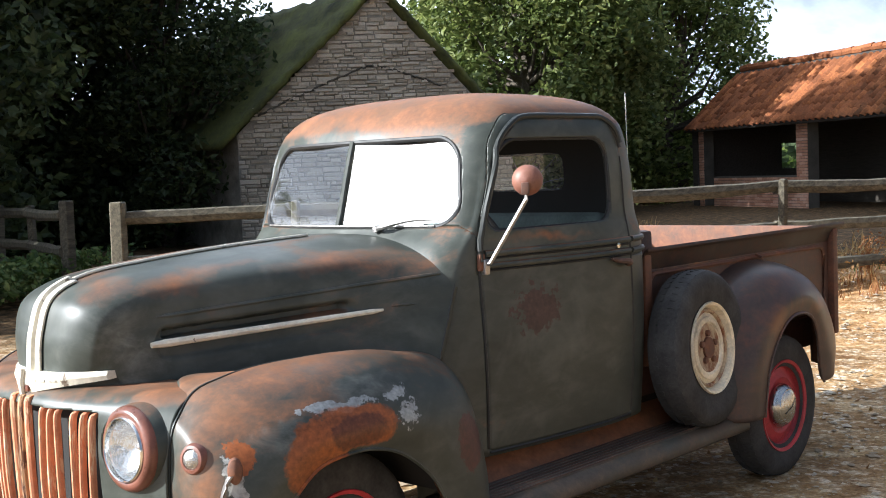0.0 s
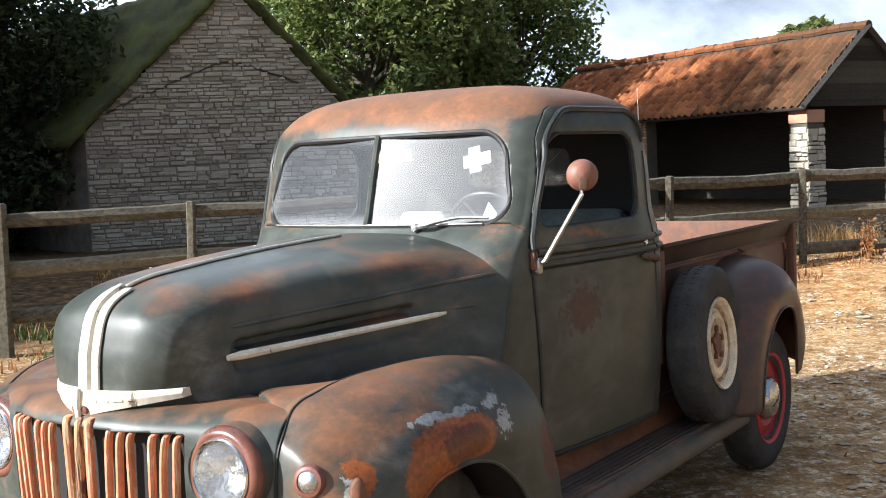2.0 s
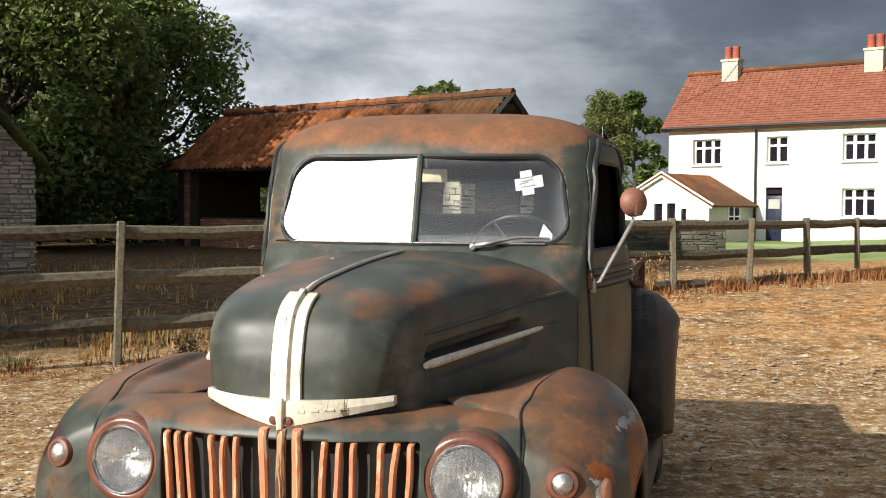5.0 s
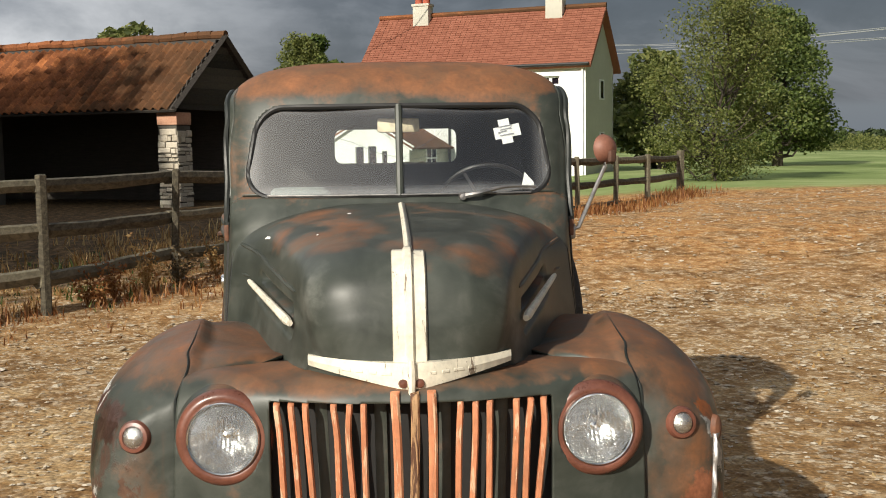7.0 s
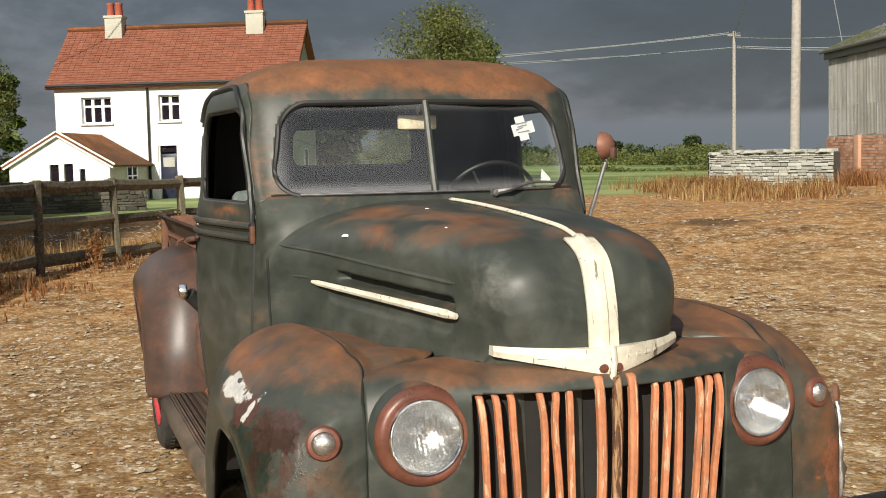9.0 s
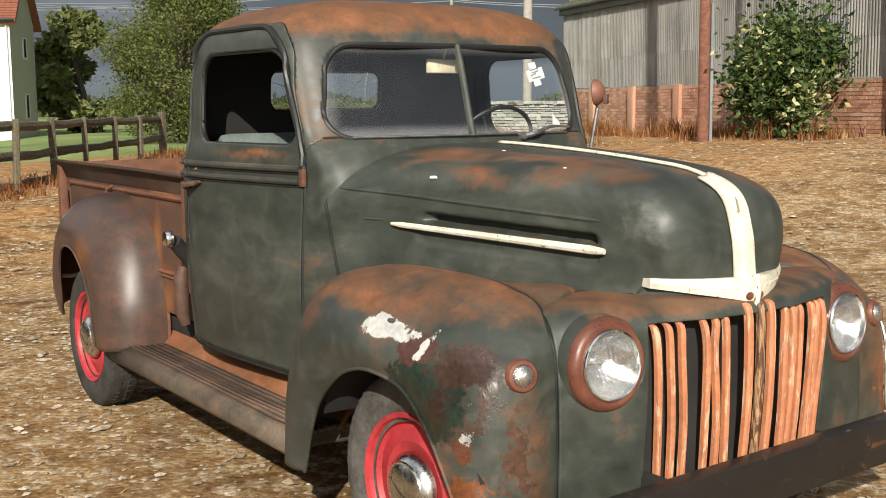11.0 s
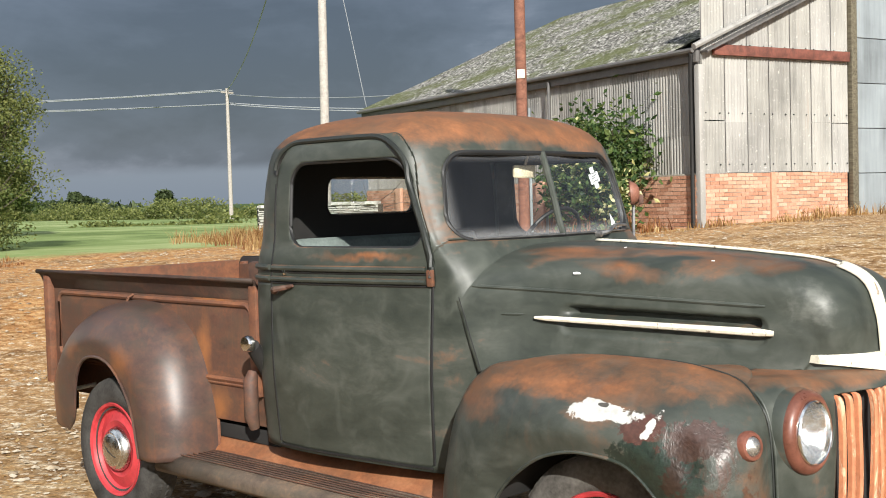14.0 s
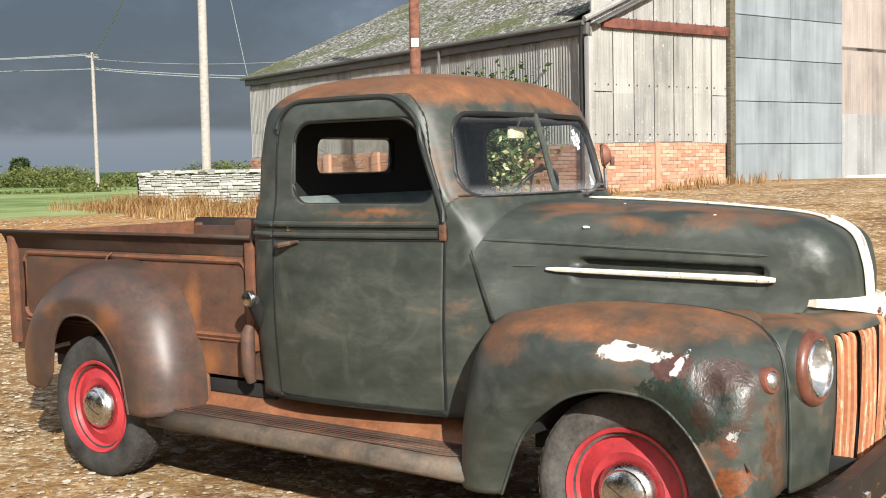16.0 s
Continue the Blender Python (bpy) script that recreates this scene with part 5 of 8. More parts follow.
# ---- bed ----
bed = empty("bed")
bed.parent = truck
bed["label"] = "rusty brown steel cargo bed"
for side in (1, -1):
    y = side * 0.645
    part("side_panel", boxed((1.96, 0.02, 0.62), (-2.87, y, 0.855), 0.004), RUST_BED, bed, "brown rusted bed side")
    # pressed panel edges
    lip = [(x, y + side * 0.012, z) for x, z in rcurve((-3.74, 0.735), (-1.985, 1.085), 0.05, 6)]
    mesh_ob("pressed_edge", *tube(lip, 0.013, 6, True), RUST, bed)
    low = [(x, y + side * 0.012, 0.715) for x in np.linspace(-1.98, -3.74, 8)]
    mesh_ob("pressed_edge", *tube(low, 0.008, 6), RUST, bed)
    # rolled top rail that flares outwards
    prof = [(0.0, 1.090), (0.012, 1.120), (0.030, 1.165), (0.052, 1.200), (0.070, 1.212), (0.074, 1.200), (0.066, 1.188)]
    rail = np.array([[(x, side * (0.64 + dy), z + 0.0 * x) for dy, z in prof] for x in (-1.905, -2.5, -3.2, -3.90)])
    f = quads(4, 7)
    mesh_ob("top_rail", rail.reshape(-1, 3), f if side > 0 else [tuple(reversed(q)) for q in f], RAIL_RUST, bed, "dark rusted flared top rail", solid=0.008)
    for x in (-1.935, -3.83):
        part("stake_pocket", boxed((0.055, 0.05, 0.50 if x > -2 else 0.60), (x, side * 0.668, 0.93 if x > -2 else 0.88), 0.012), RUST, bed, "rusty stake pocket")
    mesh_ob("tie_hook", *tube([(-2.96, side * 0.665, 1.10), (-2.955, side * 0.70, 1.085), (-2.96, side * 0.705, 1.055), (-2.975, side * 0.685, 1.04), (-2.98, side * 0.66, 1.05)], 0.007, 6), RUST, bed, "rusty tie hook")
part("front_panel", boxed((0.02, 1.29, 0.56), (-1.93, 0, 0.90), 0.004), RUST, bed, "rusty bed front panel")
part("tailgate", boxed((0.035, 1.27, 0.52), (-3.86, 0, 0.93), 0.008), RUST, bed, "rusty tailgate")
for i in range(9):
    part("floor_plank", boxed((1.92, 0.134, 0.025), (-2.89, -0.576 + 0.144 * i, 0.665), 0.004), RUST_DARK, bed)
part("bed_box", boxed((0.34, 0.92, 0.20), (-2.13, 0.02, 1.165), 0.02), RUST_DARK, truck, "low rusty metal box behind the cab")
# filler neck, pad and cap on the right
mesh_ob("filler_neck", *tube([(-1.86, -0.66, 0.78), (-1.845, -0.72, 0.86), (-1.815, -0.785, 0.93)], 0.032, 12), DARK, truck, "dark rubber filler neck")
cap = mesh_ob("fuel_cap", *shift(lathe([(0.0, -0.030), (0.030, -0.028), (0.036, -0.016), (0.036, 0.0), (0.030, 0.006)], 24), (-1.81, -0.80, 0.942)), CHROME, truck, "chrome fuel cap")
mesh_ob("bed_bumper_pad", *tube([(-1.93, -0.70, 0.545), (-1.93, -0.715, 0.60), (-1.93, -0.715, 0.76), (-1.93, -0.70, 0.80)], [0.022, 0.033, 0.033, 0.022], 12), RUST_DARK, truck, "rusty corner sleeve")
part("cab_mount", boxed((0.50, 0.10, 0.07), (-2.10, -0.58, 0.49), 0.01), DARK, truck)
part("chassis_rail", boxed((4.3, 0.09, 0.15), (-1.65, 0.40, 0.50), 0.01), DARK, truck)
part("chassis_rail", boxed((4.3, 0.09, 0.15), (-1.65, -0.40, 0.50), 0.01), DARK, truck)
mesh_ob("rear_axle", *tube([(-2.895, -0.72, 0.35), (-2.895, -0.12, 0.35), (-2.895, 0.12, 0.35), (-2.895, 0.72, 0.35)], [0.05, 0.055, 0.055, 0.05], 12), DARK, truck)
mesh_ob("front_axle", *tube([(0, -0.66, 0.35), (0, -0.4, 0.30), (0, 0.4, 0.30), (0, 0.66, 0.35)], 0.035, 10), DARK, truck)
part("engine_pan", boxed((0.85, 0.55, 0.40), (0.0, 0, 0.62), 0.05), DARK, truck)
bar_b = part("bumper", boxed((0.06, 1.82, 0.14), (0.732, 0.0, 0.441), 0.010, Matrix.Rotation(radians(1.8), 3, "X")), BLACK, truck, "plain black front bumper bar")
for y in (-0.551, 0.551):
    mesh_ob("bolt", *shift(lathe([(0.0, 0.010), (0.012, 0.008), (0.014, 0.0)], 12, "x"), (0.762, y, 0.427 + 0.031 * y)), CHROME, bar_b, "bright round bolt")
for side in (1, -1):
    part("bumper_iron", boxed((0.24, 0.04, 0.06), (0.60, side * 0.36, 0.44), 0.006), DARK, truck)
# tail lamp bracket seen behind the right wheel
mesh_ob("lamp_bracket", *tube([(-3.30, -0.70, 0.62), (-3.36, -0.78, 0.60), (-3.40, -0.82, 0.60)], 0.012, 6), CREAM, truck, "pale lamp bracket")

# mirror on the driver's side
arm0, head = np.array((-0.865, 0.668, 1.225)), np.array((-0.952, 0.818, 1.540))
wing_mirror = mesh_ob("door_mirror", *tube([arm0, arm0 + (0.0, 0.03, 0.01), head + (0.01, 0.0, -0.07), head + (0.012, 0, -0.01)], 0.0085, 8), DULL, truck, "round rusty door mirror on a steel arm")
part("mirror_foot", boxed((0.03, 0.03, 0.06), tuple(arm0 + (0, 0.002, -0.005)), 0.008), DULL, wing_mirror)
bowl = mesh_ob("mirror_head", *lathe([(0.0, 0.040), (0.025, 0.037), (0.044, 0.025), (0.055, 0.008), (0.058, -0.004), (0.054, -0.008)], 36, "x"), MIRROR_RED, wing_mirror, "red-brown convex mirror shell")
bowl.matrix_world = pose(*head, 0, -4, 35)
part("mirror_clamp", boxed((0.022, 0.030, 0.044), tuple(head + (0.040, 0.022, -0.030)), 0.006, Matrix.Rotation(radians(35), 3, "Z")), RUST_DARK, wing_mirror, "rusty mirror clamp")
face = mesh_ob("mirror_glass", *lathe([(0.054, -0.006), (0.0, -0.003)], 36, "x"), CHROME, wing_mirror)
face.matrix_world = pose(*head, 0, -4, 35)
mesh_ob("aerial", *tube([(-1.93, 0.60, 1.22), (-1.93, 0.60, 1.50), (-1.925, 0.60, 1.90)], [0.004, 0.0035, 0.002], 6), CHROME, truck, "thin whip aerial behind the cab")

# ---- ground ----


def G(x, y):
    """The height of the ground: level round the truck, a little higher beyond the yard and by the corrugated barn."""
    r = np.hypot(np.asarray(x, float) + 1.5, y)
    mound = np.exp(-((np.asarray(x, float) + 6) ** 2 + (np.asarray(y, float) - 18) ** 2) / 128)
    return 0.30 * sstep(r, 5, 12) + 0.27 * sstep(r, 13, 26) * sstep(y, 3, 9) + 0.62 * mound * sstep(r, 8, 14)


def ground_material():
    m, nt, bs = material("yard_gravel_and_field")
    co = nd(nt, "ShaderNodeNewGeometry").outputs["Position"]
    sep = nd(nt, "ShaderNodeSeparateXYZ", {0: co})
    px, py = sep.outputs[0], sep.outputs[1]
    n0, n1, n2 = noise_n(nt, co, 0.22, 4.0), noise_n(nt, co, 1.3, 6.0, 0.6, 0.5), noise_n(nt, co, 7.0, 6.0, 0.65)
    vor = nd(nt, "ShaderNodeTexVoronoi", {"Vector": co, "Scale": 26.0, "Randomness": 1.0})
    vor2 = nd(nt, "ShaderNodeTexVoronoi", {"Vector": co, "Scale": 9.0, "Randomness": 1.0})
    dirt = ramp(nt, math_n(nt, "ADD", math_n(nt, "MULTIPLY", n1, 0.55), math_n(nt, "MULTIPLY", n2, 0.45)),
                [(0.36, (0.120, 0.060, 0.022)), (0.50, (0.285, 0.168, 0.070)), (0.63, (0.52, 0.375, 0.195))])
    stone = ramp(nt, nd(nt, "ShaderNodeSeparateColor", {0: vor.outputs["Color"]}).outputs[0], [(0.0, (0.16, 0.10, 0.055)), (0.55, (0.37, 0.265, 0.15)), (0.92, (0.66, 0.57, 0.43))])
    col = mixc(nt, ramp(nt, n2, [(0.44, grey(0.0)), (0.60, grey(0.75))]), dirt, stone)
    fleck = ramp(nt, noise_n(nt, co, 42.0, 4.0, 0.65), [(0.34, grey(0.58)), (0.50, grey(0.97)), (0.64, grey(1.42))])
    col = mixc(nt, 0.85, col, fleck, "MULTIPLY")
    # dead straw and orange leaf litter towards the fence and the edges of the yard
    straw = ramp(nt, n2, [(0.36, (0.25, 0.10, 0.030)), (0.52, (0.43, 0.215, 0.072)), (0.68, (0.58, 0.37, 0.16))])
    edge = nd(nt, "ShaderNodeMapRange", {0: math_n(nt, "ADD", px, math_n(nt, "MULTIPLY", n0, 6.0)), 1: -1.5, 2: -9.0}, interpolation_type="SMOOTHSTEP").outputs[0]
    litter = math_n(nt, "MULTIPLY", ramp(nt, n1, [(0.40, grey(0.15)), (0.58, grey(1.0))]), math_n(nt, "MULTIPLY", edge, 0.85))
    col = mixc(nt, litter, col, mixc(nt, 0.7, straw, fleck, "MULTIPLY"))
    # one uneven dark brown patch on the far yard
    dark_patch = spot(nt, co, (-11.2, 8.0, 0.3), (0.9, 0.75, 1.0), 0.5, 0.6, 0.5)
    col = mixc(nt, math_n(nt, "MULTIPLY", dark_patch, 0.75), col, (0.050, 0.034, 0.020))
    # green field beyond a wavering line, and grass before the house
    line = math_n(nt, "ADD", math_n(nt, "MULTIPLY", px, -0.92), math_n(nt, "MULTIPLY", py, 0.38))
    line = math_n(nt, "ADD", line, math_n(nt, "MULTIPLY", math_n(nt, "SUBTRACT", n1, 0.5), 5.0))
    field = nd(nt, "ShaderNodeMapRange", {0: line, 1: 22.6, 2: 24.2}).outputs[0]
    tall = nd(nt, "ShaderNodeVectorMath", {0: co, 1: (0.5, 0.5, 1.0)}, operation="MULTIPLY").outputs[0]
    gvar = noise_n(nt, tall, 0.35, 7.0, 0.65, 0.4)
    grass = ramp(nt, gvar, [(0.36, (0.125, 0.175, 0.055)), (0.50, (0.215, 0.275, 0.100)), (0.66, (0.33, 0.37, 0.17))])
    far = nd(nt, "ShaderNodeMapRange", {0: line, 1: 115.0, 2: 175.0}).outputs[0]
    grass = mixc(nt, far, grass, (0.052, 0.085, 0.028))
    col = mixc(nt, field, col, grass)
    # weedy earth behind the fence, before the barns, its colour darkened for shade
    behind = math_n(nt, "ADD", math_n(nt, "MULTIPLY", px, -0.5), math_n(nt, "MULTIPLY", py, -1.0))
    weeds = nd(nt, "ShaderNodeMapRange", {0: math_n(nt, "ADD", behind, math_n(nt, "MULTIPLY", n1, 1.6)), 1: 8.6, 2: 9.8}).outputs[0]
    shaded_weed_c = ramp(nt, n2, [(0.38, (0.034, 0.026, 0.012)), (0.52, (0.100, 0.060, 0.028)), (0.66, (0.22, 0.135, 0.060))])
    col = mixc(nt, math_n(nt, "MULTIPLY", weeds, math_n(nt, "SUBTRACT", 1.0, field, True)), col, shaded_weed_c)
    nt.links.new(col, bs.inputs["Base Color"])
    bs.inputs["Roughness"].default_value = 0.95
    bs.inputs["Specular IOR Level"].default_value = 0.15
    h = math_n(nt, "ADD", math_n(nt, "MULTIPLY", vor.outputs["Distance"], -0.5), math_n(nt, "ADD", n2, math_n(nt, "MULTIPLY", vor2.outputs["Distance"], -0.3)))
    bump(nt, bs, h, 0.6, 0.025)
    return m


rad = np.concatenate([np.linspace(0, 12, 60), np.geomspace(12.5, 2800, 70)])
ang = np.linspace(0, 2 * np.pi, 180, endpoint=False)
gx, gy = -1.5 + rad[:, None] * np.cos(ang), rad[:, None] * np.sin(ang)
gz = G(gx, gy)
gz += np.where(rad[:, None] < 45, 0.018 * np.sin(gx * 1.7 + 0.6 * gy) * np.cos(gy * 1.3) * sstep(rad[:, None], 2, 6), 0)
gz += 5.0 * sstep(rad[:, None], 250, 1500)
ground = mesh_ob("ground", np.stack([gx, gy, gz], -1).reshape(-1, 3), quads(len(rad), len(ang), True), ground_material(), label="gravel farmyard running out to green fields")
tagged(ground, "stony straw-littered farmyard running out to fields", "ground", kind="structure")

# ---- materials of the place ----


def timber(name, a, b, scale=1.0, rw=0.2):
    m, nt, bs = material(name)
    co = coords(nt)
    grain = nd(nt, "ShaderNodeVectorMath", {0: co, 1: (3 * scale, 26 * scale, 26 * scale)}, operation="MULTIPLY").outputs[0]
    n = noise_n(nt, grain, 1.0, 6.0, 0.65, 0.6)
    r = nd(nt, "ShaderNodeObjectInfo").outputs["Random"]
    f = math_n(nt, "ADD", math_n(nt, "MULTIPLY", n, 1 - rw), math_n(nt, "MULTIPLY", r, rw))
    nt.links.new(ramp(nt, f, [(0.34, a), (0.70, b)]), bs.inputs["Base Color"])
    bs.inputs["Roughness"].default_value = 0.88
    bump(nt, bs, n, 0.5, 0.006)
    return m


def stone_mat(name, a, b, c, island=False, rw=0.26, nw=0.30):
    m, nt, bs = material(name)
    co = coords(nt) if not island else nd(nt, "ShaderNodeNewGeometry").outputs["Position"]
    n1, n2 = noise_n(nt, nd(nt, "ShaderNodeNewGeometry").outputs["Position"], 0.8, 5.0, 0.6), noise_n(nt, co, 22.0, 6.0, 0.7)
    r = nd(nt, "ShaderNodeNewGeometry").outputs["Random Per Island"] if island else nd(nt, "ShaderNodeObjectInfo").outputs["Random"]
    f = math_n(nt, "ADD", math_n(nt, "MULTIPLY", n2, 1 - rw - nw), math_n(nt, "ADD", math_n(nt, "MULTIPLY", r, rw), math_n(nt, "MULTIPLY", n1, nw)))
    nt.links.new(ramp(nt, f, [(0.25, a), (0.50, b), (0.76, c)]), bs.inputs["Base Color"])
    bs.inputs["Roughness"].default_value = 0.92
    bs.inputs["Specular IOR Level"].default_value = 0.2
    bump(nt, bs, n2, 0.6, 0.012)
    return m


def leaf_mat(name, a, b, c):
    m, nt, bs = material(name)
    nt.nodes.remove(bs)
    out = [n for n in nt.nodes if n.type == "OUTPUT_MATERIAL"][0]
    r = nd(nt, "ShaderNodeNewGeometry").outputs["Random Per Island"]
    co = nd(nt, "ShaderNodeNewGeometry").outputs["Position"]
    f = math_n(nt, "ADD", math_n(nt, "MULTIPLY", r, 0.6), math_n(nt, "MULTIPLY", noise_n(nt, co, 0.9, 3.0), 0.4))
    col = ramp(nt, f, [(0.2, a), (0.5, b), (0.82, c)])
    d = nd(nt, "ShaderNodeBsdfDiffuse", {"Color": col})
    t = nd(nt, "ShaderNodeBsdfTranslucent", {"Color": col})
    g = nd(nt, "ShaderNodeBsdfGlossy", {"Color": (1, 1, 1, 1), "Roughness": 0.55})
    k = nd(nt, "ShaderNodeMixShader", {0: 0.42, 1: d.outputs[0], 2: t.outputs[0]})
    k = nd(nt, "ShaderNodeMixShader", {0: 0.02, 1: k.outputs[0], 2: g.outputs[0]})
    nt.links.new(k.outputs[0], out.inputs[0])
    return m


FENCE_WOOD = timber("weathered_fence_timber", (0.040, 0.033, 0.021), (0.185, 0.162, 0.108))
BOARD_WOOD = timber("grey_weatherboard", (0.016, 0.013, 0.011), (0.085, 0.072, 0.058), 1.0, 0.4)
BARK = timber("tree_bark", (0.03, 0.024, 0.018), (0.12, 0.095, 0.07))
POLE_WOOD = timber("pale_pole_timber", (0.26, 0.232, 0.205), (0.44, 0.40, 0.355), 0.4)
POLE_RED = timber("red_brown_pole_timber", (0.10, 0.04, 0.025), (0.27, 0.12, 0.075), 0.4)
STONE = stone_mat("grey_limestone", (0.23, 0.198, 0.148), (0.45, 0.40, 0.315), (0.66, 0.60, 0.50))
STONE_I = stone_mat("grey_limestone_courses", (0.23, 0.198, 0.148), (0.45, 0.40, 0.315), (0.66, 0.60, 0.50), True)
MORTAR_PALE = plain("pale_lime_mortar", (0.27, 0.25, 0.205), 0.95, vary=0.45, scale=4)
PALE_STONE = stone_mat("pale_drystone", (0.24, 0.23, 0.20), (0.45, 0.44, 0.40), (0.66, 0.65, 0.60))
MORTAR = plain("dark_mortar", (0.075, 0.068, 0.055), 0.95, vary=0.35, scale=4)
BRICK = stone_mat("orange_red_brick", (0.27, 0.12, 0.07), (0.48, 0.26, 0.17), (0.64, 0.44, 0.33))
BRICK_I = stone_mat("orange_red_brick_courses", (0.27, 0.12, 0.07), (0.48, 0.26, 0.17), (0.64, 0.44, 0.33), True)
PANTILE = stone_mat("lichened_orange_pantile", (0.058, 0.028, 0.016), (0.24, 0.088, 0.036), (0.54, 0.205, 0.072), rw=0.18, nw=0.36)
PANTILE_I = stone_mat("lichened_orange_pantiles", (0.058, 0.028, 0.016), (0.24, 0.088, 0.036), (0.54, 0.205, 0.072), True, 0.18, 0.36)
for tile_m in (PANTILE, PANTILE_I):
    # dark moss has grown over the end of the shed roof that stands near the yard
    tnt = tile_m.node_tree
    tbs = [n for n in tnt.nodes if n.type == "BSDF_PRINCIPLED"][0]
    tpos = nd(tnt, "ShaderNodeNewGeometry").outputs["Position"]
    run_t = nd(tnt, "ShaderNodeVectorMath", {0: tpos, 1: (0.447, 0.894, 0.0)}, operation="DOT_PRODUCT").outputs["Value"]
    grown = math_n(tnt, "ADD", run_t, math_n(tnt, "MULTIPLY", math_n(tnt, "SUBTRACT", noise_n(tnt, tpos, 2.2, 6.0, 0.75), 0.5), 9.0))
    moss_f = nd(tnt, "ShaderNodeMapRange", {0: grown, 1: -19.0, 2: -15.2, 3: 0.0, 4: 0.70}, interpolation_type="SMOOTHSTEP").outputs[0]
    old = tbs.inputs["Base Color"].links[0].from_socket
    tnt.links.new(mixc(tnt, moss_f, old, (0.050, 0.036, 0.020)), tbs.inputs["Base Color"])
MOSS = plain("green_mossy_tiles", (0.074, 0.080, 0.018), 0.95, vary=0.7, scale=1.6, bumps=0.8)
POT = plain("red_clay_pot", (0.36, 0.085, 0.045), 0.8, vary=0.2, scale=4)
ROOF_RED = stone_mat("red_house_tiles", (0.20, 0.074, 0.046), (0.245, 0.094, 0.058), (0.295, 0.120, 0.076), True)
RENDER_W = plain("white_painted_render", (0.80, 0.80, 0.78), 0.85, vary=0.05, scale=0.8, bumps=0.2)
RENDER_S = plain("grey_render", (0.47, 0.455, 0.38), 0.9, vary=0.10, scale=0.8, bumps=0.2)
WHITE_P = plain("white_joinery_paint", (0.80, 0.80, 0.79), 0.5, vary=0.04)
DARK_PANE = plain("dark_window_glass", (0.016, 0.012, 0.018), 0.08, vary=0.3, scale=1.0, bumps=0.0)
NAVY = plain("dark_blue_door_paint", (0.012, 0.016, 0.04), 0.35, vary=0.2)


def sheet_mat(name, colour, pale=0.25, rough=0.8, metal=0.0):
    """A weathered sheet: stains that run down, pale lichen specks and a little rust."""
    m, nt, bs = material(name)
    co = nd(nt, "ShaderNodeNewGeometry").outputs["Position"]
    run_d = nd(nt, "ShaderNodeVectorMath", {0: co, 1: (5.0, 5.0, 0.45)}, operation="MULTIPLY").outputs[0]
    n1, n2, n3 = noise_n(nt, run_d, 1.0, 6.0, 0.6), noise_n(nt, co, 1.1, 4.0), noise_n(nt, co, 16.0, 5.0, 0.7)
    r = nd(nt, "ShaderNodeObjectInfo").outputs["Random"]
    f = math_n(nt, "ADD", math_n(nt, "MULTIPLY", n1, 0.5), math_n(nt, "ADD", math_n(nt, "MULTIPLY", n2, 0.36), math_n(nt, "MULTIPLY", r, 0.14)))
    col = ramp(nt, f, [(0.30, tuple(c * 0.55 for c in colour)), (0.50, colour), (0.70, tuple(min(0.8, c * 1.35) for c in colour))])
    col = mixc(nt, ramp(nt, n3, [(0.60, grey(0)), (0.68, grey(pale))]), col, (0.62, 0.60, 0.54))
    col = mixc(nt, ramp(nt, n1, [(0.64, grey(0)), (0.74, grey(0.35))]), col, (0.22, 0.11, 0.05))
    nt.links.new(col, bs.inputs["Base Color"])
    bs.inputs["Roughness"].default_value, bs.inputs["Metallic"].default_value = rough, metal
    bump(nt, bs, n3, 0.3, 0.006)
    return m


TIN = sheet_mat("weathered_grey_corrugated_sheet", (0.29, 0.28, 0.255), 0.45)
TIN_NEW = sheet_mat("galvanised_door_sheet", (0.255, 0.285, 0.30), 0.08, 0.5, 0.2)
TIN_ROOF, rnt, rbs = material("mossy_cement_roof_sheet")
rco = nd(rnt, "ShaderNodeNewGeometry").outputs["Position"]
rbase = ramp(rnt, noise_n(rnt, rco, 9.0, 6.0, 0.7), [(0.40, (0.030, 0.028, 0.024)), (0.50, (0.14, 0.135, 0.12)), (0.58, (0.30, 0.29, 0.265)), (0.66, (0.46, 0.45, 0.42))])
rmoss = ramp(rnt, math_n(rnt, "ADD", math_n(rnt, "MULTIPLY", noise_n(rnt, rco, 0.55, 5.0, 0.6), 0.6), math_n(rnt, "MULTIPLY", noise_n(rnt, rco, 3.5, 6.0, 0.7), 0.4)), [(0.47, grey(0)), (0.57, grey(0.85))])
rnt.links.new(mixc(rnt, rmoss, rbase, (0.065, 0.075, 0.018)), rbs.inputs["Base Color"])
rbs.inputs["Roughness"].default_value = 0.95
bump(rnt, rbs, noise_n(rnt, rco, 9.0, 6.0, 0.7), 0.7, 0.02)
GUTTER = plain("grey_gutter", (0.11, 0.105, 0.10), 0.6, vary=0.3)
BEAM_RED = plain("rusty_red_door_rail", (0.145, 0.050, 0.034), 0.75, vary=0.6)
WIRE = plain("grey_cable", (0.24, 0.25, 0.26), 0.5, vary=0.1)
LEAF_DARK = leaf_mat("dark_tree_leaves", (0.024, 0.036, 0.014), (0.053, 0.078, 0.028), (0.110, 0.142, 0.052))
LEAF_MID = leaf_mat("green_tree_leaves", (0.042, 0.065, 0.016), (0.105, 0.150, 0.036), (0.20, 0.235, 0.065))
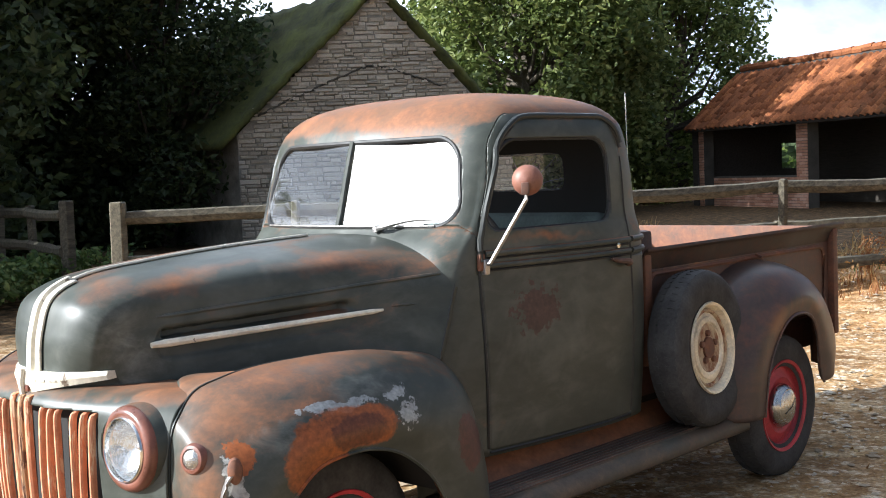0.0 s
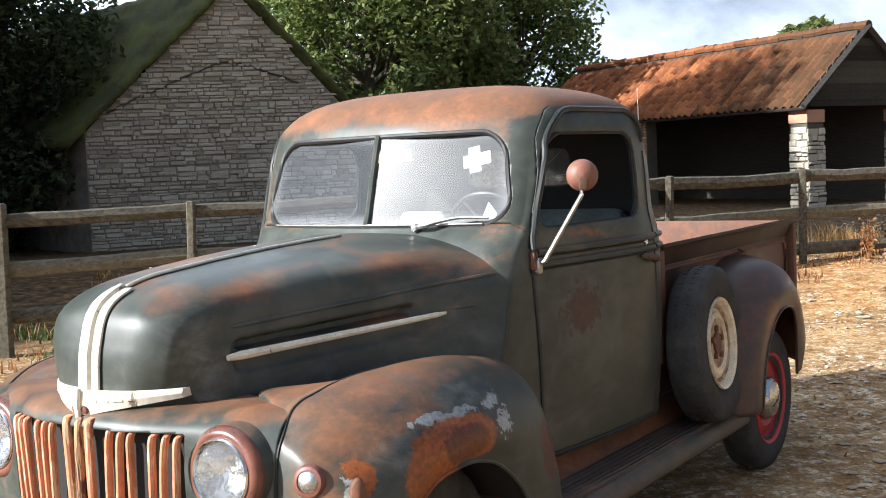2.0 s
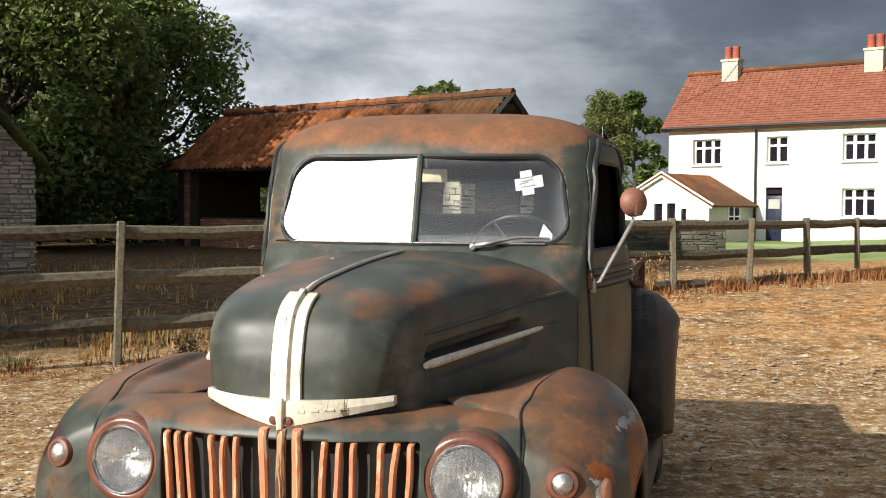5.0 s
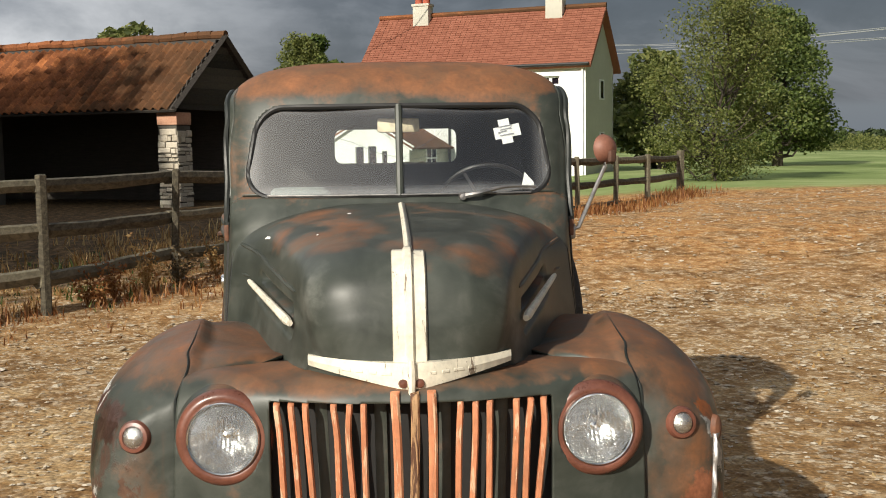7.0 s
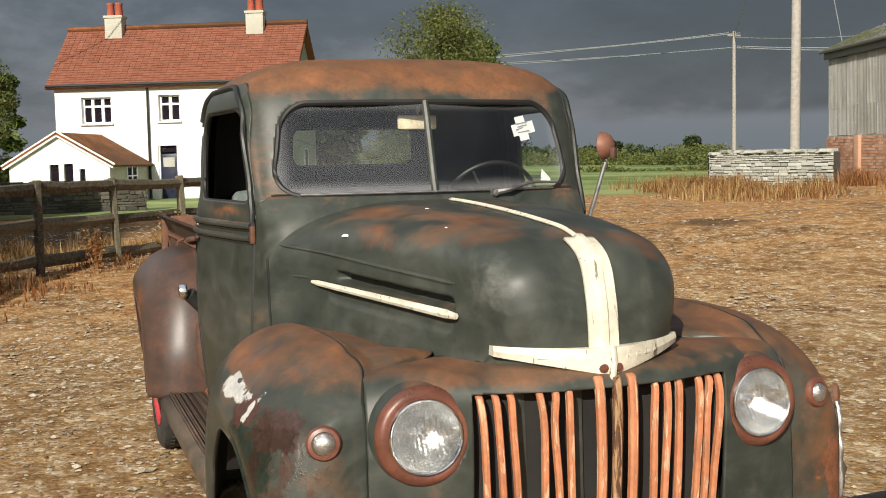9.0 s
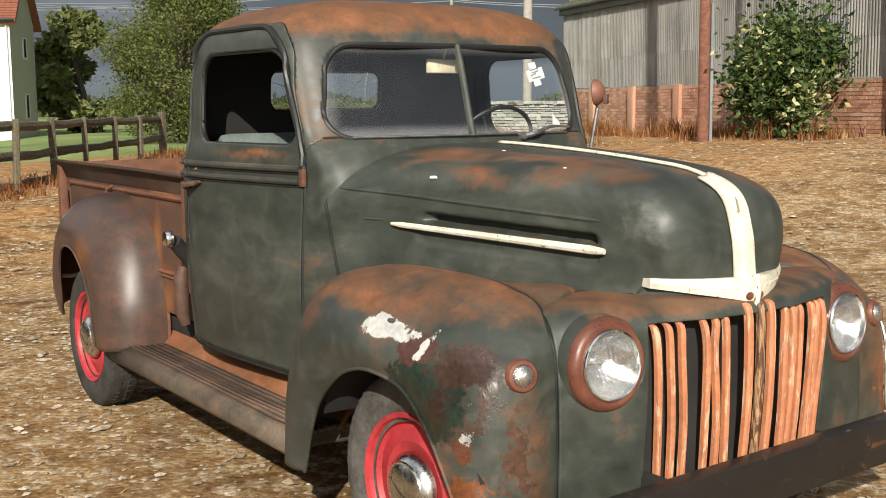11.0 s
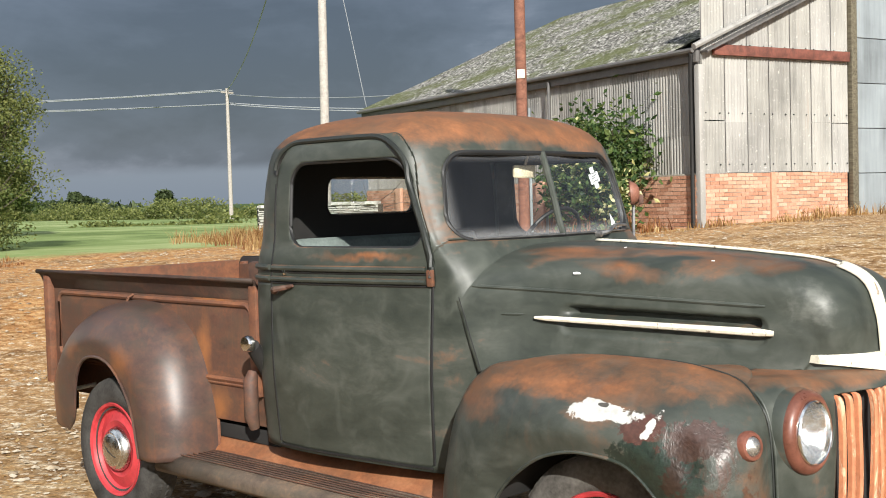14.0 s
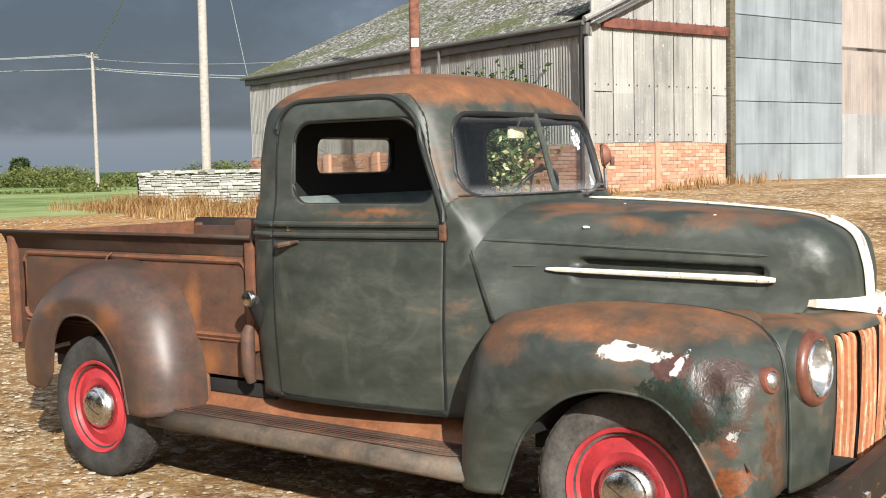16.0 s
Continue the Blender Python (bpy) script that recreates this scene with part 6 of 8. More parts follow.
# paler greens: the sunlight on these trees is put into the leaf colour
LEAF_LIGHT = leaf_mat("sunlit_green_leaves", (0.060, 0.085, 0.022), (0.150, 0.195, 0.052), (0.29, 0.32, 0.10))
LEAF_WILLOW = leaf_mat("pale_green_leaves", (0.070, 0.090, 0.025), (0.150, 0.180, 0.055), (0.28, 0.28, 0.095))
LEAF_GATE = leaf_mat("dull_olive_leaves", (0.072, 0.090, 0.020), (0.140, 0.165, 0.042), (0.235, 0.245, 0.075))
LEAF_BUSH = leaf_mat("broad_shrub_leaves", (0.024, 0.052, 0.014), (0.062, 0.115, 0.028), (0.17, 0.22, 0.065))
LEAF_FLOWER = leaf_mat("cream_yellow_blossom", (0.38, 0.36, 0.12), (0.60, 0.58, 0.27), (0.72, 0.70, 0.42))
STRAW = leaf_mat("dry_straw_grass", (0.22, 0.11, 0.035), (0.38, 0.23, 0.085), (0.56, 0.42, 0.20))
RUST_GRASS = leaf_mat("rusty_dead_weeds", (0.17, 0.060, 0.020), (0.30, 0.125, 0.040), (0.46, 0.26, 0.10))
DRY_WEED = leaf_mat("dry_grey_weeds", (0.060, 0.045, 0.025), (0.13, 0.095, 0.050), (0.24, 0.18, 0.10))
GREEN_GRASS = leaf_mat("green_weeds", (0.030, 0.060, 0.012), (0.075, 0.125, 0.028), (0.17, 0.20, 0.06))
rng = np.random.default_rng(7)


def stuff(name, verts, faces, mat, label, category):
    ob = mesh_ob(name, verts, faces, mat, smooth=False)
    return tagged(ob, label, category, kind="stuff")


def leaves(centres, sizes, up=0.3, seed=1):
    """Small bent leaves (two triangles each) about the given centres, in random turns."""
    r = np.random.default_rng(seed)
    n = len(centres)
    a = r.normal(size=(n, 3))
    a[:, 2] *= 0.7
    a /= np.linalg.norm(a, axis=1)[:, None]
    b = np.cross(a, r.normal(size=(n, 3)) + (0, 0, up))
    b /= np.linalg.norm(b, axis=1)[:, None] + 1e-9
    s = np.asarray(sizes).reshape(-1, 1)
    c = np.asarray(centres)
    nrm = np.cross(a, b)
    v = np.stack([c - a * s, c + b * s * 0.55 + nrm * s * 0.15, c + a * s, c - b * s * 0.55 + nrm * s * 0.15], 1).reshape(-1, 3)
    f = [(4 * i, 4 * i + 1, 4 * i + 2, 4 * i + 3) for i in range(n)]
    return v, f


def tree(at, height, spread, mat, label, seed, count=9000, leaf=0.16, trunk=0.25, base=0.25, lean=(0, 0), clumps=26, category="tree", name="tree"):
    """A tapered trunk with limbs and a crown of leaf clumps with gaps between them."""
    r = np.random.default_rng(seed)
    x0, y0 = at
    z0 = float(G(x0, y0))
    t = empty(name, (x0, y0, z0 - 0.1))
    tagged(t, label, category)
    top = np.array((lean[0], lean[1], height * 0.86))
    stem = crom([(0, 0, 0), (0.1 * lean[0] + r.normal() * 0.1, 0.1 * lean[1], height * 0.3), (0.5 * lean[0] + r.normal() * 0.2, 0.5 * lean[1] + r.normal() * 0.2, height * 0.6), top], np.linspace(0, 3, 12))
    parts, cs = [tube(stem, np.linspace(trunk, trunk * 0.15, 12), 8)], []
    for k in range(clumps):
        h = base + (1 - base) * (k + r.random()) / clumps
        prof = math.sin(math.pi * min(1, max(0.02, (h - base) / (1 - base))) ** 0.75) ** 0.6
        a = r.random() * 2 * math.pi
        d = spread * prof * (0.35 + 0.65 * math.sqrt(r.random()))
        hub = stem[min(11, int(h * 9))]
        c = np.array((hub[0] + d * math.cos(a), hub[1] + d * math.sin(a), h * height * 0.97))
        mid = (hub * (1, 1, 0.9) + c) / 2 + (0, 0, -0.08 * height * r.random())
        parts.append(tube([hub * (1, 1, 0.92), mid, c], [trunk * 0.32, trunk * 0.18, 0.015], 5))
        cs.append((c, spread * (0.22 + 0.20 * r.random())))
    pts = []
    for c, rad_c in cs:
        n = count // clumps
        q = r.normal(size=(n, 3))
        q /= np.linalg.norm(q, axis=1)[:, None]
        pts.append(c + q * (rad_c * (0.35 + 0.75 * r.random((n, 1)) ** 0.6)) * (1.15, 1.15, 0.80))
    pts = np.concatenate(pts)
    mesh_ob("trunk", *join(*parts), BARK, t, "brown trunk and limbs")
    mesh_ob("crown", *leaves(pts, leaf * (0.6 + 0.8 * r.random(len(pts))), seed=seed), mat, t, smooth=False)
    return t


def blades(points, height, mat, name, label, category, seed=3, width=0.012, bend=0.9):
    """Grass: each blade a bent tapering strip."""
    r = np.random.default_rng(seed)
    p = np.asarray(points, float)
    n = len(p)
    a = r.random(n) * 2 * np.pi
    h = height * (0.35 + 0.75 * r.random(n))
    h *= 0.45 + 1.1 * (0.5 + 0.5 * np.sin(p[:, 0] * 2.3 + 1.7 * np.sin(p[:, 1] * 1.9)))
    side = np.stack([np.cos(a), np.sin(a), 0 * a], 1) * width
    way_b = np.stack([-np.sin(a), np.cos(a), 0 * a], 1)
    m = p + (0, 0, 1) * (0.55 * h)[:, None] + way_b * (h * bend * 0.3 * r.random(n))[:, None]
    t = p + (0, 0, 1) * h[:, None] + way_b * (h * bend * r.random(n))[:, None]
    v = np.stack([p - side, p + side, m + side * 0.7, m - side * 0.7, t], 1).reshape(-1, 3)
    f = []
    for i in range(n):
        f += [(5 * i, 5 * i + 1, 5 * i + 2, 5 * i + 3), (5 * i + 3, 5 * i + 2, 5 * i + 4)]
    return stuff(name, v, f, mat, label, category)


def along(line, n, wide, seed):
    """Random points in tufts along a polyline."""
    r = np.random.default_rng(seed)
    q = np.asarray(line, float)
    seg = np.linalg.norm(np.diff(q, axis=0), axis=1)
    t = np.sort(r.random(max(4, n // 14))) * seg.sum()
    cum = np.concatenate([[0], np.cumsum(seg)])
    cx, cy = np.interp(t, cum, q[:, 0]), np.interp(t, cum, q[:, 1])
    cx, cy = cx + r.normal(size=len(t)) * wide, cy + r.normal(size=len(t)) * wide
    k = r.integers(0, len(t), n)
    x, y = cx[k] + r.normal(size=n) * 0.10, cy[k] + r.normal(size=n) * 0.10
    return np.stack([x, y, G(x, y) - 0.02], 1)


# ---- fences ----
FENCE_A = [(-3.45, -6.32), (-4.80, -5.33), (-6.05, -4.27), (-7.18, -3.22), (-9.25, -2.40), (-10.97, -1.41), (-12.12, -0.44), (-13.25, 0.54),
           (-14.29, 1.62), (-15.70, 2.57), (-17.02, 3.48), (-18.49, 4.48), (-19.70, 5.39), (-21.66, 6.59)]
FENCE_B = [(-4.47, -9.2), (-4.85, -10.8), (-5.1, -12.3), (-5.3, -13.8), (-5.4, -15.4)]


def fence(line, label, heights=(0.40, 0.83, 1.26), seed=1):
    r = np.random.default_rng(seed)
    fn = empty("fence", (line[0][0], line[0][1], float(G(*line[0]))))
    tagged(fn, label, "fence")
    for i, (x, y) in enumerate(line):
        z = float(G(x, y))
        ends = i in (0, len(line) - 1)
        w = 0.145 if ends else 0.085 + 0.02 * r.random()
        tall = 1.38 + 0.06 * ends - z
        bm = boxed((w, w * 0.85, tall + 0.2), (0, 0, tall / 2 - 0.1), 0.012, None, 1)
        p = part("post", bm, FENCE_WOOD, fn, "stout weathered gate post" if ends else "")
        p.matrix_world = pose(x, y, z - 0.02, r.normal() * 1.2, r.normal() * 1.2, r.random() * 40)
    for (xa, ya), (xb, yb) in zip(line, line[1:]):
        d = math.hypot(xb - xa, yb - ya)
        for h in heights:
            ra = 0.052 + 0.008 * r.random()
            pa, pb = np.array((xa, ya, h + r.normal() * 0.012)), np.array((xb, yb, h + r.normal() * 0.012))
            off = np.array((pb[1] - pa[1], pa[0] - pb[0], 0)) / d * -0.055
            sag = [pa + (pb - pa) * s + off + (0, 0, -0.02 * math.sin(math.pi * s) * r.random()) for s in np.linspace(-0.02, 1.02, 6)]
            mesh_ob("rail", *tube(np.array(sag) - (line[0][0], line[0][1], float(G(*line[0]))), ra * (0.9 + 0.2 * r.random(6)), 7, squash=1.25), FENCE_WOOD, fn)
    return fn


fence(FENCE_A, "weathered three-rail timber fence beside the yard", seed=4)
fence(FENCE_B, "old timber fence running back under trees", seed=9)

# ---- stone barn ----
stone_barn = empty("stone_barn", (-10.6, -14.0, 0.28), 142.7)
tagged(stone_barn, "old grey stone barn with a steep mossy roof", "barn")
SB_W, SB_L, SB_EL, SB_ER, SB_AP, SB_TOP, SB_K = 5.25, 9.0, 2.15, 1.95, 2.72, 4.75, 0.55   # the gable stands askew to the long walls


def sb_top(x):
    return SB_EL + (SB_TOP - SB_EL) * x / SB_AP if x < SB_AP else SB_TOP - (SB_TOP - SB_ER) * (x - SB_AP) / (SB_W - SB_AP)


out_l = [(0, 0), (SB_W, 0), (SB_W, SB_ER), (SB_AP, SB_TOP), (0, SB_EL)]
v = [(x, 0.0, z) for x, z in out_l] + [(x, SB_L, z) for x, z in out_l]
v = [(x - SB_K * y, y, z) for x, y, z in v]
f = [(4, 3, 2, 1, 0), (5, 6, 7, 8, 9)] + [(i, (i + 1) % 5, 5 + (i + 1) % 5, 5 + i) for i in (0, 1, 4)]
sb_wall = mesh_ob("wall", v, f, MORTAR_PALE, stone_barn, "mortared stone wall core", smooth=False)
for a, b, mt, nm in (((-0.35, SB_EL - 0.32), (SB_AP, SB_TOP), MOSS, "green mossy roof slope"), ((SB_AP, SB_TOP), (SB_W + 0.12, SB_ER - 0.12), MOSS, "mossy roof slope")):
    n = 26
    pts = []
    for j in range(n):
        s = j / (n - 1)
        x, z = a[0] + (b[0] - a[0]) * s, a[1] + (b[1] - a[1]) * s
        step = 0.03 * ((j % 2) if a[0] < 1 else 1 - (j % 2))
        pts.append([(x - SB_K * y, y + 0.05 * rng.normal() * (0 < y < SB_L), z + 0.05 + step + 0.02 * rng.normal()) for y in np.linspace(-0.14, SB_L + 0.1, 40)])
    mesh_ob("roof", np.array(pts).reshape(-1, 3), quads(n, 40), mt, stone_barn, nm, solid=0.08)


def stone_piece(k):
    """A rough squared stone, unit sized, facing -y."""
    r = np.random.default_rng(50 + k)
    base = [(-0.5, 0.5), (0.5, 0.5), (0.5, -0.5), (-0.5, -0.5)]
    back = [(x, 0.0, z) for x, z in base]
    rimp = [(x * (0.98 - 0.05 * r.random()), -0.7 - 0.2 * r.random(), z * (0.96 - 0.1 * r.random())) for x, z in base]
    face_p = [(x * 0.72 + 0.06 * r.normal(), -1.0 - 0.25 * r.random(), z * 0.70) for x, z in base]
    vv = back + rimp + face_p
    ff = [(8, 9, 10, 11)]
    for o in (0, 4):
        ff += [(o + i, o + (i + 1) % 4, o + 4 + (i + 1) % 4, o + 4 + i) for i in range(4)]
    return vv, [tuple(reversed(q)) for q in ff]


STONES = [stone_piece(k) for k in range(6)]
STONE_ME = []
for sv, sf in STONES:
    me = bpy.data.meshes.new("stone")
    me.from_pydata(sv, [], sf)
    me.materials.append(STONE)
    STONE_ME.append(me)
PALE_ME = []
for sv, sf in STONES:
    me = bpy.data.meshes.new("stone")
    me.from_pydata(sv, [], sf)
    me.materials.append(PALE_STONE)
    PALE_ME.append(me)


def stone_courses(parent, span, limit, height=0.095, length=0.27, seed=1, meshes=None, rest_mat=None, near=300, top=None, off=0.0, name="stone"):
    """Courses of stones on the face y = 0 of parent: the first as parts, the rest joined."""
    r = np.random.default_rng(seed)
    meshes = meshes or STONE_ME
    cells, z = [], 0.0
    while z < limit:
        h = height * (0.6 + 0.85 * r.random())
        x = span[0] - r.random() * 0.1
        while x < span[1]:
            w = length * (0.40 + 1.5 * r.random() ** 1.4)
            x2 = min(x + w, span[1] + 0.02)
            xc = (max(x, span[0]) + x2) / 2
            roof_z = (top(xc) if top else limit)
            if z + h * 0.8 < roof_z and x2 - max(x, span[0]) > 0.05:
                hs_i = (h - 0.010) * (0.78 + 0.30 * r.random())
                cells.append((xc, z + h / 2 + 0.10 * h * r.normal(), x2 - max(x, span[0]) - 0.010 - 0.012 * r.random(), hs_i, 0.012 + 0.034 * r.random(), int(r.integers(0, 6)), bool(r.random() < 0.5)))
            x = x2
            if x >= span[1]:
                break
        z += h
    order = np.random.default_rng(seed + 5).permutation(len(cells))
    rest = []
    for n, i in enumerate(order):
        xc, zc, w, h, d, k, turn = cells[i]
        if n < near:
            o = new(name, meshes[k])
            o.parent = parent
            o.matrix_basis = Matrix.LocRotScale((xc, off, zc), None, (w, d, h))
        else:
            sv = np.array(STONES[k][0]) * (w, d, h) + (xc, off, zc)
            rest.append((sv, STONES[k][1]))
    if rest:
        ob = mesh_ob("stonework", *join(*rest), rest_mat or STONE_I, parent, "coursed grey stones", smooth=False)
        ob["kind"] = "stuff"


# ---- cart shed ----
SHED_L, SHED_D, SHED_E, SHED_T = 10.53, 3.65, 2.33, 3.89
shed = empty("cart_shed", (-26.73, -14.0, 0.28), 63.44)
tagged(shed, "open-fronted cart shed with an orange pantile roof", "shed")


def brick_wall(parent, x0, x1, z0, z1, y, mat_core, seed, near=60, name="brick"):
    """Brickwork on the face at y: stretchers with recessed joints."""
    r = np.random.default_rng(seed)
    meshes = []
    bm = boxed((1, 1, 1), (0, 0, 0), 0.0)
    me = bpy.data.meshes.new("brick")
    bm.to_mesh(me)
    bm.free()
    me.materials.append(BRICK)
    rest, cells = [], []
    z, row = z0, 0
    bv, bf = np.array([(sx, sy, sz) for sx in (-.5, .5) for sy in (-.5, .5) for sz in (-.5, .5)]), [(0, 1, 3, 2), (4, 6, 7, 5), (0, 4, 5, 1), (2, 3, 7, 6), (0, 2, 6, 4), (1, 5, 7, 3)]
    while z + 0.07 <= z1 + 0.01:
        x = x0 - (0.1125 if row % 2 else 0)
        while x < x1 - 0.02:
            a, b = max(x, x0), min(x + 0.215, x1)
            if b - a > 0.03:
                cells.append(((a + b) / 2, z + 0.0325, b - a, 0.065))
            x += 0.225
        z += 0.075
        row += 1
    order = r.permutation(len(cells))
    for n, i in enumerate(order):
        xc, zc, w, h = cells[i]
        yy = y - 0.002 - 0.006 * r.random()
        if n < near:
            o = new(name, me)
            o.parent = parent
            o.matrix_basis = Matrix.LocRotScale((xc, yy, zc), None, (w, 0.03, h))
        else:
            rest.append((bv * (w, 0.03, h) + (xc, yy, zc), bf))
    if rest:
        ob = mesh_ob("brickwork", *join(*rest), BRICK_I, parent, "orange-red brick courses", smooth=False)
        ob["kind"] = "stuff"


part("back_wall", boxed((SHED_L - 0.45, 0.30, SHED_E), (SHED_L / 2 + 0.22, SHED_D - 0.15, SHED_E / 2)), BOARD_WOOD, shed, "dark back wall", False)
end_bm = boxed((0.25, SHED_D - 0.75, SHED_E), (0.12, (SHED_D - 0.75) / 2, SHED_E / 2))
for z0, z1 in ((0.0, 1.0), (1.75, SHED_E)):
    rbox(end_bm, (0.25, 0.75, z1 - z0), (0.12, SHED_D - 0.375, (z0 + z1) / 2))
part("end_wall", end_bm, BOARD_WOOD, shed, "dark end wall with a small opening", False)
for x in (0.25, 4.88):
    bp = part("brick_pillar", boxed((0.42, 0.34, SHED_E), (x, 0.24, SHED_E / 2), 0.01), MORTAR, shed, "red brick pillar", False)
    brick_wall(bp, x - 0.21, x + 0.21, 0.0, SHED_E - 0.1, 0.07, MORTAR, 14, near=20)
low = part("low_brick_wall", boxed((3.72, 0.22, 0.86), (2.79, 0.21, 0.43), 0.01), MORTAR, shed, "low red brick wall", False)
brick_wall(low, 0.93, 4.66, 0.0, 0.86, 0.10, MORTAR, 3, near=80)
for x, y, hgt in ((SHED_L - 0.26, 0.26, 1.85), (SHED_L - 0.3, SHED_D - 0.3, 1.85)):
    pl = part("stone_pillar", boxed((0.50, 0.50, hgt), (x, y, hgt / 2), 0.02), MORTAR, shed, "grey stone corner pillar", False)
    for face_n, (rz, ox, oy) in enumerate(((0, x, y - 0.25), (90, x + 0.25, y))):
        holder = empty("stone_face")
        holder.parent = pl
        holder.matrix_basis = pose(ox, oy, 0, 0, 0, rz)
        stone_courses(holder, (-0.26, 0.26), hgt, 0.11, 0.26, 20 + face_n, near=14, off=0.0)
    part("pillar_head", boxed((0.54, 0.54, 0.28), (x, y, hgt + 0.15), 0.02), BRICK, shed, "brick pillar head")
part("eave_beam", boxed((SHED_L, 0.18, 0.20), (SHED_L / 2, 0.18, SHED_E - 0.02), 0.01), BOARD_WOOD, shed, "dark eave beam")
part("gable_beam", boxed((0.16, SHED_D, 0.20), (SHED_L - 0.14, SHED_D / 2, SHED_E - 0.02), 0.01), BOARD_WOOD, shed)
for i in range(12):
    z = SHED_E + 0.02 + i * 0.165
    half_w = SHED_D / 2 * (1 - (z - SHED_E + 0.05) / (SHED_T - SHED_E)) + 0.02
    if half_w > 0.1:
        bd = part("weatherboard", boxed((0.03, half_w * 2, 0.19), (0, 0, 0), 0.004, None, 1), BOARD_WOOD, shed)
        bd.matrix_world = shed.matrix_world @ pose(SHED_L - 0.03 + 0.004 * (i % 2), SHED_D / 2, z + 0.09, 0, 15, 0)


def pantile():
    n = 7
    pr = [(-0.115 + 0.23 * i / (n - 1), 0.042 * math.sin(2 * math.pi * i / (n - 1) - 0.6)) for i in range(n)]
    vv = [(x, 0.0, z + 0.014) for x, z in pr] + [(x, 0.36, z) for x, z in pr] + [(x, 0.0, z - 0.002) for x, z in pr]
    ff = [(i, i + 1, n + i + 1, n + i) for i in range(n - 1)] + [(2 * n + i, 2 * n + i + 1, i + 1, i) for i in range(n - 1)]
    return vv, ff


TILE_V, TILE_F = pantile()
tile_me = bpy.data.meshes.new("pantile")
tile_me.from_pydata(TILE_V, [], TILE_F)
tile_me.shade_smooth()
tile_me.materials.append(PANTILE)
slope = math.atan2(SHED_T - SHED_E, SHED_D / 2)
run = math.hypot(SHED_T - SHED_E, SHED_D / 2) + 0.25
for k in (0, 1):
    rot = math.degrees(slope)
    deck = part("roof", boxed((SHED_L + 0.2, run, 0.06), (0, run / 2, -0.04)), BOARD_WOOD, shed, "pantiled roof slope, orange and dark with lichen", False)
    deck.matrix_world = shed.matrix_world @ (pose(SHED_L / 2, -0.22, SHED_E - 0.14, rot, 0, 0) if k == 0 else pose(SHED_L / 2, SHED_D + 0.22, SHED_E - 0.14, rot, 0, 180))
    rows, cols, rest = int(run / 0.30), int((SHED_L + 0.2) / 0.225), []
    cells = [(i, j) for i in range(rows) for j in range(cols)]
    keep = set(np.random.default_rng(3 + k).permutation(len(cells))[: 260 if k == 0 else 0].tolist())
    for n, (i, j) in enumerate(cells):
        x, y = -(SHED_L + 0.2) / 2 + 0.11 + 0.225 * j, 0.30 * i
        jz = 0.006 * rng.normal()
        if n in keep:
            o = new("pantile", tile_me)
            o.parent = deck
            o.matrix_basis = Matrix.LocRotScale((x, y, 0.035 + jz), Euler((0, 0, 0.02 * rng.normal())), None)
        else:
            rest.append((np.array(TILE_V) + (x, y, 0.035 + jz), TILE_F))
    ob = mesh_ob("pantile_course", *join(*rest), PANTILE_I, deck, "joined pantile courses")
    ob["kind"] = "stuff"
ridge = [(x, SHED_D / 2, SHED_T + 0.08 + 0.012 * math.sin(4 * x)) for x in np.linspace(-0.1, SHED_L + 0.1, 30)]
for q0, q1 in zip(ridge, ridge[1:]):
    mesh_ob("ridge_tile", *tube([q0, np.array(q1) + (0.03, 0, 0.012 * rng.normal())], [0.098, 0.108], 8), PANTILE, shed)
for sgn, y0 in ((1, -0.22), (-1, SHED_D + 0.22)):
    mesh_ob("barge_board", *tube([(SHED_L + 0.11, y0, SHED_E - 0.12), (SHED_L + 0.11, SHED_D / 2, SHED_T + 0.05)], 0.075, 4), BOARD_WOOD, shed, "dark barge board")
part("lean_to", boxed((2.2, 1.6, 1.35), (SHED_L - 1.3, SHED_D + 0.9, 0.68), 0.01), BOARD_WOOD, shed, "low dark lean-to", False)

# ---- white house ----
HX, HL, HD, HE, HT = (-40.93, -0.67), 8.77, 4.0, 4.32, 6.34
house = empty("farmhouse", (HX[0], HX[1], 0.24), 64.4)
tagged(house, "white rendered farmhouse with red tiled roof", "house")


def pierced(x0, x1, z0, z1, holes, y=0.0, thick=0.30):
    """A wall face at y with rectangular holes and reveals, as verts and faces."""
    xs = sorted({x0, x1, *[h[0] for h in holes], *[h[1] for h in holes]})
    zs = sorted({z0, z1, *[h[2] for h in holes], *[h[3] for h in holes]})
    vv, ff = [], []

    def quad(a, b, c, d):
        k = len(vv)
        vv.extend([a, b, c, d])
        ff.append((k, k + 1, k + 2, k + 3))

    for xa, xb in zip(xs, xs[1:]):
        for za, zb in zip(zs, zs[1:]):
            if any(h[0] <= xa and xb <= h[1] and h[2] <= za and zb <= h[3] for h in holes):
                continue
            quad((xa, y, za), (xb, y, za), (xb, y, zb), (xa, y, zb))
    for a, b, c, d in holes:
        t = y + thick
        quad((a, y, c), (a, t, c), (b, t, c), (b, y, c))
        quad((a, y, d), (b, y, d), (b, t, d), (a, t, d))
        quad((a, y, c), (a, y, d), (a, t, d), (a, t, c))
        quad((b, y, c), (b, t, c), (b, t, d), (b, y, d))
    return vv, ff


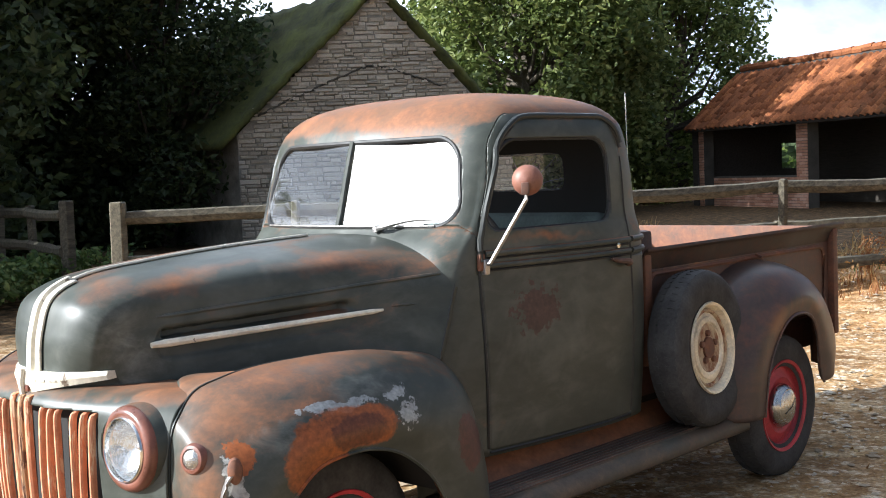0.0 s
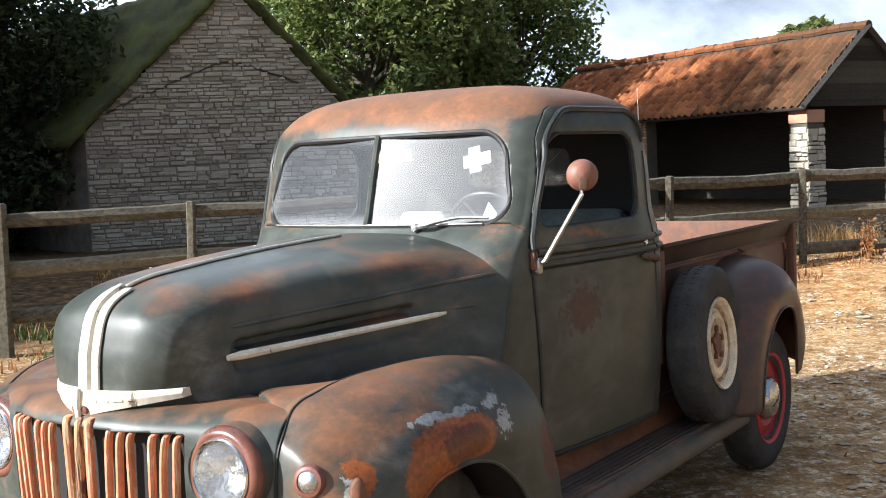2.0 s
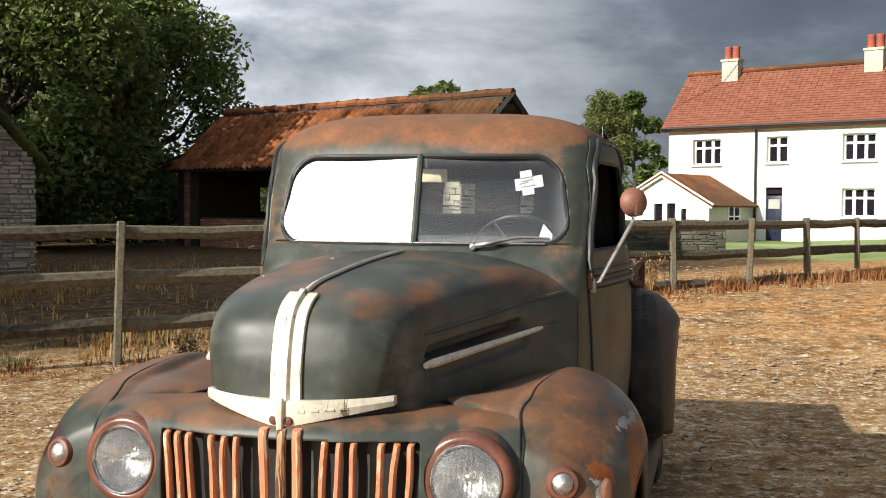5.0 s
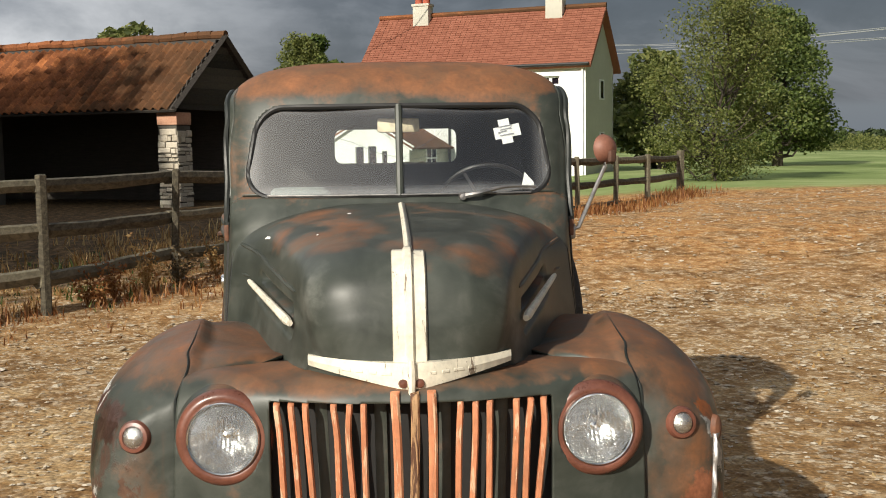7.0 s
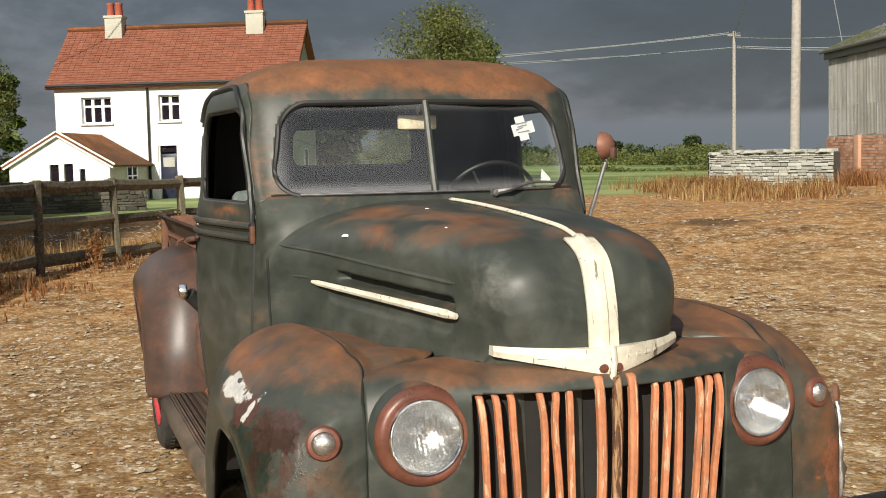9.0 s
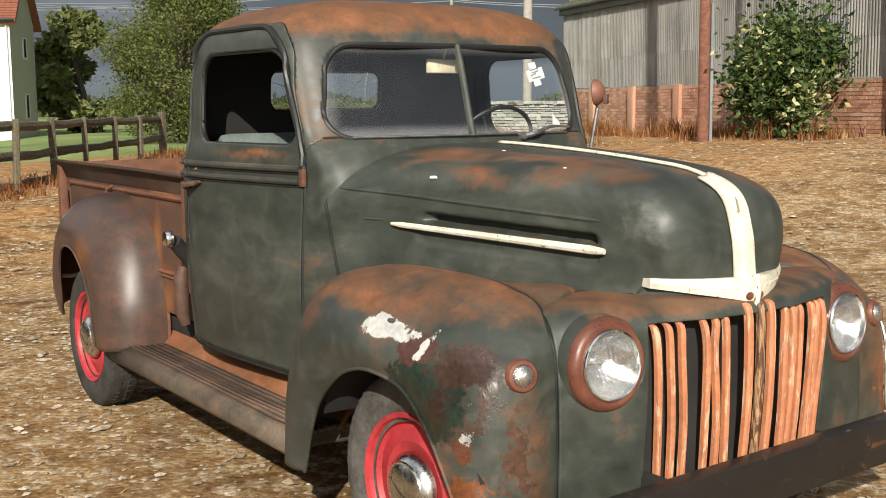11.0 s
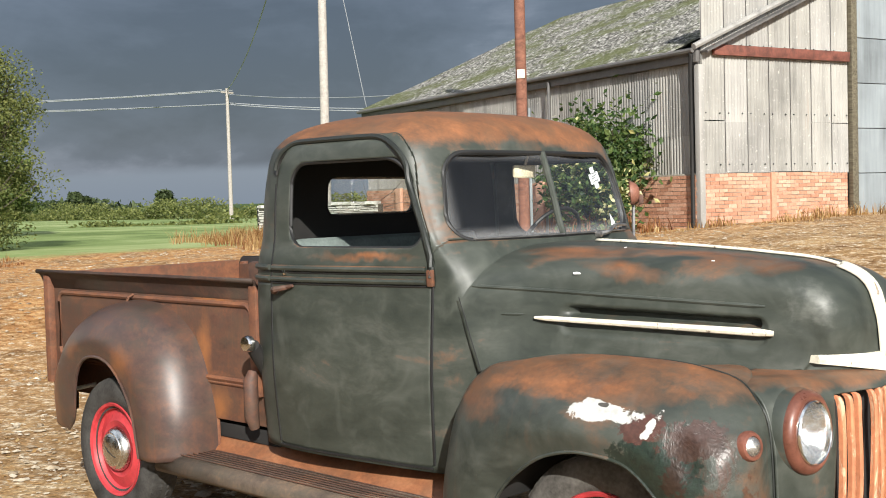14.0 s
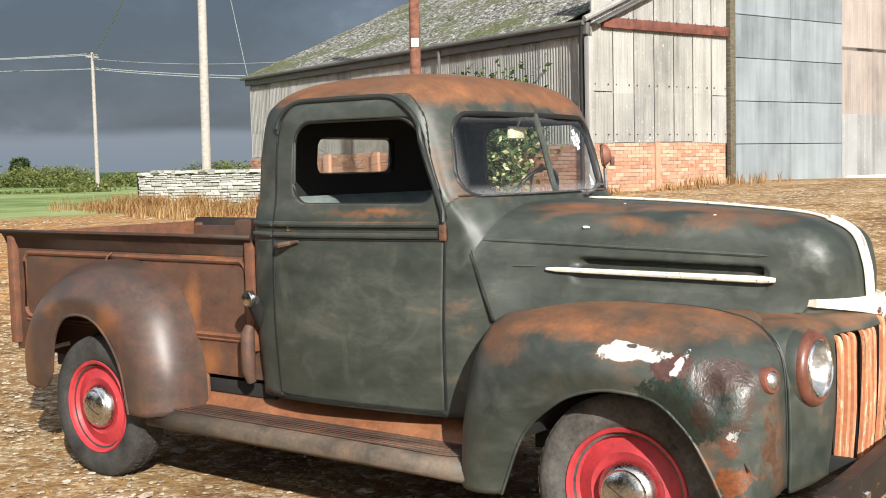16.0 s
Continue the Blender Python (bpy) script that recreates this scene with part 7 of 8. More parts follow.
def window(parent, x0, x1, z0, z1, y, lights=2, rz=0.0, at=(0, 0, 0)):
    """A casement window with a white frame, bars and dark panes set in a wall."""
    w = part("window", boxed((x1 - x0, 0.02, z1 - z0), ((x0 + x1) / 2, y + 0.22, (z0 + z1) / 2)), DARK_PANE, parent, "white casement window with dark panes", False)
    bm = bmesh.new()
    for x in (x0 + 0.03, x1 - 0.03):
        rbox(bm, (0.09, 0.06, z1 - z0), (x, y + 0.17, (z0 + z1) / 2))
    for z in (z0 + 0.03, z1 - 0.03):
        rbox(bm, (x1 - x0, 0.06, 0.06), ((x0 + x1) / 2, y + 0.17, z))
    for i in range(1, lights):
        rbox(bm, (0.11, 0.06, z1 - z0), (x0 + (x1 - x0) * i / lights, y + 0.172, (z0 + z1) / 2))
    rbox(bm, (x1 - x0, 0.05, 0.08), ((x0 + x1) / 2, y + 0.171, z0 + (z1 - z0) * 0.66))
    part("frame", bm, WHITE_P, w, "", False)
    part("sill", boxed((x1 - x0 + 0.12, 0.14, 0.06), ((x0 + x1) / 2, y - 0.03, z0 - 0.03), 0.008), WHITE_P, w)
    return w


HOLES = [(1.00, 2.13, 2.85, 3.80), (3.90, 4.70, 2.88, 3.82), (6.65, 7.80, 2.90, 3.84), (6.65, 7.80, 0.97, 1.95), (3.82, 4.52, 0.0, 2.00)]
mesh_ob("front_wall", *pierced(0, HL, -0.2, HE, HOLES), RENDER_W, house, "white rendered front wall", smooth=False)
for h, n in zip(HOLES[:4], (3, 2, 3, 3)):
    window(house, *h[:2], *h[2:], 0.0, n)
hd = part("front_door", boxed((0.66, 0.05, 1.70), (4.17, 0.16, 0.85), 0.01), NAVY, house, "dark blue front door with a fanlight")
part("glazing", boxed((0.42, 0.01, 0.34), (4.17, 0.128, 1.40)), PALE_STONE, hd, "pale patterned door glass", False)
part("fanlight", boxed((0.66, 0.04, 0.20), (4.17, 0.17, 1.86)), DARK_PANE, hd, "", False)
part("door_surround", boxed((0.06, 0.10, 2.05), (3.85, 0.10, 1.0)), WHITE_P, house, "", False)
gable = [(0, -0.2), (HD, -0.2), (HD, HE), (HD / 2, HT), (0, HE)]
# the +x gable takes the greyer render, the other gable the white
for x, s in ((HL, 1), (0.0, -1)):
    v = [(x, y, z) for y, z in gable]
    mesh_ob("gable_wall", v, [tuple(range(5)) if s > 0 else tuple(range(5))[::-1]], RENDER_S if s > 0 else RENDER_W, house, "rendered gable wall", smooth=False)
part("back_wall", boxed((HL, 0.2, HE), (HL / 2, HD - 0.1, HE / 2)), RENDER_W, house, "", False)
# a dark block stands in for the unlit rooms
part("inner_dark", boxed((HL - 0.8, HD - 1.2, HE - 0.3), (HL / 2, HD / 2 + 0.25, HE / 2 - 0.1)), DARK, house, "", False)
for z0, z1 in ((3.05, 3.75), (0.95, 1.8)):
    gw = part("window", boxed((0.04, 0.5, z1 - z0), (HL + 0.004, 2.2, (z0 + z1) / 2), 0.0), DARK_PANE, house, "narrow gable window", False)
    bm = bmesh.new()
    for y in (1.93, 2.47):
        rbox(bm, (0.06, 0.05, z1 - z0 + 0.06), (HL + 0.012, y, (z0 + z1) / 2))
    for z in (z0, z1):
        rbox(bm, (0.062, 0.59, 0.05), (HL + 0.012, 2.2, z))
    part("frame", bm, WHITE_P, gw, "", False)
hs = math.atan2(HT - HE, HD / 2)
hrun = math.hypot(HT - HE, HD / 2) + 0.32
for k in (0, 1):
    n, vv, ff = 24, [], []
    rows = []
    for i in range(n + 1):
        y = hrun * i / n
        rows += [[(x, y, 0.030) for x in np.linspace(-0.25, HL + 0.25, 56)], [(x, y + 0.001, 0.002) for x in np.linspace(-0.25, HL + 0.25, 56)]] if 0 < i < n else [[(x, y, 0.03 if i == 0 else 0.0) for x in np.linspace(-0.25, HL + 0.25, 56)]]
    grid = np.array(rows)
    tiles = []
    for i in range(n):
        for j in range(44):
            a, b = -0.25 + (HL + 0.5) * j / 44, -0.25 + (HL + 0.5) * (j + 1) / 44
            y0, y1 = hrun * i / n, hrun * (i + 1) / n + 0.02
            j0 = 0.004 * rng.normal()
            tiles.append((np.array([(a + 0.006, y0, 0.030 + j0), (b - 0.006, y0, 0.030 + j0), (b - 0.006, y1, 0.008), (a + 0.006, y1, 0.008), (a + 0.006, y0, 0.004), (b - 0.006, y0, 0.004)]), [(0, 1, 2, 3), (4, 5, 1, 0)]))
    deck = part("roof", boxed((HL + 0.5, hrun, 0.10), (HL / 2, hrun / 2, -0.05)), ROOF_RED, house, "red plain-tiled roof slope", False)
    deck.matrix_world = house.matrix_world @ (pose(0, -0.26, HE - 0.16, math.degrees(hs), 0, 0) if k == 0 else pose(HL, HD + 0.26, HE - 0.16, math.degrees(hs), 0, 180))
    ob = mesh_ob("tiles", *join(*tiles), ROOF_RED, deck, "joined red tile courses", smooth=False)
    ob["kind"] = "stuff"
mesh_ob("ridge", *tube([(x, HD / 2, HT + 0.16) for x in np.linspace(-0.25, HL + 0.25, 24)], 0.10, 8), PANTILE_I, house, "clay ridge")
for x in (1.68, 7.11):
    ch = part("chimney", boxed((0.66, 0.48, 0.90), (x, HD / 2 - 0.15, HT + 0.12), 0.02), RENDER_S, house, "pale rendered chimney stack")
    part("chimney_cap", boxed((0.74, 0.56, 0.10), (x, HD / 2 - 0.15, HT + 0.55), 0.02), RENDER_S, ch)
    for dx in (-0.16, 0.16):
        mesh_ob("chimney_pot", *shift(lathe([(0.15, 0.0), (0.13, 0.40), (0.15, 0.44), (0.14, 0.50), (0.10, 0.50), (0.10, 0.0)], 14, "z"), (x + dx, HD / 2 - 0.15, HT + 0.58)), POT, ch, "red clay chimney pot")
mesh_ob("gutter", *tube([(x, -0.30, HE - 0.10) for x in np.linspace(-0.2, HL + 0.2, 8)], 0.06, 8), SEAL, house, "dark eave gutter")
mesh_ob("downpipe", *tube([(3.52, -0.06, HE - 0.1), (3.52, -0.06, 0.0)], 0.045, 8), SEAL, house, "black downpipe")
mesh_ob("downpipe", *tube([(HL - 0.10, -0.06, HE - 0.1), (HL - 0.10, -0.06, 0.0)], 0.03, 8), WHITE_P, house)
# low wing in front of the left end
WX0, WX1, WY, WE, WT = -0.05, 3.45, -3.6, 1.42, 2.42
wing_h = empty("house_wing")
wing_h.parent = house
wing_h["label"] = "low white wing with tiled roof"
mid = (WX0 + WX1) / 2
wh = [(1.36, 1.68, 0.25, 1.38), (1.86, 2.18, 0.25, 1.40), (2.40, 2.60, 0.45, 1.22)]
mesh_ob("front_wall", *pierced(WX0, WX1, -0.2, WE, wh, WY), RENDER_W, wing_h, "white rendered wing wall", smooth=False)
mesh_ob("gable", [(WX0, WY, WE), (WX1, WY, WE), (mid, WY, WT)], [(0, 1, 2)], RENDER_W, wing_h, "white gable", smooth=False)
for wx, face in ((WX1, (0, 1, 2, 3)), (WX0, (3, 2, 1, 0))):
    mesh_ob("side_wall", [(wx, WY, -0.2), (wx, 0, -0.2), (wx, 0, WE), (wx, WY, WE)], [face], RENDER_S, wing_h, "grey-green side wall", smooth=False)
for a, b, c, d in wh:
    part("window", boxed((b - a, 0.03, d - c), ((a + b) / 2, WY + 0.12, (c + d) / 2)), DARK_PANE, wing_h, "tall dark window", False)
sw = part("window", boxed((0.03, 0.9, 0.8), (WX1 + 0.01, WY + 1.9, 0.95)), DARK_PANE, wing_h, "small side window", False)
bm = bmesh.new()
for y in (WY + 1.45, WY + 1.9, WY + 2.35):
    rbox(bm, (0.05, 0.06, 0.86), (WX1 + 0.02, y, 0.95))
for z in (0.55, 0.95, 1.35):
    rbox(bm, (0.051, 0.96, 0.05), (WX1 + 0.02, WY + 1.9, z))
part("frame", bm, WHITE_P, sw, "", False)
for s in (-1, 1):
    wr = math.hypot(WX1 - mid, WT - WE) + 0.25
    dk = part("roof", boxed((3.9, wr, 0.07), (0, wr / 2, 0)), PANTILE, wing_h, "weathered brown tiled roof", False)
    dk.matrix_basis = (pose(WX1 + 0.2, WY / 2, WE - 0.12, math.degrees(math.atan2(WT - WE, WX1 - mid)), 0, 90) if s > 0 else pose(WX0 - 0.2, WY / 2, WE - 0.12, math.degrees(math.atan2(WT - WE, WX1 - mid)), 0, -90))
    bb = part("bargeboard", boxed((0.05, wr, 0.18), (0, wr / 2, -0.02)), WHITE_P, wing_h, "", False)
    bb.matrix_basis = (pose(WX1 + 0.2, WY - 0.12, WE - 0.10, math.degrees(math.atan2(WT - WE, WX1 - mid)), 0, 90) if s > 0 else pose(WX0 - 0.2, WY - 0.12, WE - 0.10, math.degrees(math.atan2(WT - WE, WX1 - mid)), 0, -90))

# ---- garden wall of dark stone before the house ----
gw_o = empty("garden_wall", (-28.6, -0.6, 0.28), 96)
tagged(gw_o, "low dark drystone garden wall behind the fence", "wall")
part("core", boxed((8.0, 0.3, 0.86), (-2.0, 0.2, 0.43), 0.02), MORTAR, gw_o, "", False)
DARK_STONE = stone_mat("dark_weathered_stone", (0.035, 0.032, 0.026), (0.085, 0.078, 0.062), (0.17, 0.16, 0.13))
DARK_ME = []
for sv, sf in STONES:
    me = bpy.data.meshes.new("stone")
    me.from_pydata(sv, [], sf)
    me.materials.append(DARK_STONE)
    DARK_ME.append(me)
stone_courses(gw_o, (-6.0, 2.0), 0.88, 0.10, 0.32, 31, meshes=DARK_ME, rest_mat=DARK_STONE, near=110, off=0.05)

# ---- corrugated barn ----
TB = (-9.29, 15.17)
TB_A, TB_RZ = 14.07, -16.18     # the long side runs away from the near corner
TB_E, TB_BR, TB_Z = 3.27, 0.975, 0.95
tin_barn = empty("corrugated_barn", (TB[0], TB[1], TB_Z), TB_RZ)
tagged(tin_barn, "large grey corrugated barn on a brick base", "barn")
# local: x runs from the far end (-14) to the near corner (0); y = 0 is the long wall, the gable is at x = 0 and runs along +y
TB_W, TB_TOP = 15.0, 6.48


def corrugated(width, height, waves, depth=0.016):
    n = waves * 4 + 1
    xs = np.linspace(0, width, n)
    z = np.array([0, height])
    v = [(x, -depth * math.sin(2 * math.pi * waves * x / width), h) for h in z for x in xs]
    return v, quads(2, n)


def sheet_mesh(width, height, waves, mat):
    v, f = corrugated(width, height, waves)
    me = bpy.data.meshes.new("sheet")
    me.from_pydata(v, [], f)
    me.shade_smooth()
    me.materials.append(mat)
    return me


long_wall = part("long_wall", boxed((TB_A, 0.12, TB_E), (-TB_A / 2, 0.14, TB_E / 2)), GUTTER, tin_barn, "frame of the long wall", False)
gable_v = [(-0.10, 0, -0.4), (-0.10, TB_W, -0.4), (-0.10, TB_W, TB_E), (-0.10, TB_W / 2, TB_TOP), (-0.10, 0, TB_E)]
gable_wall = mesh_ob("gable_wall", gable_v, [(0, 1, 2, 3, 4)], GUTTER, tin_barn, "frame of the gable", smooth=False)
vary_mats = [TIN, sheet_mat("streaked_pale_sheet", (0.295, 0.285, 0.265), 0.55), sheet_mat("darker_grey_sheet", (0.25, 0.24, 0.215), 0.3)]
rs = np.random.default_rng(12)
low_me = [sheet_mesh(0.65, 0.78, 8, m) for m in vary_mats]
tall_me = [sheet_mesh(0.65, 1.36, 8, m) for m in vary_mats]
x = -TB_A
while x < -0.3:
    for z, tier_me in ((TB_BR, low_me), (TB_BR + 0.74, tall_me)):
        o = new("sheet", tier_me[int(rs.integers(0, 3))])
        o.parent = long_wall
        o.matrix_basis = pose(x, 0.035 + 0.012 * rs.random(), z + 0.015 * rs.normal(), 0, 0.4 * rs.normal(), 0)
    x += 0.605
base_w = part("brick_base", boxed((TB_A, 0.25, TB_BR + 0.4), (-TB_A / 2, 0.12, TB_BR / 2 - 0.2), 0.01), MORTAR_PALE, tin_barn, "red brick base wall", False)
brick_wall(base_w, -TB_A, 0.0, -0.4, TB_BR, 0.0, MORTAR, 5, near=120)
for x in np.arange(-TB_A + 2.1, -1.5, 2.3):
    part("brick_pier", boxed((0.30, 0.10, TB_BR + 0.3), (x, -0.05, TB_BR / 2 - 0.15), 0.01), BRICK, tin_barn, "brick pier")
part("eave_board", boxed((TB_A + 0.2, 0.10, 0.22), (-TB_A / 2, -0.02, TB_E - 0.10), 0.01), GUTTER, tin_barn, "grey eave board")
mesh_ob("gutter", *tube([(x, -0.15, TB_E + 0.0) for x in np.linspace(-TB_A - 0.15, 0.1, 14)], 0.05, 8), GUTTER, tin_barn, "grey gutter")
mesh_ob("downpipe", *tube([(0.02, -0.15, TB_E), (0.03, -0.13, TB_E - 0.10), (-0.06, -0.07, TB_E - 0.34), (-0.06, -0.06, -0.3)], 0.04, 8), SEAL, tin_barn, "dark downpipe at the corner")
mesh_ob("downpipe", *tube([(-4.6, -0.11, TB_E - 0.1), (-4.6, -0.11, -0.3)], 0.035, 8), GUTTER, tin_barn)
part("corner_post", boxed((0.13, 0.13, TB_E - 0.1), (0.04, 0.05, TB_E / 2 - 0.2), 0.01), vary_mats[1], tin_barn, "pale corner post")
# gable: brick, two tiers of sheets, rail, then the tall doors
GB = 4.10
part("brick_backing", boxed((0.10, GB, TB_BR + 0.45), (-0.042, GB / 2, TB_BR / 2 - 0.225)), MORTAR_PALE, tin_barn, "pale mortar of the gable base", False)
gb = empty("gable_brick_face")
gb.parent = gable_wall
gb.matrix_basis = pose(0, 0, 0, 0, 0, 90)
brick_wall(gb, 0.1, GB, -0.45, TB_BR, 0.0, MORTAR, 8, near=120)
part("brick_pier", boxed((0.07, 0.13, TB_BR + 0.3), (0.03, 1.95, TB_BR / 2 - 0.15), 0.01), BRICK, tin_barn, "brick pier")
tier = [(TB_BR, 1.00), (TB_BR + 0.98, 1.34), (TB_BR + 2.29, 1.5)]
for z, h in tier:
    mm = [sheet_mesh(0.63, h, 8, m) for m in vary_mats]
    k = 0
    while k * 0.585 < GB - 0.45:
        o = new("sheet", mm[int(rs.integers(0, 2))])
        o.parent = gable_wall
        o.matrix_basis = pose(0.030 + 0.008 * rs.random(), 0.10 + 0.585 * k, z + 0.012 * rs.normal(), 0, 0, 90)
        for dy in (0.10, 0.46):
            mesh_ob("bolt", *shift(lathe([(0.0, 0.016), (0.014, 0.010), (0.016, 0.0)], 8, "x"), (0.046, 0.10 + 0.585 * k + dy, z + 0.16)), SEAL, gable_wall)
        lap = part("sheet_lap", boxed((0.008, 0.009, h - 0.04), (0.056, 0.105 + 0.585 * k, z + h / 2)), GUTTER, gable_wall, "", False)
        k += 1
part("door_rail", boxed((0.08, 3.72, 0.20), (0.10, 2.23, TB_BR + 2.33), 0.01), BEAM_RED, tin_barn, "rust-red sliding door rail")
part("door_post", boxed((0.12, 0.17, 5.6), (0.08, GB + 0.12, 2.5), 0.01), FENCE_WOOD, tin_barn, "weathered timber door post")
for j in range(5):
    for i in range(2):
        dp = part("door_panel", boxed((0.025, 1.93, 0.915), (0, 0, 0), 0.005, None, 1), TIN_NEW, tin_barn, "galvanised sliding door panel")
        dp.matrix_world = tin_barn.matrix_world @ pose(0.07, GB + 0.26 + 0.97 + 1.95 * i, 0.46 + 0.93 * j, 0, 0, 0)
for z, h in ((1.50, 1.70), (3.12, 1.9)):
    mm = sheet_mesh(0.65, h, 8, sheet_mat("pinkish_grey_sheet", (0.28, 0.235, 0.205), 0.2))
    for k in range(10):
        o = new("sheet", mm)
        o.parent = gable_wall
        o.matrix_basis = pose(0.04, GB + 4.2 + 0.61 * k, z, 0, 0, 90)
mm = sheet_mesh(0.65, 1.62, 8, sheet_mat("plain_grey_sheet", (0.25, 0.25, 0.245), 0.25))
for k in range(10):
    o = new("sheet", mm)
    o.parent = gable_wall
    o.matrix_basis = pose(0.05, GB + 4.2 + 0.61 * k, 0.0, 0, 0, 90)
part("plinth", boxed((0.14, 6.6, 0.5), (0.05, GB + 7.6, -0.10), 0.01), PALE_STONE, tin_barn, "pale concrete plinth")
rise = math.hypot(TB_W / 2, TB_TOP - TB_E)
pitch = math.degrees(math.atan2(TB_TOP - TB_E, TB_W / 2))
rows, cols = 6, int((TB_A + 0.6) / 1.05)
rv, rfaces = corrugated(1.09, rise / rows + 0.12, 8, 0.024)
rv = np.array(rv)[:, (0, 2, 1)] * (1, 1, -1)
roof_me = bpy.data.meshes.new("roof_sheet")
roof_me.from_pydata([tuple(float(c) for c in q) for q in np.concatenate([rv, rv - (0, 0, 0.012)])], [], rfaces + [tuple(len(rv) + i for i in reversed(q)) for q in rfaces])
roof_me.shade_smooth()
roof_me.materials.append(TIN_ROOF)
for k in (0, 1):
    rf = part("roof", boxed((TB_A + 0.5, rise - 0.1, 0.04), (-TB_A / 2, rise / 2, -0.10)), GUTTER, tin_barn, "corrugated cement roof slope, mossy in patches", False)
    rf.matrix_world = tin_barn.matrix_world @ (pose(0, 0, TB_E + 0.05, pitch, 0, 0) if k == 0 else pose(-TB_A, TB_W, TB_E + 0.05, pitch, 0, 180))
    for i in range(rows):
        for j in range(cols):
            o = new("roof_sheet", roof_me)
            o.parent = rf
            o.matrix_basis = pose(-TB_A - 0.25 + 1.05 * j, (rise / rows) * i - 0.18, 0.025 * rs.random() - 0.012 * (i % 2), 0, 0, 0)
mesh_ob("verge", *tube([(0.13, -0.15, TB_E + 0.06), (0.13, TB_W / 2, TB_TOP + 0.10)], 0.06, 8), vary_mats[1], tin_barn, "pale roof verge")

# ---- drystone wall by the field ----
dw = empty("drystone_wall", (-25.1, 16.8, 0.50), 20)
tagged(dw, "pale drystone wall at the field's edge", "wall")
part("core", boxed((3.95, 0.34, 1.07), (1.98, 0.20, 0.485), 0.03), MORTAR, dw, "", False)
stone_courses(dw, (0.0, 3.95), 1.10, 0.07, 0.24, 41, meshes=PALE_ME, rest_mat=PALE_STONE, near=150, off=0.03)
holder = empty("end_face")
holder.parent = dw
holder.matrix_world = dw.matrix_world @ pose(0, 0.37, 0, 0, 0, -90)
stone_courses(holder, (0.0, 0.36), 1.08, 0.08, 0.28, 44, meshes=PALE_ME, near=20, off=0.03)
for i in range(10):
    o = new("coping_stone", PALE_ME[i % 6])
    o.parent = dw
    o.matrix_basis = Matrix.LocRotScale((0.2 + 0.39 * i, 0.38, 1.05 + 0.02 * rng.normal()), Euler((0, 0, 0.1 * rng.normal())), (0.34, 0.40, 0.10))
part("metal_post", boxed((0.05, 0.05, 1.2), (-0.06, 0.1, 0.45), 0.005), SEAL, dw, "thin dark post")

# ---- poles and wires ----


def pole(at, height, r0, r1, mat, label, lean=0.0):
    z = float(G(*at))
    p = empty("utility_pole", (at[0], at[1], z - 0.2))
    tagged(p, label, "utility pole")
    mesh_ob("shaft", *tube([(lean * s, 0, (height + 0.2) * s) for s in np.linspace(0, 1, 8)], np.linspace(r0, r1, 8), 12), mat, p)
    return p


big = pole((-27.8, 21.75), 12.0, 0.165, 0.13, POLE_WOOD, "tall pale timber utility pole behind the drystone wall", 0.15)
small = pole((-64.05, 43.8), 9.3, 0.15, 0.11, POLE_WOOD, "thin utility pole at the field's edge")
part("cross_arm", boxed((0.10, 1.0, 0.12), (0, 0, 9.2), 0.01), POLE_WOOD, small)
red = pole((-12.31, 13.69), 8.0, 0.115, 0.10, POLE_RED, "red-brown timber utility pole beside the barn")
part("warning_plate", boxed((0.02, 0.15, 0.17), (0.07, -0.09, 3.42), 0.004, Matrix.Rotation(radians(-52), 3, "Z")), IVORY, red, "small yellowed warning plate")
mesh_ob("cable_guard", *tube([(0.14, 0.05, 0.1), (0.14, 0.05, 2.75)], 0.03, 8), TIN_NEW, red, "grey cable guard")


def cable(a, b, sag, name="cable", r=0.016):
    pts = [np.array(a) + (np.array(b) - np.array(a)) * s - (0, 0, sag * 4 * s * (1 - s)) for s in np.linspace(0, 1, 24)]
    ob = mesh_ob(name, *tube(pts, r, 5), WIRE)
    return tagged(ob, "grey overhead cable between poles", "cable", group="overhead cables")


TOP = np.array((-64.05, 43.8, 9.75))
for k, (dy, dz) in enumerate(((-0.45, 0.0), (0.0, -0.05), (0.45, 0.0), (0.2, -0.95), (-0.2, -1.0))):
    cable(TOP + (0, dy, dz), (-170, 9 + 4 * k, 15.4 - 1.2 * (k > 2) + 0.9 * k), 1.3, r=0.034)
cable(TOP + (0, 0, -1.0), (-45.2, 70.0, 9.6), 1.0, r=0.03)
cable(TOP + (0, 0.2, -0.9), (-45.2, 71.2, 10.0), 1.0, r=0.03)
cable(TOP, (-27.6, 21.75, 15.0), 1.5, r=0.03)
cable(TOP + (0, 0, -0.3), (-34.0, 40.7, 7.4), 0.5, r=0.025)
cable((-27.6, 21.75, 12.0), (-26.3, 23.4, 0.7), 0.0, r=0.014)
cable((-40.0, 3.0, 9.6), (-20.0, -30.0, 13.0), 1.0, r=0.02)

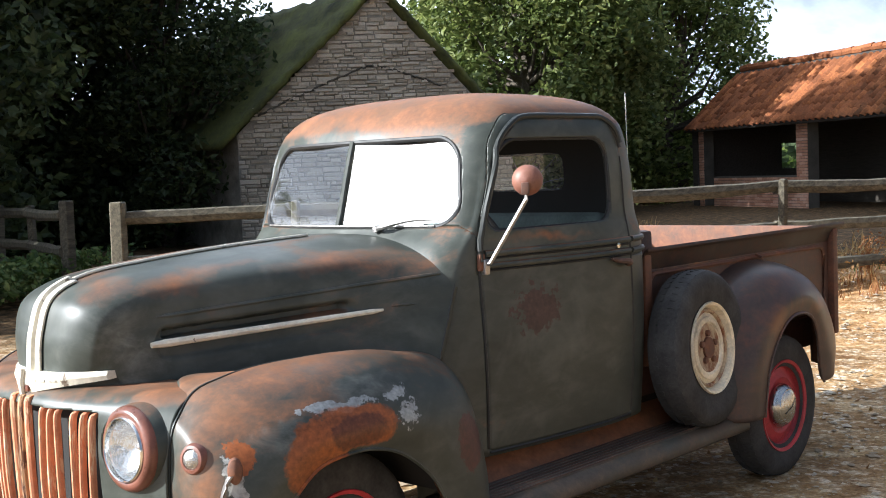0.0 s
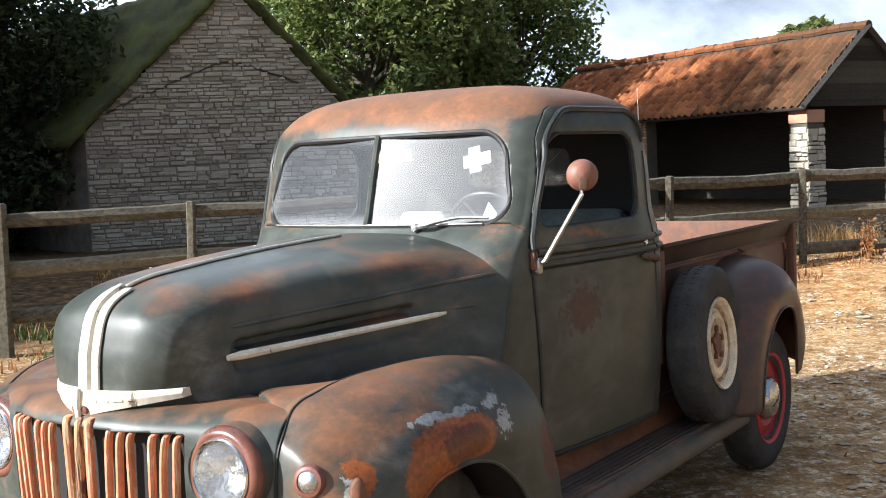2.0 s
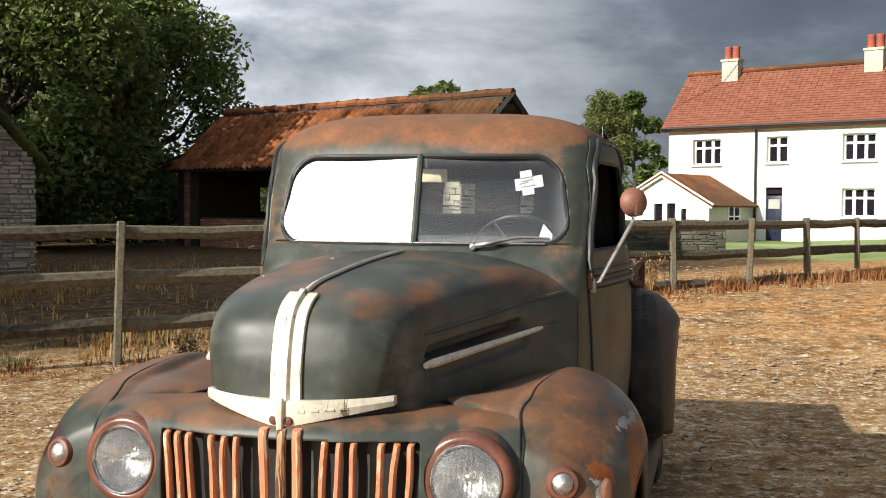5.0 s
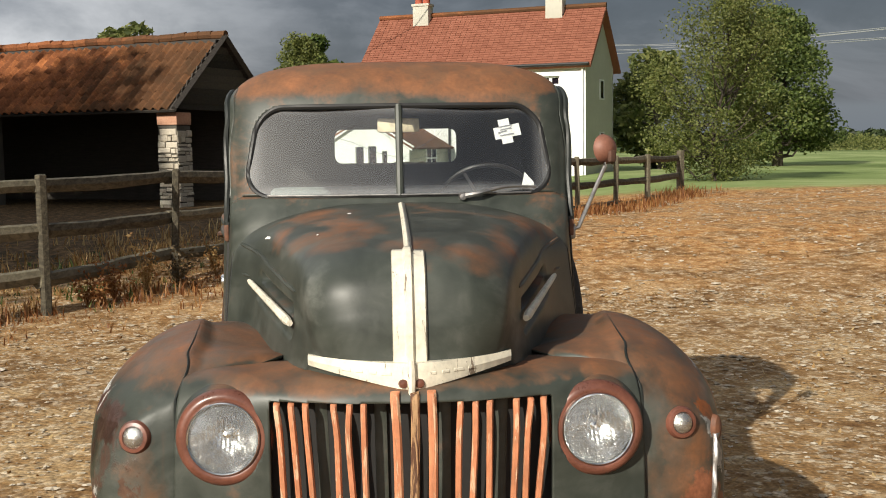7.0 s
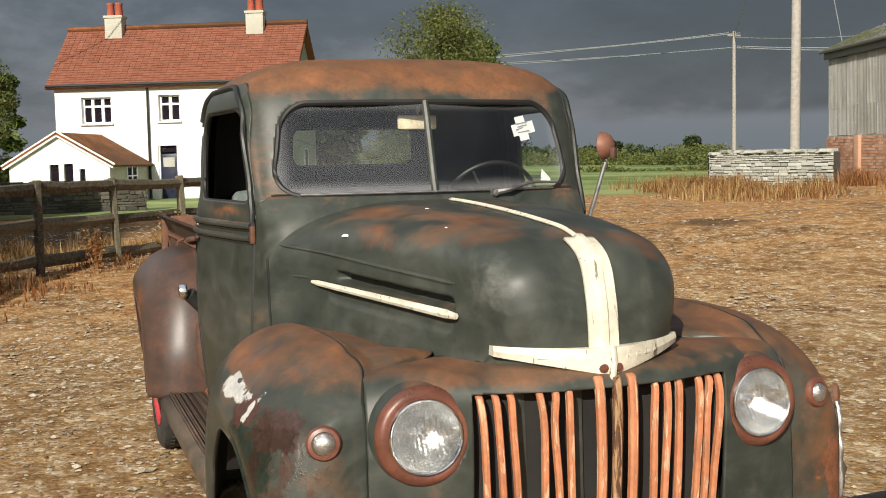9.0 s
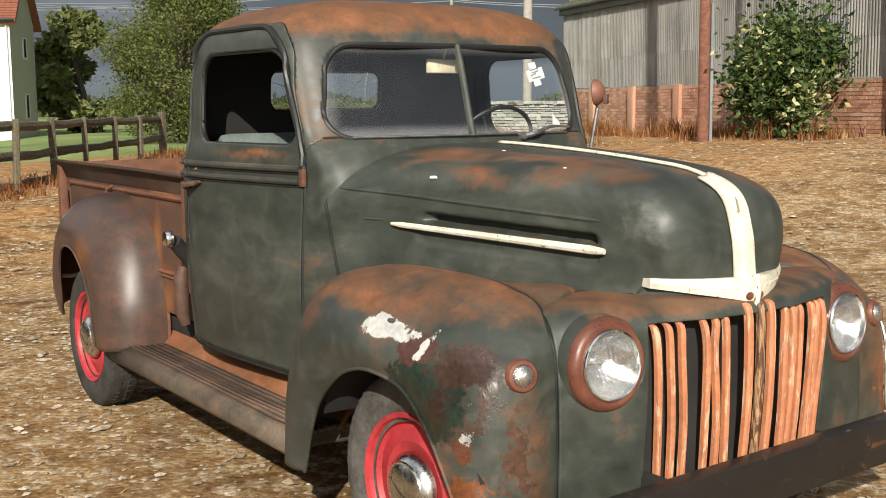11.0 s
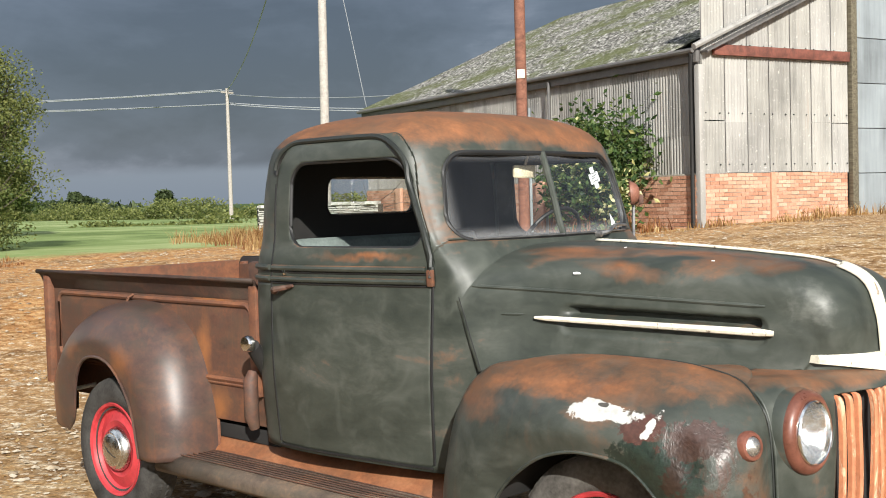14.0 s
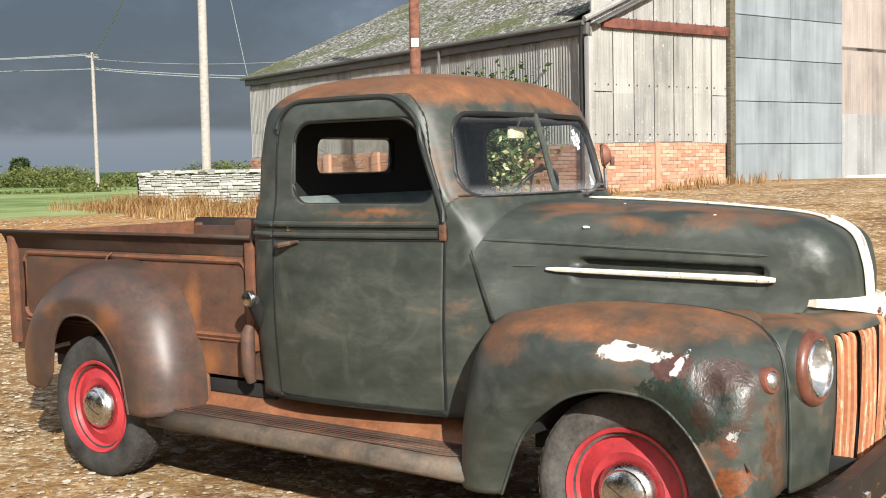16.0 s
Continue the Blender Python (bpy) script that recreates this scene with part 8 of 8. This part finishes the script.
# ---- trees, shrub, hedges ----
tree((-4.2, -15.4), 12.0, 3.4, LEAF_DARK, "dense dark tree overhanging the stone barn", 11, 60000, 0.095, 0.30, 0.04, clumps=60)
# this tree and the next stand mostly unseen, kept for their shade
tree((-0.6, -15.5), 13.0, 4.4, LEAF_DARK, "dense dark tree mostly out of view, there to cast shade", 12, 26000, 0.17, 0.32, 0.03, clumps=60)
tree((-5.2, -21.5), 16.0, 5.0, LEAF_DARK, "tall dark tree mostly out of view, added to cast shade", 27, 22000, 0.20, 0.32, 0.03, clumps=56)
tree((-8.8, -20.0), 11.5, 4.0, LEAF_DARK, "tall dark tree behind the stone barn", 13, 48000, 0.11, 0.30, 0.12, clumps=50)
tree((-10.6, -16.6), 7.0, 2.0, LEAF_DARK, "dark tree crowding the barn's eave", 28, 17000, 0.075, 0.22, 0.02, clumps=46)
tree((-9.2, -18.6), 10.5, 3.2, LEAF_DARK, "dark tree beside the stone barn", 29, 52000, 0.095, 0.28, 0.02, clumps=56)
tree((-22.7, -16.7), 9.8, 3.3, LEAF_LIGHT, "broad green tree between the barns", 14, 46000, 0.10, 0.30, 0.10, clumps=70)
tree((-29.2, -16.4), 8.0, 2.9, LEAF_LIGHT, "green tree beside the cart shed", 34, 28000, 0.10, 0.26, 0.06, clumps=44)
tree((-27.5, -20.5), 9.2, 4.2, LEAF_MID, "green tree behind the cart shed", 15, 13000, 0.15, 0.30, 0.12, clumps=40)
tree((-35.6, -8.4), 5.6, 1.4, LEAF_WILLOW, "small tree rising behind the shed roof", 17, 3500, 0.14, 0.14, 0.30, clumps=14)
tree((-42.4, -3.5), 5.8, 1.45, LEAF_GATE, "bushy tree beside the farmhouse", 18, 22000, 0.06, 0.18, 0.03, clumps=44)
tree((-37.6, -3.2), 3.6, 0.6, LEAF_DARK, "bare dead tree beside the farmhouse", 19, 260, 0.10, 0.14, 0.35, clumps=10)
tree((-26.2, 8.7), 5.1, 1.75, LEAF_GATE, "loose pale green tree by the gate post", 20, 30000, 0.040, 0.07, 0.06, clumps=90)
tree((-45.0, 17.0), 6.6, 2.6, LEAF_MID, "round green tree at the field's edge", 21, 34000, 0.085, 0.26, 0.14, clumps=46)
tree((-42.5, 11.3), 4.7, 1.8, LEAF_WILLOW, "pale tree behind the farmhouse", 22, 5000, 0.16, 0.2, 0.1, clumps=24)
tree((-26.0, 44.0), 10.5, 3.0, LEAF_MID, "tree rising behind the barn roof", 23, 4000, 0.22, 0.2, 0.2, clumps=18)
tree((-70.0, -3.9), 8.4, 1.7, LEAF_MID, "distant tree behind the farmhouse", 24, 4000, 0.24, 0.2, 0.2, clumps=18)

# broad-leaved shrub against the brick base
sx, sy = -11.1, 14.7
sz = float(G(sx, sy))
shrub = empty("shrub", (sx, sy, sz))
tagged(shrub, "broad-leaved shrub with creamy new leaves against the barn", "shrub")
r = np.random.default_rng(31)
stems, lp, lf = [], [], []
for k in range(28):
    a, h = r.random() * 2 * math.pi, 0.8 + 1.45 * r.random()
    d = 0.95 * math.sqrt(r.random()) * (1.1 - 0.5 * abs(h - 1.4) / 1.4)
    tip = np.array((d * math.cos(a), d * math.sin(a), h))
    stems.append(tube([(0.2 * math.cos(a), 0.2 * math.sin(a), 0), tip * (0.6, 0.6, 0.55), tip], [0.03, 0.02, 0.008], 5))
    n = 210
    q = tip + r.normal(size=(n, 3)) * (0.24, 0.24, 0.34) - (0, 0, 0.2)
    (lf if k % 7 == 0 else lp).append(q)
    if k % 7 == 0:
        lp.append(q[::2] - (0, 0, 0.3))
mesh_ob("stem", *join(*stems), BARK, shrub, "thin woody stems")
allp = np.concatenate(lp)
allp[:, 2] = np.maximum(allp[:, 2], 0.1)
mesh_ob("foliage", *leaves(allp, 0.045 + 0.05 * r.random(len(allp)), 0.8, 5), LEAF_BUSH, shrub, "broad green leaves", smooth=False)
fl = np.concatenate(lf)[: 420]
mesh_ob("pale_leaves", *leaves(fl, 0.040 + 0.04 * r.random(len(fl)), 0.8, 6), LEAF_FLOWER, shrub, "creamy young leaves", smooth=False)


def hedge(line, height, wide, n, leaf, mat, label, seed):
    r = np.random.default_rng(seed)
    q = np.asarray(line, float)
    seg = np.linalg.norm(np.diff(q, axis=0), axis=1)
    cum = np.concatenate([[0], np.cumsum(seg)])
    t = r.random(n) * cum[-1]
    x, y = np.interp(t, cum, q[:, 0]), np.interp(t, cum, q[:, 1])
    hv = height * (0.75 + 0.25 * np.sin(t * 0.23 + seed) + 0.25 * np.sin(t * 0.71 + 2 * seed) * (r.random(n) > 0.2))
    p = np.stack([x + r.normal(size=n) * wide, y + r.normal(size=n) * wide, r.random(n) ** 0.7 * hv + 0.3], 1)
    v, f = leaves(p, leaf * (0.6 + 0.8 * r.random(n)), 0.3, seed)
    stuff("hedge", v, f, mat, label, "hedge")


hedge([(-170, 66), (-112, 60), (-84, 56), (-66, 58), (-52, 62), (-40, 66)], 2.0, 1.0, 34000, 0.13, LEAF_GATE, "olive green hedge along the field", 2)
hedge([(-61, 31), (-57, 35), (-55, 38)], 0.8, 0.6, 2200, 0.12, LEAF_GATE, "low rough bushes in the field", 4)
hedge([(-150, 20), (-130, 62), (-104, 92), (-70, 96)], 0.6, 1.0, 8000, 0.28, LEAF_WILLOW, "far field hedge", 3)
hedge([(-420, -60), (-410, 60), (-360, 160), (-352, 200)], 4.6, 6.0, 14000, 1.3, LEAF_DARK, "dark wood on the horizon", 5)
hedge([(4, -30), (-8, -29), (-20, -29), (-34, -27), (-42, -20)], 4.2, 1.6, 16000, 0.34, LEAF_DARK, "dark thicket behind the barns", 7)
hedge([(-75, -60), (-72, -30), (-66, -16)], 5.0, 2.5, 5000, 0.5, LEAF_MID, "trees beyond the farmhouse", 6)
for k, (x, y) in enumerate(((-230, 122), (-205, 128))):
    tree((x, y), 5.0 - 0.5 * k, 2.4, LEAF_DARK, "lone dark tree on the skyline", 60 + k, 1500, 0.8, 0.3, 0.15, clumps=14)

# ---- grass and weeds ----
fa = np.array(FENCE_A)
blades(along(fa[:8] + (0.2, 0.25), 2600, 0.35, 1), 0.13, RUST_GRASS, "dead_weeds", "rusty dead weeds along the fence", "weeds", 1, 0.009)
blades(along(fa[:8] + (-0.3, -0.6), 900, 0.45, 2), 0.15, STRAW, "dry_grass", "dry straw grass behind the fence", "grass", 2, 0.008)
blades(along(fa[2:9] + (-0.7, -1.5), 2200, 0.8, 21), 0.20, STRAW, "dry_grass", "dry straw grass before the cart shed", "grass", 21, 0.010)
blades(along(fa[:6] + (-0.5, -1.0), 1400, 0.6, 3), 0.12, GREEN_GRASS, "green_weeds", "green weeds behind the fence", "weeds", 3, 0.011)
blades(along(fa[7:] + (0.3, 0.2), 2500, 0.35, 4), 0.18, RUST_GRASS, "dead_weeds", "dead weeds along the far fence", "weeds", 4, 0.012)
blades(along([(-15, 12.0), (-18.5, 13.2), (-21.5, 14.4), (-24.3, 15.2)], 3000, 0.6, 5), 0.27, RUST_GRASS, "dead_weeds", "tall rusty grass before the drystone wall", "grass", 5, 0.012)
blades(along([(-15, 11.8), (-18.0, 12.8), (-21.5, 14.2), (-24.6, 15.0)], 5200, 0.7, 6), 0.30, STRAW, "dry_grass", "tall straw grass before the drystone wall", "grass", 6, 0.010)
blades(along([(-9.6, 14.4), (-8.6, 15.6), (-7.9, 17.4), (-7.2, 19.2)], 500, 0.3, 7), 0.20, STRAW, "dry_grass", "dry grass along the barn", "grass", 7, 0.012)
blades(along([(-9.8, 14.2), (-14.0, 15.2), (-21.0, 17.4)], 2600, 0.45, 8), 0.30, RUST_GRASS, "dead_weeds", "dead weeds along the barn", "weeds", 8, 0.012)
hedge([(-2.9, -8.8), (-4.0, -9.6), (-5.2, -9.7)], 0.55, 0.28, 3600, 0.045, GREEN_GRASS, "low green nettles by the old fence", 9)
blades(along([(-6.5, -8.4), (-9.5, -7.6), (-13.0, -8.0), (-15.0, -9.6)], 1800, 1.0, 10), 0.22, STRAW, "dry_grass", "dry grass before the stone barn", "grass", 10, 0.011)


def stalks(at, height, mat, label, seed, n=9):
    """A dead weed: thin bent stems with small withered leaves and seed heads."""
    r = np.random.default_rng(seed)
    z = float(G(*at))
    w = empty("weed", (at[0], at[1], z - 0.02))
    tagged(w, label, "weed", group="dead weeds by the fence")
    stems, dots = [], []
    for k in range(n):
        a, h, d = r.random() * 6.28, height * (0.5 + 0.6 * r.random()), 0.25 * r.random()
        q = crom([(0, 0, 0), (0.4 * d * math.cos(a), 0.4 * d * math.sin(a), 0.5 * h), (d * math.cos(a), d * math.sin(a), h)], np.linspace(0, 2, 8))
        stems.append(tube(q, np.linspace(0.006, 0.002, 8), 4))
        for p in q[3:]:
            dots.append(p + r.normal(size=(5, 3)) * 0.035)
    mesh_ob("stem", *join(*stems), mat, w)["kind"] = "stuff"
    dots = np.concatenate(dots)
    mesh_ob("foliage", *leaves(dots, 0.014 + 0.018 * r.random(len(dots)), 0.3, seed), mat, w, smooth=False)


for k, (x, y, h) in enumerate([(-7.9, -2.75, 0.42), (-8.4, -2.55, 0.58), (-8.9, -2.30, 0.40), (-7.6, -2.95, 0.30), (-9.6, -2.0, 0.34), (-6.4, -3.75, 0.30), (-11.4, -0.75, 0.45), (-12.7, 0.25, 0.55), (-12.2, -0.7, 0.40), (-10.4, -1.9, 0.5)]):
    stalks((x, y), h, (RUST_GRASS, STRAW, DRY_WEED)[k % 3], "withered weed with thin brown stems beside the fence", 300 + k)

# ---- loose stones of the yard ----


def pebbles(n, span, size, mat, seed, label):
    r = np.random.default_rng(seed)
    oct_v = np.array([(1, 0, 0), (0, 1, 0), (-1, 0, 0), (0, -1, 0), (0, 0, 1), (0, 0, -1), (0.7, 0.7, 0.45), (-0.7, 0.7, 0.4), (-0.7, -0.7, 0.45), (0.7, -0.7, 0.4)])
    oct_f = [(0, 6, 4), (6, 1, 4), (1, 7, 4), (7, 2, 4), (2, 8, 4), (8, 3, 4), (3, 9, 4), (9, 0, 4), (0, 1, 6), (1, 2, 7), (2, 3, 8), (3, 0, 9)]
    x, y = span[0] + (span[1] - span[0]) * r.random(n), span[2] + (span[3] - span[2]) * r.random(n)
    vs = []
    for i in range(n):
        s = size * (0.4 + 1.3 * r.random() ** 2.2)
        a = r.random() * 6.28
        c, d = math.cos(a), math.sin(a)
        q = oct_v * (s * (0.8 + 0.5 * r.random()), s * (0.6 + 0.4 * r.random()), s * 0.42) * (1 + 0.18 * r.normal(size=(10, 1)))
        vs.append(np.stack([q[:, 0] * c - q[:, 1] * d + x[i], q[:, 0] * d + q[:, 1] * c + y[i], q[:, 2] + G(x[i], y[i]) + 0.004], 1))
    f = [tuple(k + 10 * i for k in t) for i in range(n) for t in oct_f]
    stuff("stones", np.concatenate(vs), f, mat, label, "gravel")


PEB = stone_mat("loose_pale_stone", (0.17, 0.12, 0.075), (0.36, 0.29, 0.20), (0.66, 0.60, 0.50), True)
pebbles(15000, (-8.0, 2.5, -4.5, 5.5), 0.014, PEB, 1, "small loose stones on the yard")
pebbles(8000, (-20.0, -4.0, -2.5, 16.0), 0.024, PEB, 2, "loose stones farther across the yard")
pebbles(420, (-9.0, 1.0, -4.0, 6.0), 0.034, PEB, 3, "larger pale stones in the gravel")
straws = np.random.default_rng(77)
sp = np.stack([-14 + 16 * straws.random(5000), -5 + 13 * straws.random(5000)], 1)
sp = np.concatenate([sp, G(sp[:, 0], sp[:, 1])[:, None] + 0.006], 1)
v, f = leaves(sp, 0.012 + 0.016 * straws.random(len(sp)), 4.0, 8)
stuff("straw_litter", v, f, STRAW, "scattered straw and dead leaves on the yard", "litter")

# an old arched roof line is marked in the gable by a row of dark thin stones
arch = crom([(0.4, 0, 2.5), (1.2, 0, 2.85), (2.0, 0, 3.18), (2.6, 0, 3.36), (3.2, 0, 3.22), (3.9, 0, 2.95)], np.linspace(0, 5, 46))
for q0, q1 in zip(arch, arch[1:]):
    mid = (q0 + q1) / 2
    o = mesh_ob("arch_stone", *tube([q0 - mid, (q1 - mid) * 0.92], 0.022, 6), DARK_STONE, sb_wall)
    o.matrix_basis = Matrix.Translation((mid[0], -0.020 - 0.012 * rng.random(), mid[2] + 0.012 * rng.normal()))

# stones of the barn's gable come last
stone_courses(sb_wall, (0.0, SB_W), SB_TOP, 0.074, 0.21, 2, near=290, top=sb_top)
